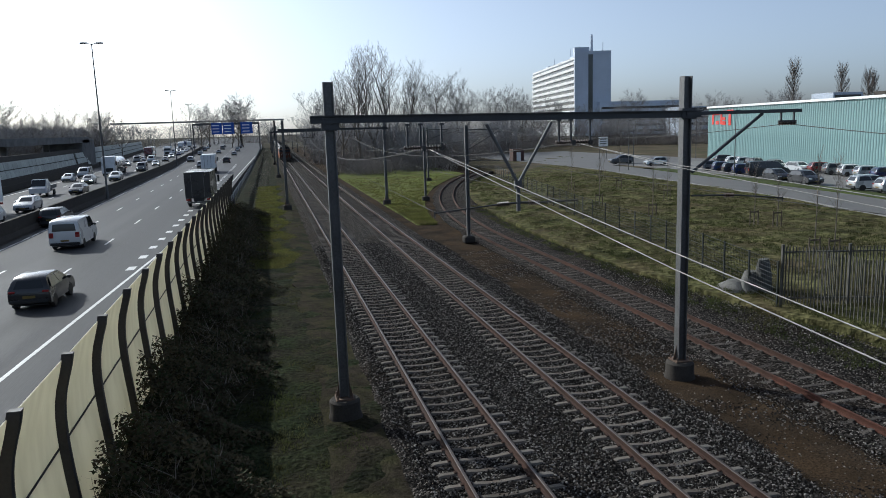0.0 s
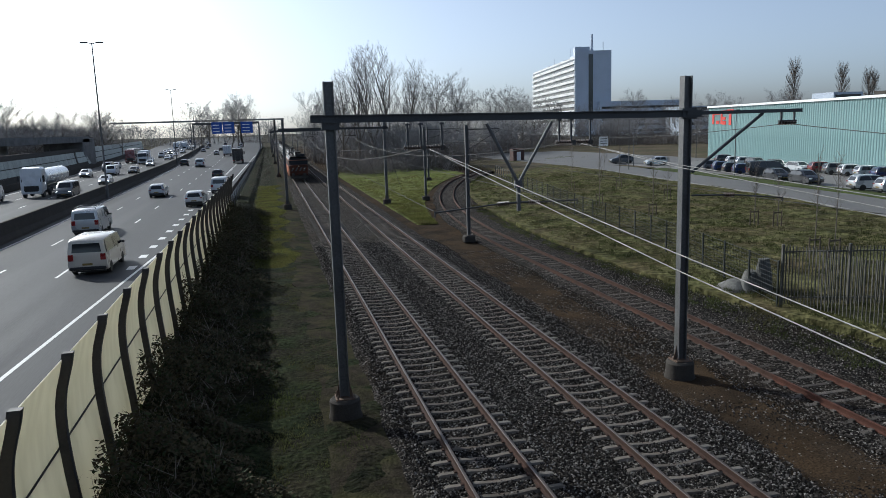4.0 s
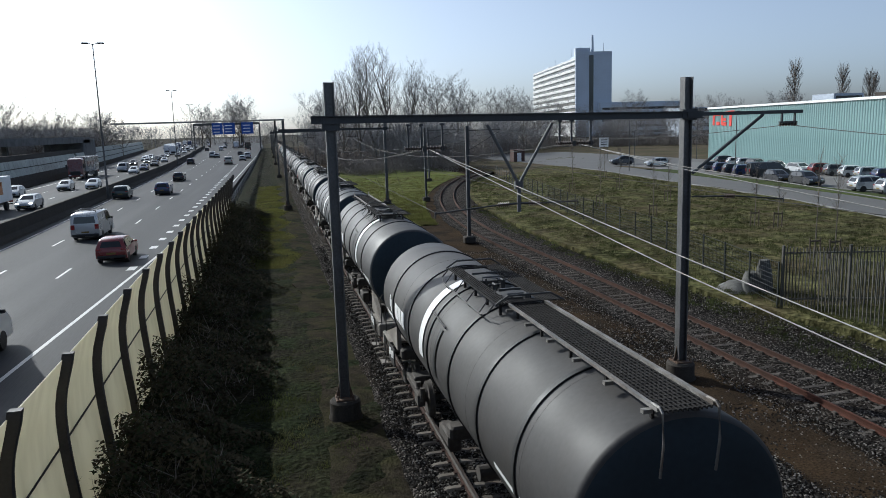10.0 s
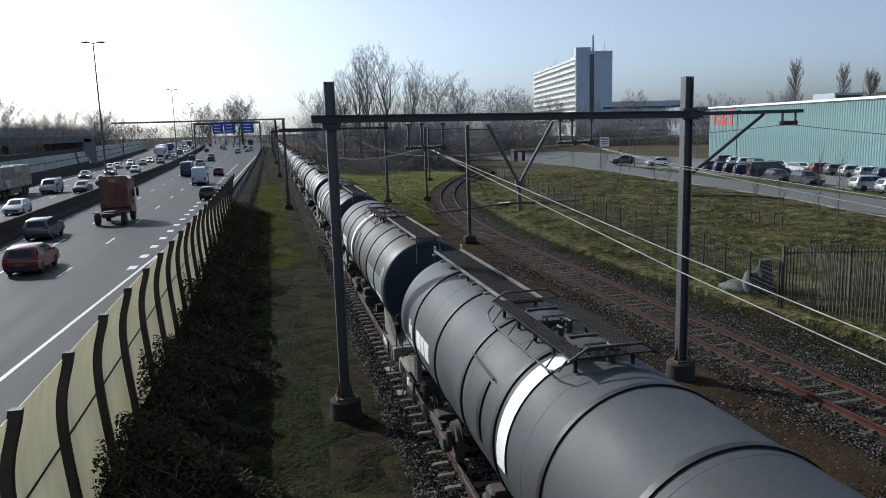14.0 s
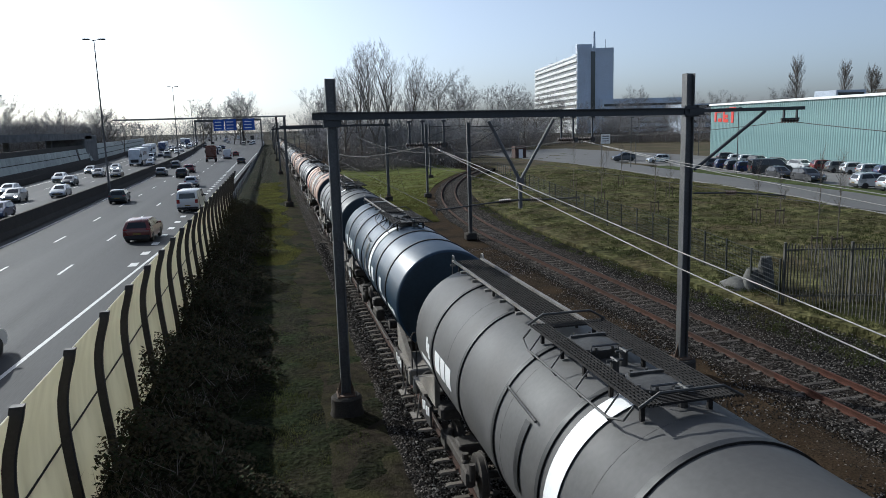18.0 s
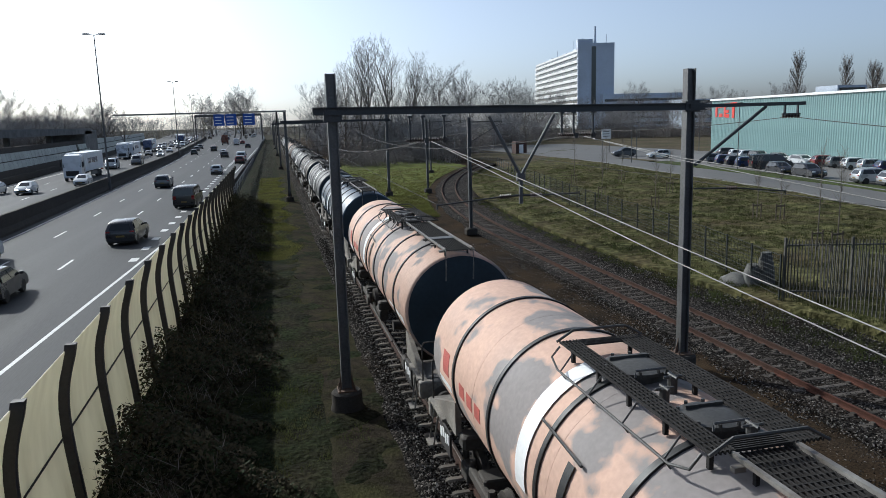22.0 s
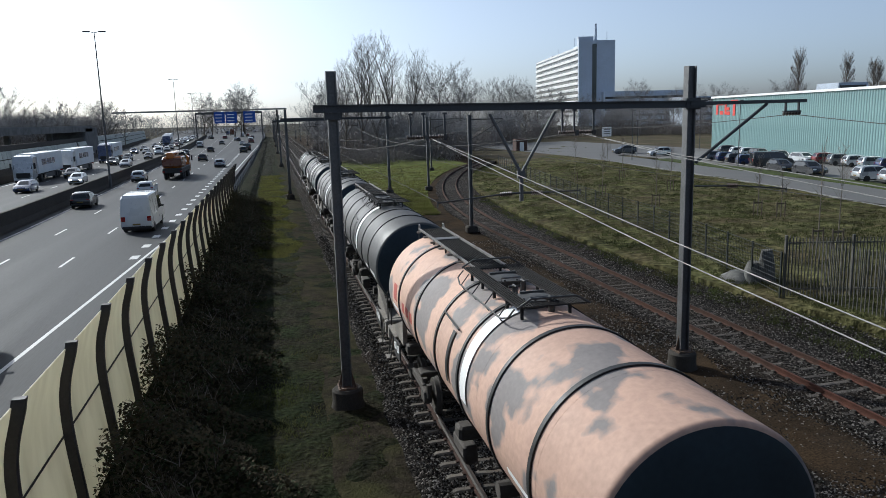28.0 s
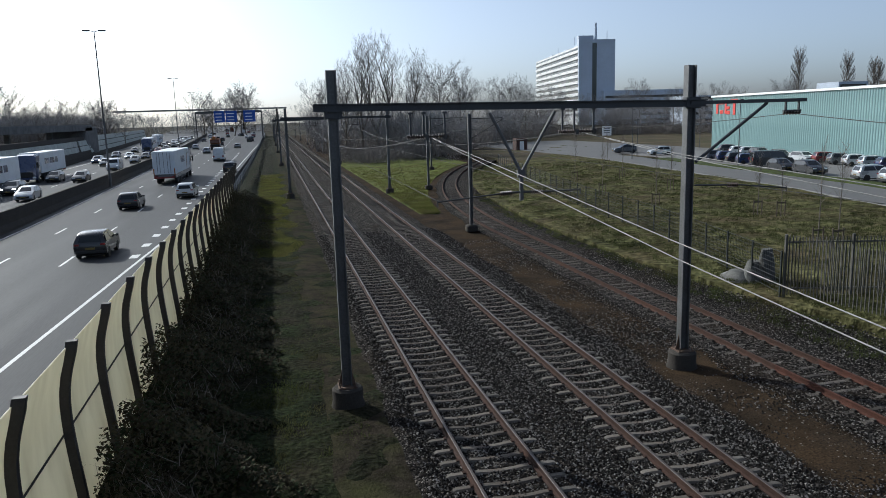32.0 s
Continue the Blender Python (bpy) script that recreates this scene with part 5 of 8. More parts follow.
    g.done("roof_bus_bar", M_DARKSTEEL, w)
    for yy in (4.9, 6.2, L - 6.0, L - 4.8):
        g = Geo()
        insulator(g, (-0.75, yy, 3.7), (-0.75, yy, 3.9), 0.08, 3)
        g.done("roof_insulator", M_INSUL, w)
    for x, yy in ((-0.2, 3.2), (0.5, 3.0), (0.55, L - 3.2), (-0.35, L - 3.1)):
        g = Geo()
        g.lathe([(3.7, 0.16), (4.05, 0.14), (4.1, 0.05)], 14, "z", (x, yy, 0))
        g.done("roof_canister", M_DARKSTEEL, w, smooth=40)
    # running gear
    for yy in (3.9, L - 3.9):
        b = Geo()
        for s in (-1, 1):
            b.box((s * 1.12, yy, 0.72), (0.14, 3.9, 0.3), bev=0.04)
            for d in (-1.3, 1.3):
                b.box((s * 1.14, yy + d, 0.58), (0.2, 0.5, 0.4), bev=0.05)
                b.rod((s * 1.15, yy + d * 0.72, 0.5), (s * 1.15, yy + d * 0.72, 0.95), 0.1)
        b.box((0, yy, 0.8), (2.0, 0.6, 0.3))
        bo = b.done("bogie", M_UNDER, w)
        for d in (-1.3, 1.3):
            g = Geo()
            g.rod((-1.0, yy + d, 0.625), (1.0, yy + d, 0.625), 0.1)
            for s in (-1, 1):
                c = s * 0.755
                g.lathe([(c - s * 0.08, 0.655), (c - s * 0.05, 0.655), (c - s * 0.045, 0.63), (c + s * 0.06, 0.62), (c + s * 0.06, 0.54), (c + s * 0.03, 0.5), (c + s * 0.05, 0.15)], 28, "x", (0, yy + d, 0.625))
            g.done("wheelset", M_UNDER, bo, smooth=40)
    g = Geo().box((0, L / 2, 0.75), (2.5, 3.6, 0.6), bev=0.06)
    g.done("battery_box", M_UNDER, w)
    return w


loco = locomotive()
loco.matrix_basis = pose(XA, -12.0, 0)
train.append((loco, -12.0))

# ---------- beside the siding: fences, field, lane, car park ----------
M_FENCE = mat("green_fence_steel", (0.017, 0.021, 0.018), 0.7, 0.1, var=0.2, scale=2, bump=0.05)
M_PALISADE = mat("weathered_palisade_steel", (0.09, 0.085, 0.075), 0.65, 0.3, var=0.25, scale=2, bump=0.1)
M_KERB = mat("kerb_concrete", (0.2, 0.195, 0.185), 0.85, var=0.15, scale=2, fine=30, bump=0.2)
M_PAVING = mat("car_park_paving", (0.14, 0.135, 0.13), 0.85, var=0.15, scale=0.4, fine=12, bump=0.2, depth=0.01)
M_TURF = mat("mown_turf", (0.052, 0.066, 0.024), 0.95, var=0.3, scale=0.4, fine=9, bump=0.8, spec=0.1, depth=0.05)
M_YARD = mat("bare_brown_ground", (0.085, 0.07, 0.048), 0.95, var=0.4, scale=0.12, fine=2, bump=0.6, spec=0.03, dirt=(0.06, 0.065, 0.03), dirt_amount=0.7, dirt_scale=0.1, depth=0.1)
M_STAKE = mat("wooden_stake", (0.09, 0.07, 0.05), 0.85, var=0.25, scale=3, bump=0.2)

fence = holder("mesh_fence", "dark green wire mesh fence on thin posts", "fence")
fy = [24.7 + 2.55 * i for i in range(32)]
fp = [Vector((fence_x(y), y, 0.1)) for y in fy]
g = Geo().box((0, 0, 0.85), (0.06, 0.06, 1.9))
p0 = g.done("post", M_FENCE, fence, at=Matrix.Translation(fp[0]))
for p in fp[1:]:
    share(p0, Matrix.Translation(p), fence)
for i, (a, b) in enumerate(zip(fp, fp[1:])):
    g = Geo()
    for k in range(10):
        z = 0.12 + 0.18 * k
        g.rod(a + Vector((0, 0, z)), b + Vector((0, 0, z)), 0.008 if k % 3 else 0.013, n=3, caps=False)
    if i < 16:
        for k in range(1, 16):
            p = a.lerp(b, k / 16)
            g.rod(p + Vector((0, 0, 0.1)), p + Vector((0, 0, 1.76)), 0.0055, n=3, caps=False)
    g.done("mesh_panel", M_FENCE, fence)

pal = holder("palisade_fence", "weathered steel bar fence with a locked gate", "fence")
d = Vector((30.0, 21.2, 0)) - Vector((19.4, 24.6, 0))
nb = 88
u = d / nb
ang = math.atan2(d.y, d.x)
g = Geo().box((0, 0, 1.2), (0.035, 0.02, 2.3))
b0 = g.done("bar", M_PALISADE, pal, at=Matrix.Translation((19.4, 24.6, 0.1)) @ Matrix.Rotation(ang, 4, "Z"))
for i in range(1, nb):
    share(b0, Matrix.Translation(Vector((19.4, 24.6, 0.1)) + u * i) @ Matrix.Rotation(ang, 4, "Z"), pal)
for z in (0.4, 2.25):
    g = Geo().box((d.length / 2, 0.03, z), (d.length, 0.05, 0.06), Matrix.Translation((19.4, 24.6, 0.0)) @ Matrix.Rotation(ang, 4, "Z"))
    g.done("cross_rail", M_PALISADE, pal)
for i in (0, 20, 44, 66, 88):
    q = Vector((19.4, 24.6, 0)) + u * i
    g = Geo().box((q.x, q.y, 1.25), (0.09, 0.09, 2.6))
    g.done("post", M_PALISADE, pal)
side = holder("side_fence", "weathered steel bar fence running back from the corner", "fence")
g = Geo().box((0, 0, 1.2), (0.02, 0.035, 2.3))
b0 = g.done("bar", M_PALISADE, side, at=pose(19.9, 25.2, 0.1))
for i in range(1, 30):
    share(b0, pose(19.9 + 0.02 * i, 25.2 - 0.16 * i, 0.1), side)

M_RUBBLE = mat("weathered_rubble", (0.13, 0.128, 0.12), 0.95, var=0.3, scale=3, fine=20, bump=0.5, dirt=(0.05, 0.045, 0.035), dirt_amount=0.6, spec=0.1)
for k, (x, y, r, h, rz) in enumerate(((20.5, 27.2, 0.5, 1.45, 20), (20.1, 27.5, 0.62, 0.9, 70), (19.75, 27.95, 0.85, 0.42, 120))):
    g = Geo()
    rings = []
    for i in range(6):
        z = h * i / 5
        rr = r * (1 - 0.5 * (i / 5) ** 1.6)
        rings.append([(rr * math.cos(t) * (1 + 0.12 * math.sin(3 * t + i)), rr * math.sin(t) * 0.8 * (1 + 0.1 * math.cos(2 * t + k)), z) for t in [2 * math.pi * j / 14 for j in range(14)]])
    g.loft(rings)
    tagged(g.done("concrete_rubble", M_RUBBLE, at=pose(x, y, 0.02, 0, 0, rz), smooth=35), "pale lump of broken concrete heaped beside the mesh fence", "rubble", "concrete lumps by the fence")

strip("lane", span(-30, 190, 3), lane_x, lambda y: lane_x(y) + (6.6 if y < 118 else 30), 0.16, M_ASPHALT_OLD, "pale grey asphalt lane past the car park", "road", 1.0, 3)
strip("yard", span(108, 236, 8), lambda y: 38 + max(0, y - 150) * 0.62, lambda y: 150, 0.08, M_YARD, "bare brown yard before the woods", "ground", 1.0, 4)
strip("lane_kerb", span(-30, 118, 3), lambda y: lane_x(y) - 0.2, lambda y: lane_x(y) - 0.02, 0.2, M_KERB, "pale concrete kerb along the lane", "kerb", 0.3)
strip("turf_strip", span(-30, 104, 3), lambda y: lane_x(y) + 6.9, lambda y: lane_x(y) + 9.3, 0.24, M_TURF, "strip of mown green turf before the car park", "grass strip", 0.3, 2)
strip("car_park", span(-10, 124, 8), lambda y: lane_x(y) + 9.3, lambda y: 84, 0.15, M_PAVING, "grey paved car park before the glass hall", "car park", 1.0)

for x, y, h in ((32.2, 75.3, 5.0), (28.7, 60.9, 4.5), (28.8, 51.6, 4.5), (36.2, 62.2, 4.0), (32.5, 44.3, 4.2), (38, 75.6, 5), (33.5, 43.2, 3.2), (27.6, 32.6, 5.5), (28.3, 32.0, 5.2), (44, 92, 4.5)):
    t = holder("young_tree", "bare young tree tied between wooden stakes", "tree", "young trees in the field", at=pose(x, y, 0.12))
    g = Geo()
    g.rod((0, 0, 0), (0.05, 0, h * 0.6), 0.035, 0.02, 6)
    g.rod((0.05, 0, h * 0.6), (0.0, 0.05, h), 0.02, 0.006, 5)
    g.done("trunk", M_BARK, t)
    g = Geo()
    for i in range(26):
        z = h * random.uniform(0.4, 0.95)
        a = random.uniform(0, 6.28)
        r = random.uniform(0.3, 0.8) * (1.1 - z / h) + 0.15
        p = Vector((0.03, 0, z))
        q = p + Vector((r * math.cos(a), r * math.sin(a), random.uniform(0.4, 0.9)))
        g.rod(p, q, 0.01, 0.004, 4, False)
        g.rod(p.lerp(q, 0.5), p.lerp(q, 0.5) + Vector((random.uniform(-0.3, 0.3), random.uniform(-0.3, 0.3), 0.4)), 0.006, 0.003, 3, False)
    g.done("crown", M_TWIG, t)
    for s in (-0.32, 0.32):
        g = Geo().rod((s, 0, -0.1), (s, 0, 1.1), 0.04, n=7)
        g.done("stake", M_STAKE, t)
    g = Geo().box((0, 0, 0.95), (0.7, 0.04, 0.09))
    g.done("tie", M_STAKE, t)

# ---------- the glass hall ----------
M_HALL = bpy.data.materials.new("profiled_glass")
M_HALL.use_nodes = True
_p = M_HALL.node_tree.nodes["Principled BSDF"]
_n, _l = M_HALL.node_tree.nodes, M_HALL.node_tree.links
_tc, _mp, _no, _mr, _mx = (_n.new("ShaderNodeTexCoord"), _n.new("ShaderNodeMapping"), _n.new("ShaderNodeTexNoise"), _n.new("ShaderNodeMapRange"), _n.new("ShaderNodeMix"))
_mp.inputs["Scale"].default_value = (1.5, 1.5, 0.12)
_l.new(_tc.outputs["Object"], _mp.inputs["Vector"])
_l.new(_mp.outputs["Vector"], _no.inputs["Vector"])
_no.inputs["Scale"].default_value, _no.inputs["Detail"].default_value = 1.5, 5
_mr.inputs["From Min"].default_value, _mr.inputs["From Max"].default_value = 0.3, 0.7
_l.new(_no.outputs["Fac"], _mr.inputs["Value"])
_mx.data_type = "RGBA"
_mx.inputs[6].default_value, _mx.inputs[7].default_value = (0.15, 0.245, 0.245, 1), (0.27, 0.4, 0.395, 1)
_l.new(_mr.outputs["Result"], _mx.inputs[0])
_l.new(_mx.outputs[2], _p.inputs["Base Color"])
_p.inputs["Roughness"].default_value = 0.22

hall = holder("glass_hall", "long hall clad in pale green profiled glass", "building")
A0, A1 = Vector((77.4, 119.3, 0)), Vector((69.5, 58.0, 0))
dv = (A1 - A0).normalized()
HM = Matrix.Translation(A0) @ Matrix.Rotation(math.atan2(dv.y, dv.x), 4, "Z")     # local x along the facade, local y into the hall
HL, HH = 74.0, 9.7
g = Geo().box((HL / 2, 20.0, HH / 2), (HL, 39.4, HH - 0.2), HM)
g.done("core", M_CONCRETE, hall)
pg = Geo()
pg.loft([[(0, 0.0, 0.5), (0.12, -0.05, 0.5), (0.36, -0.05, 0.5), (0.48, 0.0, 0.5), (0.48, 0.08, 0.5), (0, 0.08, 0.5)],
         [(0, 0.0, HH - 0.25), (0.12, -0.05, HH - 0.25), (0.36, -0.05, HH - 0.25), (0.48, 0.0, HH - 0.25), (0.48, 0.08, HH - 0.25), (0, 0.08, HH - 0.25)]])
first = pg.done("glass_panel", M_HALL, hall, at=HM @ pose(0, 0, 0))
for i in range(1, 148):
    share(first, HM @ pose(0.5 * i, 0, 0), hall)
g = Geo().box((HL / 2, 0.1, 0.25), (HL, 0.5, 0.5), HM)
g.done("plinth", M_CONCRETE, hall)
g = Geo().box((HL / 2, 19.8, HH - 0.1), (HL + 0.4, 40.2, 0.32), HM)
g.done("roof_edge", M_WHITE, hall, "white roof edge")
for x0, x1, z0, z1 in ((56.5, 58.2, 5.5, 7.9), (56.5, 59.4, 1.5, 3.6)):
    g = Geo().box(((x0 + x1) / 2, -0.06, (z0 + z1) / 2), (x1 - x0, 0.12, z1 - z0), HM)
    g.done("dark_window", M_WINDOW, hall)
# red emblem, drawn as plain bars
for x0, x1, z0, z1 in ((1.6, 2.3, 6.6, 8.6), (2.3, 4.2, 8.2, 8.9), (3.0, 4.2, 6.6, 7.2), (4.7, 5.3, 6.6, 8.9), (5.3, 6.6, 8.3, 8.9), (5.3, 6.4, 7.3, 7.8), (5.3, 6.6, 6.5, 7.1), (6.9, 9.2, 8.3, 9.0), (7.6, 8.4, 6.4, 8.3)):
    g = Geo().box(((x0 + x1) / 2, -0.09, (z0 + z1) / 2), (x1 - x0, 0.06, z1 - z0), HM)
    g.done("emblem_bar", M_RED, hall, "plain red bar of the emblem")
for x, s in ((18, 2.2), (34, 3.0), (50, 2.0)):
    g = Geo().box((x, 22.0, HH + 0.7), (s * 2, 4, 1.4), HM)
    g.done("roof_unit", M_CONCRETE_DARK, hall)

# ---------- the high-rise ----------
M_TOWER = mat("pale_tower_panels", (0.62, 0.62, 0.61), 0.7, grit=0.15, var=0.08, scale=0.1, fine=2, bump=0.05)
M_TOWERGREY = mat("grey_tower_wall", (0.5, 0.56, 0.65), 0.7, var=0.08, scale=0.1, fine=2, bump=0.05)
tower = holder("high_rise", "tall white office slab with rows of windows", "building")
T0 = Vector((182.2, 420, 0))
TA = math.atan2(552 - 420, 203.6 - 182.2)
TM = Matrix.Translation(T0) @ Matrix.Rotation(TA, 4, "Z")     # local x along the long face, local y to its left
g = Geo().box((67, -10.5, 23.5), (134, 20, 47), TM)
g.done("wall", M_TOWER, tower, "white wall")
g = Geo().box((-0.4, -10.5, 25), (1.2, 22.0, 50), TM)
g.done("end_wall", M_TOWERGREY, tower, "blank grey end wall")
g = Geo().box((-0.9, -9.0, 28), (0.6, 2.6, 40), TM)
g.done("stair_glazing", M_WINDOW, tower)
for fl in range(11):
    z = 8 + 3.6 * fl
    first = None
    for i in range(26):
        if first is None:
            g = Geo().box((2.6, 0.05 - 0.4, 0.9), (4.3, 1.0, 1.5))
            first = g.done("window", M_WINDOW, tower, at=TM @ pose(1 + 5.0 * i, 0, z))
        else:
            share(first, TM @ pose(1 + 5.0 * i, 0, z), tower)
    g = Geo().box((66, 0.3, z - 0.5), (130, 0.6, 1.7), TM)
    g.done("balcony_band", M_TOWER, tower)
for x, y, s, h in ((8, -10, 14, 3.0), (30, -10, 12, 2.6), (60, -10, 10, 2.2), (3.5, -4.5, 4, 5.5), (100, -9, 8, 2.2)):
    g = Geo().box((x, y, 47 + h / 2), (s, 9, h), TM)
    g.done("roof_house", M_TOWERGREY, tower)
for x, y, r, h in ((4, -11, 1.0, 12), (1, -17, 0.25, 7), (22, -8, 0.2, 7), (44, -8, 0.18, 8), (96, -9, 0.2, 6), (9, -5, 0.2, 6)):
    g = Geo().rod(TM @ Vector((x, y, 48)), TM @ Vector((x, y, 48 + h)), r, r * 0.6, 8)
    g.done("mast", M_TOWERGREY, tower)
low = holder("low_office_building", "low grey office block with window bands behind the trees", "building")
for x, y, w, dd, h in ((215, 330, 40, 16, 14), (262, 300, 16, 14, 18), (225, 420, 60, 14, 20)):
    g = Geo().box((x, y, h / 2), (w, dd, h))
    g.done("wall", M_TOWERGREY, low)
    for k in range(int(h / 3.5)):
        g = Geo().box((x, y - dd / 2 - 0.05, 2.2 + 3.5 * k), (w - 2, 0.2, 1.4))
        g.done("window_band", M_WINDOW, low)
shed = holder("brick_shed", "small red-brown shed with a pale door", "shed", at=pose(51.3, 149, 0))
g = Geo().box((0, 0, 1.3), (2.4, 2.4, 2.6))
g.done("wall", mat("brick_red", (0.075, 0.04, 0.033), 0.85, var=0.2, scale=2), shed)
g = Geo().box((0, -1.22, 1.0), (0.9, 0.06, 1.9))
g.done("door", M_WHITE, shed)

for x, y, h in ((54.4, 105.0, 7.6), (58.3, 83.8, 8.4), (58.9, 112.0, 6.0), (80.5, 128.0, 7.5)):
    t = holder("car_park_lamp", "slim grey lamp post beside the car park", "street lamp", "lamp posts by the car park", at=pose(x, y, 0.15))
    g = Geo().rod((0, 0, 0), (0, 0, h), 0.075, 0.045, 8)
    g.done("pole", M_GALV, t)
    g = Geo().box((0.2, 0, h), (0.5, 0.2, 0.1), bev=0.03)
    g.done("lamp_head", M_BEAM, t)
board = holder("notice_board", "small pale notice board on two posts", "sign", at=pose(66.8, 140, 0.1))
for s in (-0.8, 0.8):
    g = Geo().rod((s, 0, 0), (s, 0, 4.4), 0.06, n=8)
    g.done("post", M_GALV, board)
g = Geo().box((0, -0.08, 3.6), (2.0, 0.06, 1.9))
g.done("panel", M_WHITE, board)
for k in range(3):
    g = Geo().box((0, -0.12, 4.1 - 0.45 * k), (1.4, 0.02, 0.16))
    g.done("lettering_bar", M_GALV, board)

# ---------- far road furniture ----------
gantry = holder("sign_gantry", "steel gantry with large blue direction signs over the motorway", "sign gantry")
for x in (-30.0, -3.0):
    g = Geo().box((x, 330, 6.2), (0.5, 0.5, 12.4))
    g.done("post", M_GALV, gantry)
g = Geo().box((-16.5, 330, 12.1), (27, 0.8, 0.9))
g.done("beam", M_GALV, gantry)
for x0, x1 in ((-22.5, -18.2), (-17.8, -13.2), (-10.5, -5.6)):
    g = Geo().box(((x0 + x1) / 2, 329.3, 10.2), (x1 - x0, 0.15, 4.8))
    s = g.done("sign", M_BLUESIGN, gantry, "blue direction sign")
    for k in range(3):
        g = Geo().box(((x0 + x1) / 2 - 0.3, 329.2, 11.4 - 1.3 * k), ((x1 - x0) * 0.6, 0.05, 0.35))
        g.done("lettering_bar", M_WHITE, s)

ov = holder("far_overpass", "long concrete overpass crossing the motorway far off", "bridge", kind="structure")
# Light concrete for the deck: distance haze is put into its colour.
g = Geo().box((-46, 560, 17.3), (118, 10, 1.0))
g.done("deck", M_CONCRETE, ov)
for x in (-18, 6):
    g = Geo().box((x, 560, 8), (1.2, 8, 17.2))
    g.done("pier", M_CONCRETE_DARK, ov)

# ramp bridge and panelled retaining walls beyond the far carriageway
M_WALLPANEL = mat("pale_wall_panel", (0.33, 0.36, 0.335), 0.6, var=0.2, scale=0.5, fine=8, bump=0.05, dirt=(0.25, 0.27, 0.25), dirt_amount=0.6, each=0.15)
ramp = holder("ramp_bridge", "dark concrete ramp bridge with a graffitied abutment", "bridge", kind="structure")
for y0, y1, z0, z1 in ((60, 150, 6.9, 8.3), (150, 205, 6.6, 8.2)):
    g = Geo()
    xw = lambda y: -44 - max(0, 150 - y) * 0.05
    g.loft([[(xw(y), y, 6.6), (xw(y) - 8, y, 6.6), (xw(y) - 8, y, 8.0), (xw(y), y, 8.0)] for y in (y0, y1)])
    g.done("deck", M_CONCRETE_MID, ramp)
g = Geo().box((-48.5, 204, 3.6), (9, 13, 8.0), bev=0.2)
g.done("abutment", M_CONCRETE_MID, ramp, "grey concrete abutment")
for i, (dx, dz) in enumerate(((0, 0), (1.3, 0.3), (2.6, -0.1))):
    g = Geo().box((-47.9 + dx, 197.4, 2.6 + dz), (0.9, 0.05, 1.7))
    g.done("graffiti_bar", M_WHITE, ramp)
for i in range(5):
    g = Geo().box((-48, 70 + 28 * i, 3.2), (0.9, 0.9, 7.2))
    g.done("pier", M_CONCRETE_MID, ramp)
wall_w = holder("panelled_wall", "sloping wall of pale square panels beside the far carriageway", "retaining wall", kind="structure")
wx = lerp_table([(40, -36.6), (110, -37.6), (160, -40.5), (250, -47.5), (460, -68)])
ys = span(44, 186, 2.6) + span(200, 420, 5.0)
far_panels = Geo()
for r in range(3):
    z0 = 0.6 + 1.3 * r
    for a, b in zip(ys, ys[1:]):
        if a < 186 <= b:
            continue
        if a < 190:
            g = Geo()
        elif a == 200.0:
            g = far_panels
        k = 0.25 * r
        if a > 190:
            z0 = 0.6 + 1.5 * r + 0.4
        g.loft([[(wx(y) - k, y, z0), (wx(y) - k - 0.2, y, z0 + (1.15 if a < 190 else 1.3)), (wx(y) - k - 0.4, y, z0 + (1.15 if a < 190 else 1.3)), (wx(y) - k - 0.3, y, z0)] for y in (a + 0.06, b - 0.06)])
        if a < 190:
            g.done("panel", M_WALLPANEL, wall_w)
tagged(far_panels.done("far_panels", M_WALLPANEL, wall_w), kind="stuff")
g = Geo()
g.loft([[(wx(y) + 0.15, y, 0.1), (wx(y) + 0.15, y, 0.65), (wx(y) - 1.3, y, 5.2), (wx(y) - 1.8, y, 5.2), (wx(y) - 1.2, y, 0.1)] for y in ys])
g.done("backing", M_CONCRETE_DARK, wall_w)
g = Geo()
g.loft([[(wx(y) + 1.6, y, ROAD_Z), (wx(y) + 1.5, y, ROAD_Z + 0.9), (wx(y) + 1.3, y, ROAD_Z + 0.9), (wx(y) + 1.2, y, ROAD_Z)] for y in ys])
tagged(g.done("far_barrier", M_CONCRETE_DARK), "low dark barrier along the far carriageway", "crash barrier", kind="structure")
strip("far_bank", span(40, 420, 20), lambda y: wx(y) - 60, lambda y: wx(y) - 1.5, 0.9, M_EARTH, "dull green bank beyond the motorway", "bank", 1.5)

# ---------- trees and undergrowth ----------


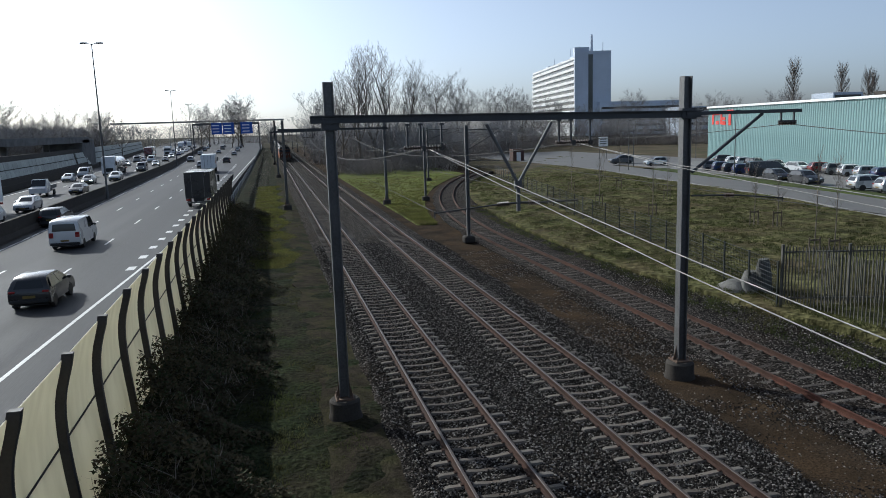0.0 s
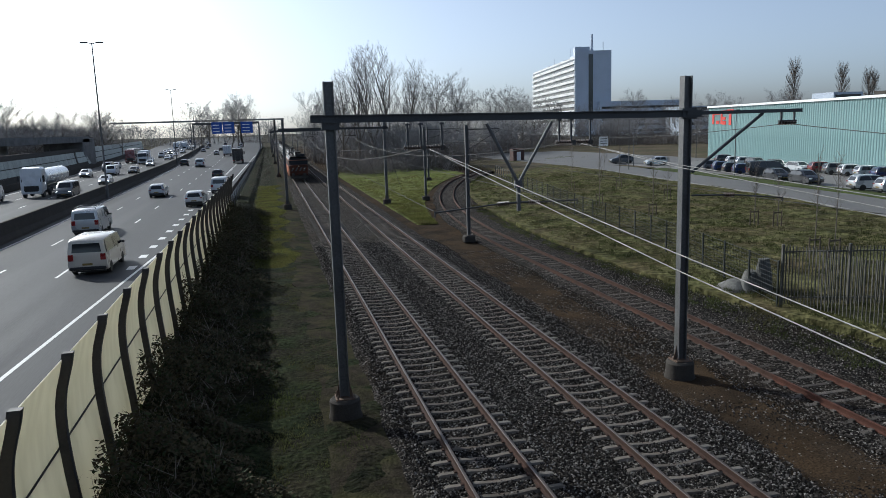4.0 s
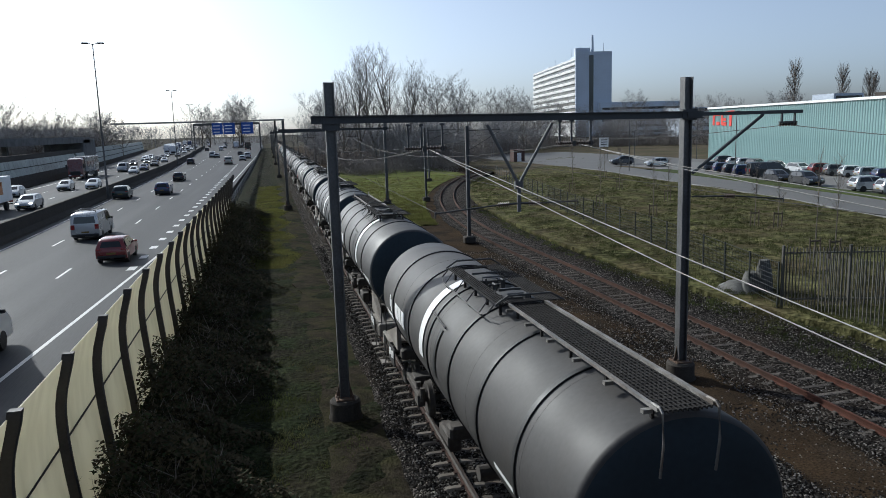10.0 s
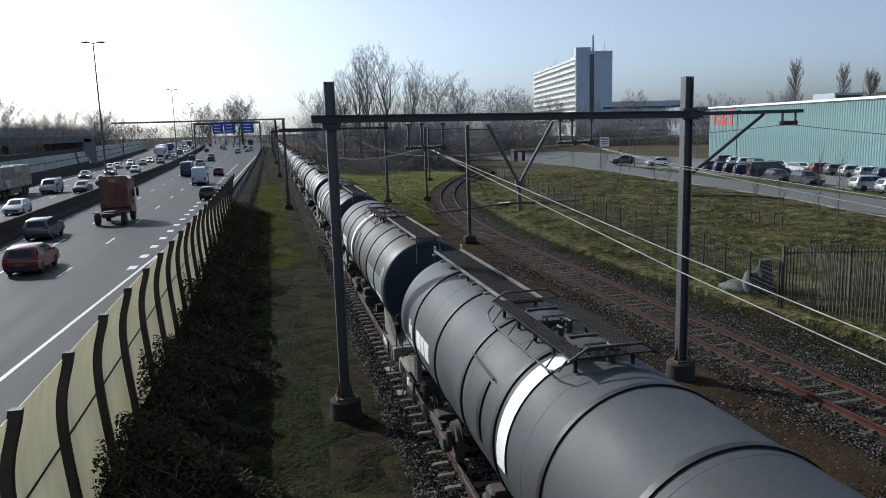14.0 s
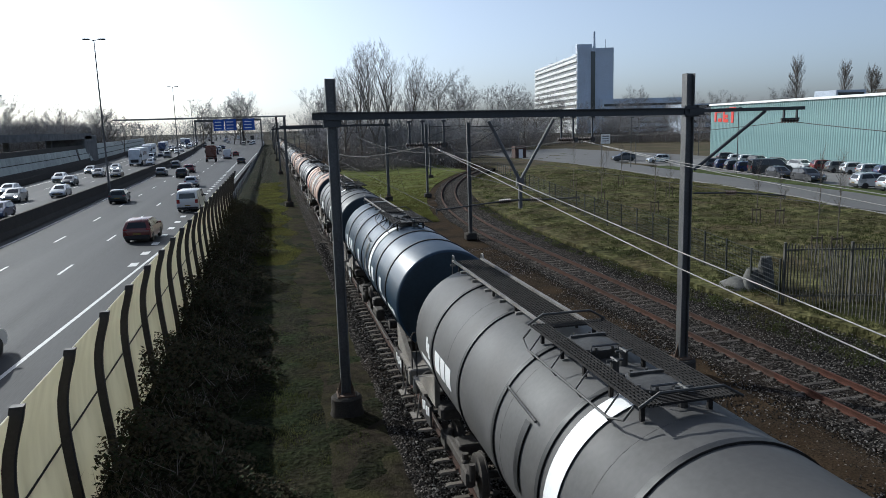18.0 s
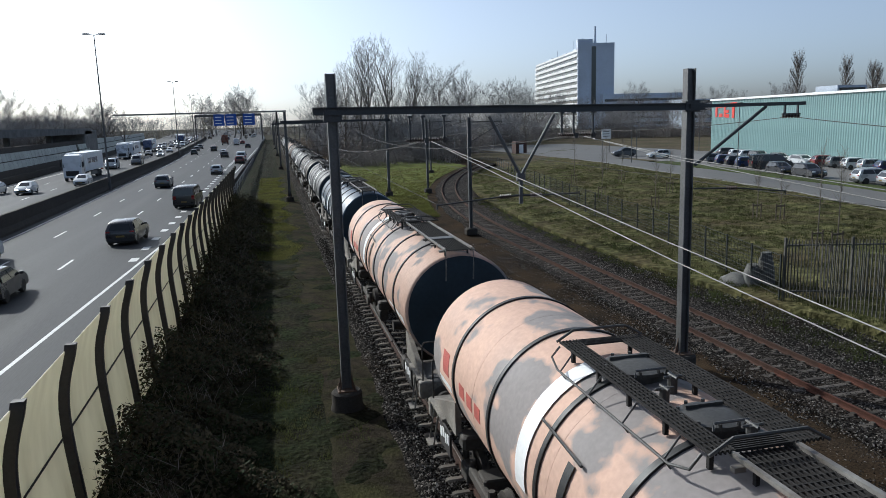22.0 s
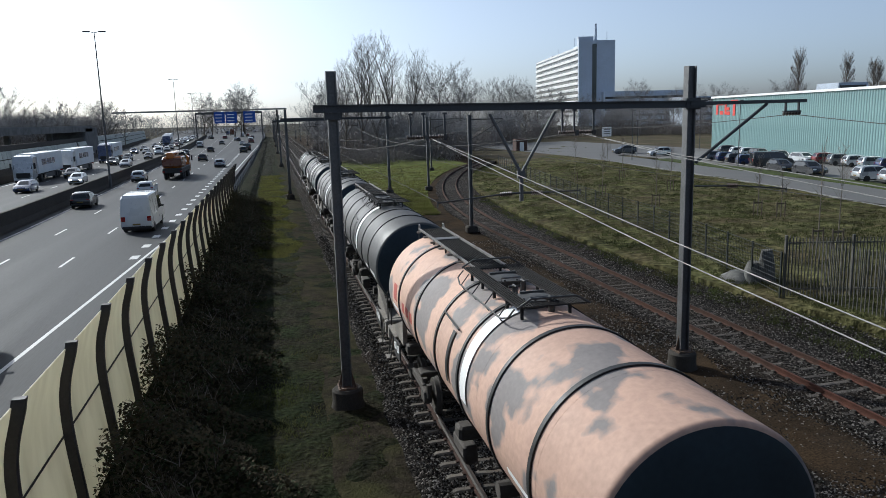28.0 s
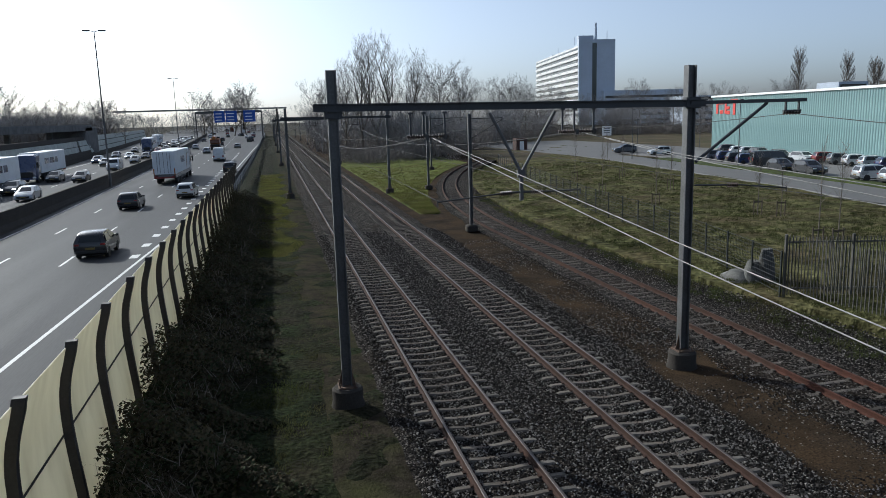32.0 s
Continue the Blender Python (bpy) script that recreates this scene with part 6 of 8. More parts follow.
def tree_spikes(rs, o, h, limbs, subs, twigs, thick=1.0, reach=(0.26, 0.4), low=0.18, rise=(0.35, 0.8), stems=1):
    """Tapering limbs (first list) and finer branches and twigs (second list) of one bare tree, three corners a piece."""
    big, fine_ = [], []

    def spikes(out, a, b, w):
        t = rs.uniform(0, 6.28, len(a))
        d = np.stack([np.cos(t) * w, np.sin(t) * w, 0 * t], 1)
        out.append(np.stack([a - d, a + d, b], 1).reshape(-1, 3))

    for _ in range(stems):
        foot_ = o + np.array([rs.normal(0, 0.05) * h, rs.normal(0, 0.05) * h, 0]) * (stems > 1)
        lean = 0.04 if stems == 1 else 0.1
        top = foot_ + np.array([rs.normal(0, lean) * h, rs.normal(0, lean) * h, h * rs.uniform(0.85, 0.97)])
        for _k in range(2):
            spikes(big, foot_[None], top[None], np.array([0.011 * h]))
        r = h * rs.uniform(*reach)
        k = rs.uniform(low, 0.75, limbs)
        a = foot_ + (top - foot_) * k[:, None]
        t = rs.uniform(0, 6.28, limbs)
        out = r * rs.uniform(0.5, 1.0, limbs)
        b = a + np.stack([np.cos(t) * out, np.sin(t) * out, h * (0.98 - k) * rs.uniform(*rise, limbs)], 1)
        spikes(big, a, b, np.full(limbs, 0.0055 * h))
        i = np.repeat(np.arange(limbs), subs)
        f = rs.uniform(0.25, 1.0, len(i))[:, None]
        c = a[i] + (b[i] - a[i]) * f
        e = c + (b - a)[i] * rs.uniform(0.2, 0.5, len(i))[:, None] + rs.normal(0, 0.085 * h, (len(i), 3)) + np.array([0, 0, 0.02 * h])
        spikes(fine_, c, e, np.full(len(i), 0.0032 * h * thick))
        j = np.repeat(np.arange(len(i)), twigs)
        f = rs.uniform(0.2, 1.0, len(j))[:, None]
        p = c[j] + (e[j] - c[j]) * f
        q = p + (e - c)[j] * 0.15 + rs.normal(0, 0.042 * h, (len(j), 3)) + np.array([0, 0, 0.01 * h])
        spikes(fine_, p, q, np.full(len(j), 0.0016 * h * thick))
    return big, fine_


def bare_tree(label, h, seed, group, fork=0.3, limbs=8, lift=0.6, crown=0.4, upright=0.25, dense=(7, 6, 5), wide=0.014):
    """A leafless tree grown limb by limb: trunk, limbs, branches, twigs and fine twigs. lift: how steeply limbs rise; crown: their reach in tree heights."""
    rs = random.Random(seed)
    t = holder("bare_tree", label, "tree", group)
    wood, fine_ = Geo(), Geo()
    kids = (limbs, *dense)
    share_ = (0, 0.55, 0.5, 0.45)

    def sprout(p, d, length, r, level):
        n = (5, 4, 3, 2, 1)[level]
        pts = [p]
        for i in range(n):
            d = (d + Vector((rs.gauss(0, 0.13), rs.gauss(0, 0.13), rs.gauss(0, 0.1) + upright * (level > 0)))).normalized()
            p = p + d * (length / n)
            pts.append(p)
        rr = [r * (1 - 0.75 * i / n) for i in range(n + 1)]
        for i in range(n):
            if level < 2:
                wood.rod(pts[i], pts[i + 1], rr[i], rr[i + 1], 5, False)
            elif level == 2:
                wood.rod(pts[i], pts[i + 1], rr[i], rr[i + 1], 3, False)
            else:
                a = rs.uniform(0, 6.28)
                wd = Vector((math.cos(a), math.sin(a), 0)) * max(rr[i], wide)
                fine_.add([pts[i] - wd, pts[i] + wd, pts[i + 1]], [(0, 1, 2)])
        if level == 4:
            return
        lo = fork if level == 0 else 0.25
        for k in range(kids[level]):
            f = lo + (1 - lo) * (k + rs.uniform(0.2, 0.9)) / kids[level]
            i = min(n - 1, int(f * n))
            q = pts[i].lerp(pts[i + 1], f * n - i)
            a = rs.uniform(0, 6.28) if level else 2.4 * k + rs.uniform(-0.4, 0.4)
            side_ = Vector((math.cos(a), math.sin(a), 0))
            if level == 0:
                dd = (side_ * (1 - lift) + Vector((0, 0, lift))).normalized()
                ln_ = h * crown * rs.uniform(0.8, 1.15) * (1.15 - 0.5 * f)
            else:
                dd = (d * 0.75 + side_ * 0.75 + Vector((0, 0, rs.uniform(-0.25, 0.35)))).normalized()
                ln_ = length * share_[level] * rs.uniform(0.7, 1.2) * (1.2 - 0.5 * f)
            sprout(q, dd, ln_, max(0.008, rr[i] * 0.55), level + 1)

    sprout(Vector((0, 0, 0)), Vector((0, 0, 1)), h * 0.78, 0.014 * h, 0)
    wood.done("trunk", M_BARK, t)
    fine_.done("crown", M_HAZETWIG, t, "leafless twigs")
    return t


TALL = bare_tree("tall bare poplar with upright limbs and fine twigs", 22, 5, "tall trees by the railway", 0.16, 12, 0.72, 0.44, 0.2, (8, 7, 5), 0.017)
TALL_SLIM = bare_tree("tall slim bare tree with upright limbs", 22, 15, "tall trees by the railway", 0.2, 11, 0.76, 0.38, 0.22, (8, 7, 5), 0.017)
ROUND = bare_tree("round bare tree with a dense crown of twigs", 14, 6, "bare trees on the horizon", 0.16, 15, 0.45, 0.5, 0.1, (9, 8, 5), 0.022)
WIDE = bare_tree("spreading bare tree with grey twigs", 13, 7, "bare trees on the horizon", 0.2, 13, 0.5, 0.5, 0.12, (8, 7, 6), 0.018)
random.seed(5)


def poplar(label, h, group):
    t = holder("poplar", label, "tree", group)
    g, tw = Geo(), Geo()
    g.rod((0, 0, 0), (0, 0, h * 0.9), 0.3, 0.05, 7)
    for i in range(90):
        z = h * random.uniform(0.12, 0.85)
        a = random.uniform(0, 6.28)
        rr = 2.3 * math.sin(math.pi * min(1, 0.15 + 0.85 * z / h)) ** 0.7 + 0.2
        p = Vector((0, 0, z))
        q = Vector((rr * math.cos(a), rr * math.sin(a), z + h * 0.17))
        g.rod(p, q, 0.06, 0.015, 4, False)
        for j in range(34):
            s_ = p.lerp(q, random.uniform(0.15, 1))
            e = s_ + Vector((random.uniform(-0.55, 0.55), random.uniform(-0.55, 0.55), random.uniform(0.6, 2.0)))
            w = Vector((random.uniform(-1, 1), random.uniform(-1, 1), 0)).normalized() * 0.02
            tw.add([s_ - w, s_ + w, e], [(0, 1, 2)])
    g.done("trunk", M_BARK, t)
    tw.done("crown", M_TWIG, t, "upright leafless twigs")
    return t


COLUMN = poplar("slim bare Lombardy poplar", 22, "slim poplars behind the hall")


def set_tree(proto, used, x, y, s=1.0, rz=None, sxy=None):
    m = pose(x, y, -0.3, 0, 0, random.uniform(0, 360) if rz is None else rz)
    if proto in used:
        t = copy_thing(proto, m)
    else:
        used.add(proto)
        proto.matrix_basis = m
        t = proto
    t.scale = (sxy or s, sxy or s, s)
    return t


used = set()
for k, (x, y, s) in enumerate(((15.2, 152, 0.86), (18.2, 150, 1.0), (21.5, 149, 1.06), (24.2, 153, 1.08), (27.0, 152, 0.9))):
    set_tree(TALL_SLIM if k % 2 else TALL, used, x, y, s)
for x, y, s in ((240, 302, 1.55), (267, 303, 1.45), (283, 304, 1.35), (291, 310, 1.3)):
    set_tree(COLUMN, used, x, y, s)
for x, y, s in ((-15.5, 420, 1.95), (-19, 424, 1.75), (-12.5, 426, 1.7)):
    set_tree(ROUND, used, x, y, s)
for x, y, s in ((-36, 440, 1.75), (-33, 452, 1.6), (-62, 202, 1.3), (-66, 206, 1.25), (-57, 206, 1.0), (-57, 230, 1.15), (-54, 262, 1.15), (-51, 258, 1.1), (-56, 268, 1.15), (-60, 240, 0.95), (-50, 282, 1.0)):
    set_tree(WIDE if int(x) % 3 else ROUND, used, x, y, s)
for x, y, s in ((12, 195, 1.25), (15.5, 203, 1.3), (18.5, 206, 1.2), (42, 200, 1.4), (47, 204, 1.5), (52, 201, 1.45), (56, 206, 1.25), (66, 214, 1.25), (70, 216, 1.35), (74, 219, 1.3), (80, 226, 1.2), (86, 232, 1.2), (93, 238, 1.1),
                (100, 245, 1.15), (110, 250, 1.0), (120, 240, 1.0), (129, 242, 1.25), (140, 240, 1.1), (152, 250, 1.2), (160, 245, 1.2), (172, 250, 1.1), (185, 240, 1.2), (198, 250, 1.2), (160, 200, 0.8), (140, 180, 0.7)):
    set_tree(ROUND if int(x * 7) % 2 else WIDE, used, x, y, s)


def thicket(name, label, n, place, hh, seed, m=M_TWIG, per=60, wid=1.0):
    """A mass of leafless shrubs, too many to count."""
    rs = np.random.RandomState(seed)
    V, F = [], []
    for _ in range(n):
        x, y, z0 = place(rs)
        h = hh * rs.uniform(0.55, 1.15)
        k = per
        base = rs.normal(0, wid * h * 0.17, (k, 2))
        tip = base + rs.normal(0, wid * h * 0.16, (k, 2))
        zt = h * rs.uniform(0.15, 1.0, k) * np.exp(-0.25 * ((tip / (wid * h * 0.4)) ** 2).sum(1))
        w = rs.uniform(0.02, 0.06, k) * min(1.0, h / 6)
        a = rs.uniform(0, 6.28, k)
        zb = np.maximum(0, zt - h * rs.uniform(0.05, 0.4, k))
        for i in range(k):
            j = len(V)
            dx, dy = w[i] * math.cos(a[i]), w[i] * math.sin(a[i])
            V += [(x + base[i, 0] - dx, y + base[i, 1] - dy, z0 + zb[i]), (x + base[i, 0] + dx, y + base[i, 1] + dy, z0 + zb[i]), (x + tip[i, 0], y + tip[i, 1], z0 + zt[i])]
            F.append((j, j + 1, j + 2))
    me = bpy.data.meshes.new(name)
    me.from_pydata(V, [], F)
    me.materials.append(m)
    ob = new(name, me)
    return tagged(ob, label, "shrubs", kind="stuff")


def woods(name, label, n, place, lo, hi, seed, limbs=15, subs=7, twigs=8, thick=1.0):
    """Many bare trees standing close, too many to count."""
    rs = np.random.RandomState(seed)
    V = []
    for _ in range(n):
        big, fine_ = tree_spikes(rs, np.array(place(rs)), rs.uniform(lo, hi), limbs, subs, twigs, thick, rise=(0.2, 0.6))
        V += big + fine_
    P = np.concatenate(V)
    me = bpy.data.meshes.new(name)
    me.from_pydata(P.tolist(), [], np.arange(len(P)).reshape(-1, 3).tolist())
    me.materials.append(M_HAZETWIG)
    return tagged(new(name, me), label, "woods", kind="stuff")


front = lerp_table([(-10, 300), (6, 215), (12, 176), (16, 156), (20, 142), (26, 132), (32, 136), (40, 152), (55, 174), (75, 206), (95, 232), (112, 214), (135, 196), (160, 190), (330, 220)])


def behind_siding(r, depth, x0=11, x1=150):
    x = r.uniform(x0, x1)
    return (x, front(x) + 3 + depth * r.uniform(0, 1) ** 1.3, -0.4)


def beyond_motorway(r, near=56, depth=26, y0=185, y1=345):
    y = r.uniform(y0, y1)
    return (-near - max(0, y - 250) * 0.12 - depth * r.uniform(0, 1), y, 0.6)


woods("woods_behind_siding", "brown-grey leafless woods behind the siding", 190, lambda r: behind_siding(r, 60), 7.5, 12, 1)
woods("woods_by_railway_bend", "dense leafless woods where the railway bends away", 60, lambda r: behind_siding(r, 45, 11, 42), 8, 12.5, 7)
woods("woods_far_right", "leafless woods on the horizon", 100, lambda r: (r.uniform(95, 330), r.uniform(240, 320), -0.4), 11, 17, 2)
woods("woods_left", "dark leafless woods beyond the motorway", 170, beyond_motorway, 9, 13.5, 3)
woods("woods_far_left", "line of leafless trees on the horizon", 110, lambda r: (r.uniform(-260, 10), r.uniform(570, 680), -0.4), 15, 23, 4, subs=5, twigs=5, thick=1.4)
thicket("scrub_behind_siding", "brown scrub at the foot of the woods", 620, lambda r: behind_siding(r, 30, 11, 150), 6.0, 41, M_SCRUB, per=80, wid=1.5)
thicket("scrub_far_right", "brown scrub behind the car park", 260, lambda r: (r.uniform(85, 300), r.uniform(210, 270), -0.4), 7.0, 42, M_SCRUB, per=60, wid=1.6)
thicket("scrub_left", "dark scrub beyond the motorway", 520, lambda r: beyond_motorway(r, 53, 30, 120, 345), 8.0, 43, M_SCRUB, per=80, wid=1.5)
thicket("scrub_far_left", "dark scrub on the horizon", 420, lambda r: (r.uniform(-260, 45), r.uniform(590, 660), -0.4), 14.0, 44, M_SCRUB, per=60, wid=1.8)
thicket("brush_by_railway", "tangle of bare brush at the railway's bend", 260, lambda r: (12.5 + abs(r.normal(0, 9)), r.uniform(128, 158), -0.4), 3.6, 5, M_SCRUB, per=70, wid=1.6)
thicket("hedge_left_rail", "bare brush along the railway's left side", 120, lambda r: (r.uniform(-2.5, 0.3), r.uniform(95, 330), -0.3), 1.6, 6, per=40, wid=1.5)


def leaves(name, label, n, place, size, seed, m, flat=0.4):
    """Small loose leaves or blades in a heap, each a bent quad."""
    rs = np.random.RandomState(seed)
    P = place(rs, n)
    a = rs.uniform(0, 6.28, n)
    t = rs.uniform(-1, 1, n) * flat
    s = size * rs.uniform(0.5, 1.3, n)
    ux = np.stack([np.cos(a), np.sin(a), t], 1) * s[:, None]
    vx = np.stack([-np.sin(a), np.cos(a), rs.uniform(-1, 1, n) * flat], 1) * s[:, None] * 0.5
    V = np.concatenate([P - ux, P + vx, P + ux, P - vx], 1).reshape(-1, 3)
    F = np.arange(4 * n).reshape(-1, 4)
    me = bpy.data.meshes.new(name)
    me.from_pydata(V.tolist(), [], F.tolist())
    me.materials.append(m)
    return tagged(new(name, me), label, "undergrowth", kind="stuff")


def bramble_place(rs, n):
    y = 9 + 66 * rs.uniform(0, 1, n) ** 1.25
    wide = 3.0 + 0.55 * np.sin(y * 0.55) + 0.45 * np.sin(y * 1.37 + 1) + 0.3 * np.sin(y * 3.1)
    x = -3.75 + wide * np.abs(rs.uniform(0, 1, n)) ** 1.25
    k = np.clip((x + 3.75) / wide, 0, 1)
    lump = 0.75 + 0.35 * np.sin(y * 0.9 + 1.3 * np.sin(y * 0.37)) + 0.25 * np.sin(y * 2.3 + x * 2)
    z = -0.35 + (1.5 * (1 - k) ** 0.7 + 0.25) * np.clip(lump, 0.3, 1.4) * rs.uniform(0.25, 1, n) ** 0.5
    return np.stack([x, y, z], 1)


leaves("brambles", "dark tangle of brambles against the noise barrier", 60000, bramble_place, 0.055, 11, M_BRAMBLE, 0.9)
leaves("ivy", "dark evergreen ivy among the brambles", 22000, bramble_place, 0.06, 12, M_IVY, 0.8)
thicket("bramble_stems", "thin arching bramble stems", 260, lambda r: (-3.6 + 2.2 * r.uniform(0, 1) ** 1.3, r.uniform(10, 74), -0.3), 1.5, 13, M_TWIG, per=22, wid=1.2)


def blades(name, label, n, place, h, seed, m):
    rs = np.random.RandomState(seed)
    P = place(rs, n)
    a = rs.uniform(0, 6.28, n)
    w = 0.008 + 0.010 * rs.uniform(0, 1, n)
    hh = h * rs.uniform(0.4, 1.2, n)
    lean = rs.normal(0, 0.4, (n, 2)) * hh[:, None]
    dx = np.stack([np.cos(a) * w, np.sin(a) * w, 0 * a], 1)
    T = P + np.concatenate([lean, hh[:, None]], 1)
    V = np.concatenate([P - dx, P + dx, T], 1).reshape(-1, 3)
    F = np.arange(3 * n).reshape(-1, 3)
    me = bpy.data.meshes.new(name)
    me.from_pydata(V.tolist(), [], F.tolist())
    me.materials.append(m)
    return tagged(new(name, me), label, "grass", kind="stuff")


def tuft(rs, n, x0, x1, y0, y1, z, power=1.6):
    """Blades in loose tufts."""
    c = n // 14
    cx = rs.uniform(0, 1, c)
    cy = y0 + (y1 - y0) * rs.uniform(0, 1, c) ** power
    i = rs.randint(0, c, n)
    y = cy[i] + rs.normal(0, 0.12, n)
    xa = np.array([x0(v) for v in cy])
    xb = np.array([x1(v) for v in cy])
    x = (xa + (xb - xa) * cx)[i] + rs.normal(0, 0.12, n)
    return np.stack([x, y, np.full(n, z)], 1)


blades("verge_grass", "short mossy grass beside the railway", 70000, lambda r, n: tuft(r, n, lambda y: -2.0, lambda y: 1.9, 10, 105, -0.32), 0.09, 21, M_BLADE)
blades("far_verge_grass", "yellow-green grass farther along the railway, sunlight put into its colour", 110000, lambda r, n: tuft(r, n, lambda y: -1.6, lambda y: 1.0 + 0.5 * math.sin(y * 0.7), 43, 112, -0.33, 1.0), 0.17, 25, M_BLADE_LIT)
blades("field_grass", "rough tufted grass in the field", 190000, lambda r, n: tuft(r, n, lambda y: siding_x(y) + margin(y) + 0.3, lambda y: lane_x(y) - 0.3, 16, 105, 0.1), 0.16, 22, M_BLADE)
blades("siding_weeds", "dry weeds along the siding", 16000, lambda r, n: tuft(r, n, lambda y: siding_x(y) + 2.2, lambda y: siding_x(y) + margin(y) + 0.8, 14, 70, -0.2), 0.16, 23, M_BLADE)
blades("island_grass", "green grass between the tracks", 45000, lambda r, n: tuft(r, n, lambda y: 11.6, lambda y: max(12.2, siding_x(y) - 2.5), 58, 120, -0.22, 1.2), 0.17, 24, M_BLADE_LIT)


def loose_stones(name, label, n, place, size, seed, m):
    rs = np.random.RandomState(seed)
    P = place(rs, n)
    n = len(P)
    base = np.array([(1, 0, 0), (0, 1, 0), (-1, 0, 0), (0, -1, 0), (0, 0, 0.8), (0, 0, -0.8)], float)
    D = base[None] * rs.uniform(0.55, 1.25, (n, 6, 1)) * (size * rs.uniform(0.6, 1.3, n))[:, None, None]
    a = rs.uniform(0, 6.28, n)
    ca, sa = np.cos(a)[:, None], np.sin(a)[:, None]
    X = D[:, :, 0] * ca - D[:, :, 1] * sa
    Y = D[:, :, 0] * sa + D[:, :, 1] * ca
    t = rs.uniform(-0.6, 0.6, n)[:, None]
    Z = D[:, :, 2] + t * X
    V = (np.stack([X, Y, Z], 2) + P[:, None]).reshape(-1, 3)
    tri = np.array([(0, 1, 4), (1, 2, 4), (2, 3, 4), (3, 0, 4), (1, 0, 5), (2, 1, 5), (3, 2, 5), (0, 3, 5)])
    F = (tri[None] + 6 * np.arange(n)[:, None, None]).reshape(-1, 3)
    me = bpy.data.meshes.new(name)
    me.from_pydata(V.tolist(), [], F.tolist())
    me.materials.append(m)
    return tagged(new(name, me), label, "ballast stones", kind="stuff")


M_STONE = bpy.data.materials.new("ballast_stone")
M_STONE.use_nodes = True
_n, _l = M_STONE.node_tree.nodes, M_STONE.node_tree.links
_g, _r = _n.new("ShaderNodeNewGeometry"), _n.new("ShaderNodeValToRGB")
_r.color_ramp.elements[0].color, _r.color_ramp.elements[1].color = (0.008, 0.0073, 0.0067, 1), (0.27, 0.25, 0.23, 1)
_r.color_ramp.elements.new(0.65).color = (0.036, 0.032, 0.029, 1)
_l.new(_g.outputs["Random Per Island"], _r.inputs["Fac"])
_l.new(_r.outputs["Color"], _n["Principled BSDF"].inputs["Base Color"])
_n["Principled BSDF"].inputs["Roughness"].default_value = 0.95
_n["Principled BSDF"].inputs["Specular IOR Level"].default_value = 0.06


def ballast_place(r, n):
    """Stones between and beside the sleepers, few on top of them."""
    x, y = r.uniform(2.3, 11.2, n), 10 + 40 * r.uniform(0, 1, n) ** 1.4
    keep = np.ones(n, bool)
    for xc, y0 in ((XA, 9.0), (XB, 9.2)):
        on = (np.abs(x - xc) < 1.28) & (np.abs((y - y0 + 0.3) % 0.6 - 0.3) < 0.085)
        keep &= ~on | (r.uniform(0, 1, n) < 0.12 + 0.5 * (np.abs(x - xc) < 0.25) + 0.6 * (np.abs(x - xc) > 1.16))
    x, y = x[keep], y[keep]
    z = -0.195 - 0.3 * np.clip((2.9 - x) / 0.6, 0, 1) - 0.1 * np.clip((x - 10.4) / 0.7, 0, 1)
    return np.stack([x, y, z], 1)


loose_stones("ballast_stones", "loose dark ballast stones between the sleepers", 105000, ballast_place, 0.034, 31, M_STONE)
loose_stones("siding_stones", "loose stones on the siding", 26000,
             lambda r, n: np.stack([r.uniform(12.9, 19.5, n), 12 + 26 * r.uniform(0, 1, n) ** 1.4, np.full(n, -0.185)], 1), 0.03, 32, M_STONE)


def cess_place(r, n):
    """Stray stones on the brown strip, thick along its edges and thin in patches of bare soil."""
    x, y = r.uniform(10.4, 13.4, n), 10 + 34 * r.uniform(0, 1, n) ** 1.4
    bare = np.sin(y * 0.42 + 1.0) + 0.6 * np.sin(y * 0.9 + x * 1.3) + 0.4 * np.sin(x * 3.1 + y * 2.2)
    edge = np.minimum(np.abs(x - 10.6), np.abs(x - 13.2)) < 0.45
    keep = edge | (r.uniform(0, 1, n) < np.clip(0.42 - 0.4 * bare, 0.05, 0.95))
    return np.stack([x, y, np.full(n, -0.27)], 1)[keep]


loose_stones("cess_stones", "stray ballast stones on the brown strip", 30000, cess_place, 0.032, 33, M_STONE)

# ---------- sleepers ----------
random.seed(3)
lay(track_a, sleeper_geo, [M_SLEEPER, M_RAIL], [pose(XA, 9.0 + 0.6 * i, 0) for i in range(760)], 100)
lay(track_b, sleeper_geo, [M_SLEEPER, M_RAIL], [pose(XB, 9.2 + 0.6 * i, 0) for i in range(760)], 100)
lay(track_c, wood_sleeper_geo, M_WOODSLEEPER, [siding_pose(8.0 + 0.62 * i) for i in range(180)], 90)

# ---------- vehicles ----------
PAINTS = {"black": (0.012, 0.012, 0.014), "white": (0.55, 0.56, 0.57), "silver": (0.42, 0.43, 0.44), "grey": (0.13, 0.135, 0.14), "navy": (0.02, 0.035, 0.1),
          "red": (0.16, 0.014, 0.016), "maroon": (0.12, 0.025, 0.02), "darkgreen": (0.02, 0.035, 0.03), "beige": (0.5, 0.46, 0.4), "leafgreen": (0.06, 0.16, 0.04), "brown": (0.12, 0.038, 0.02), "orange": (0.4, 0.13, 0.02)}
car_paint = {}
for nm, c in PAINTS.items():
    car_paint[nm] = mat(nm + "_car_paint", c, 0.3, grit=0.08, metal=0.35 if nm in ("silver", "grey") else 0.0, var=0.05, scale=1, fine=30, bump=0.0, coat=0.6)
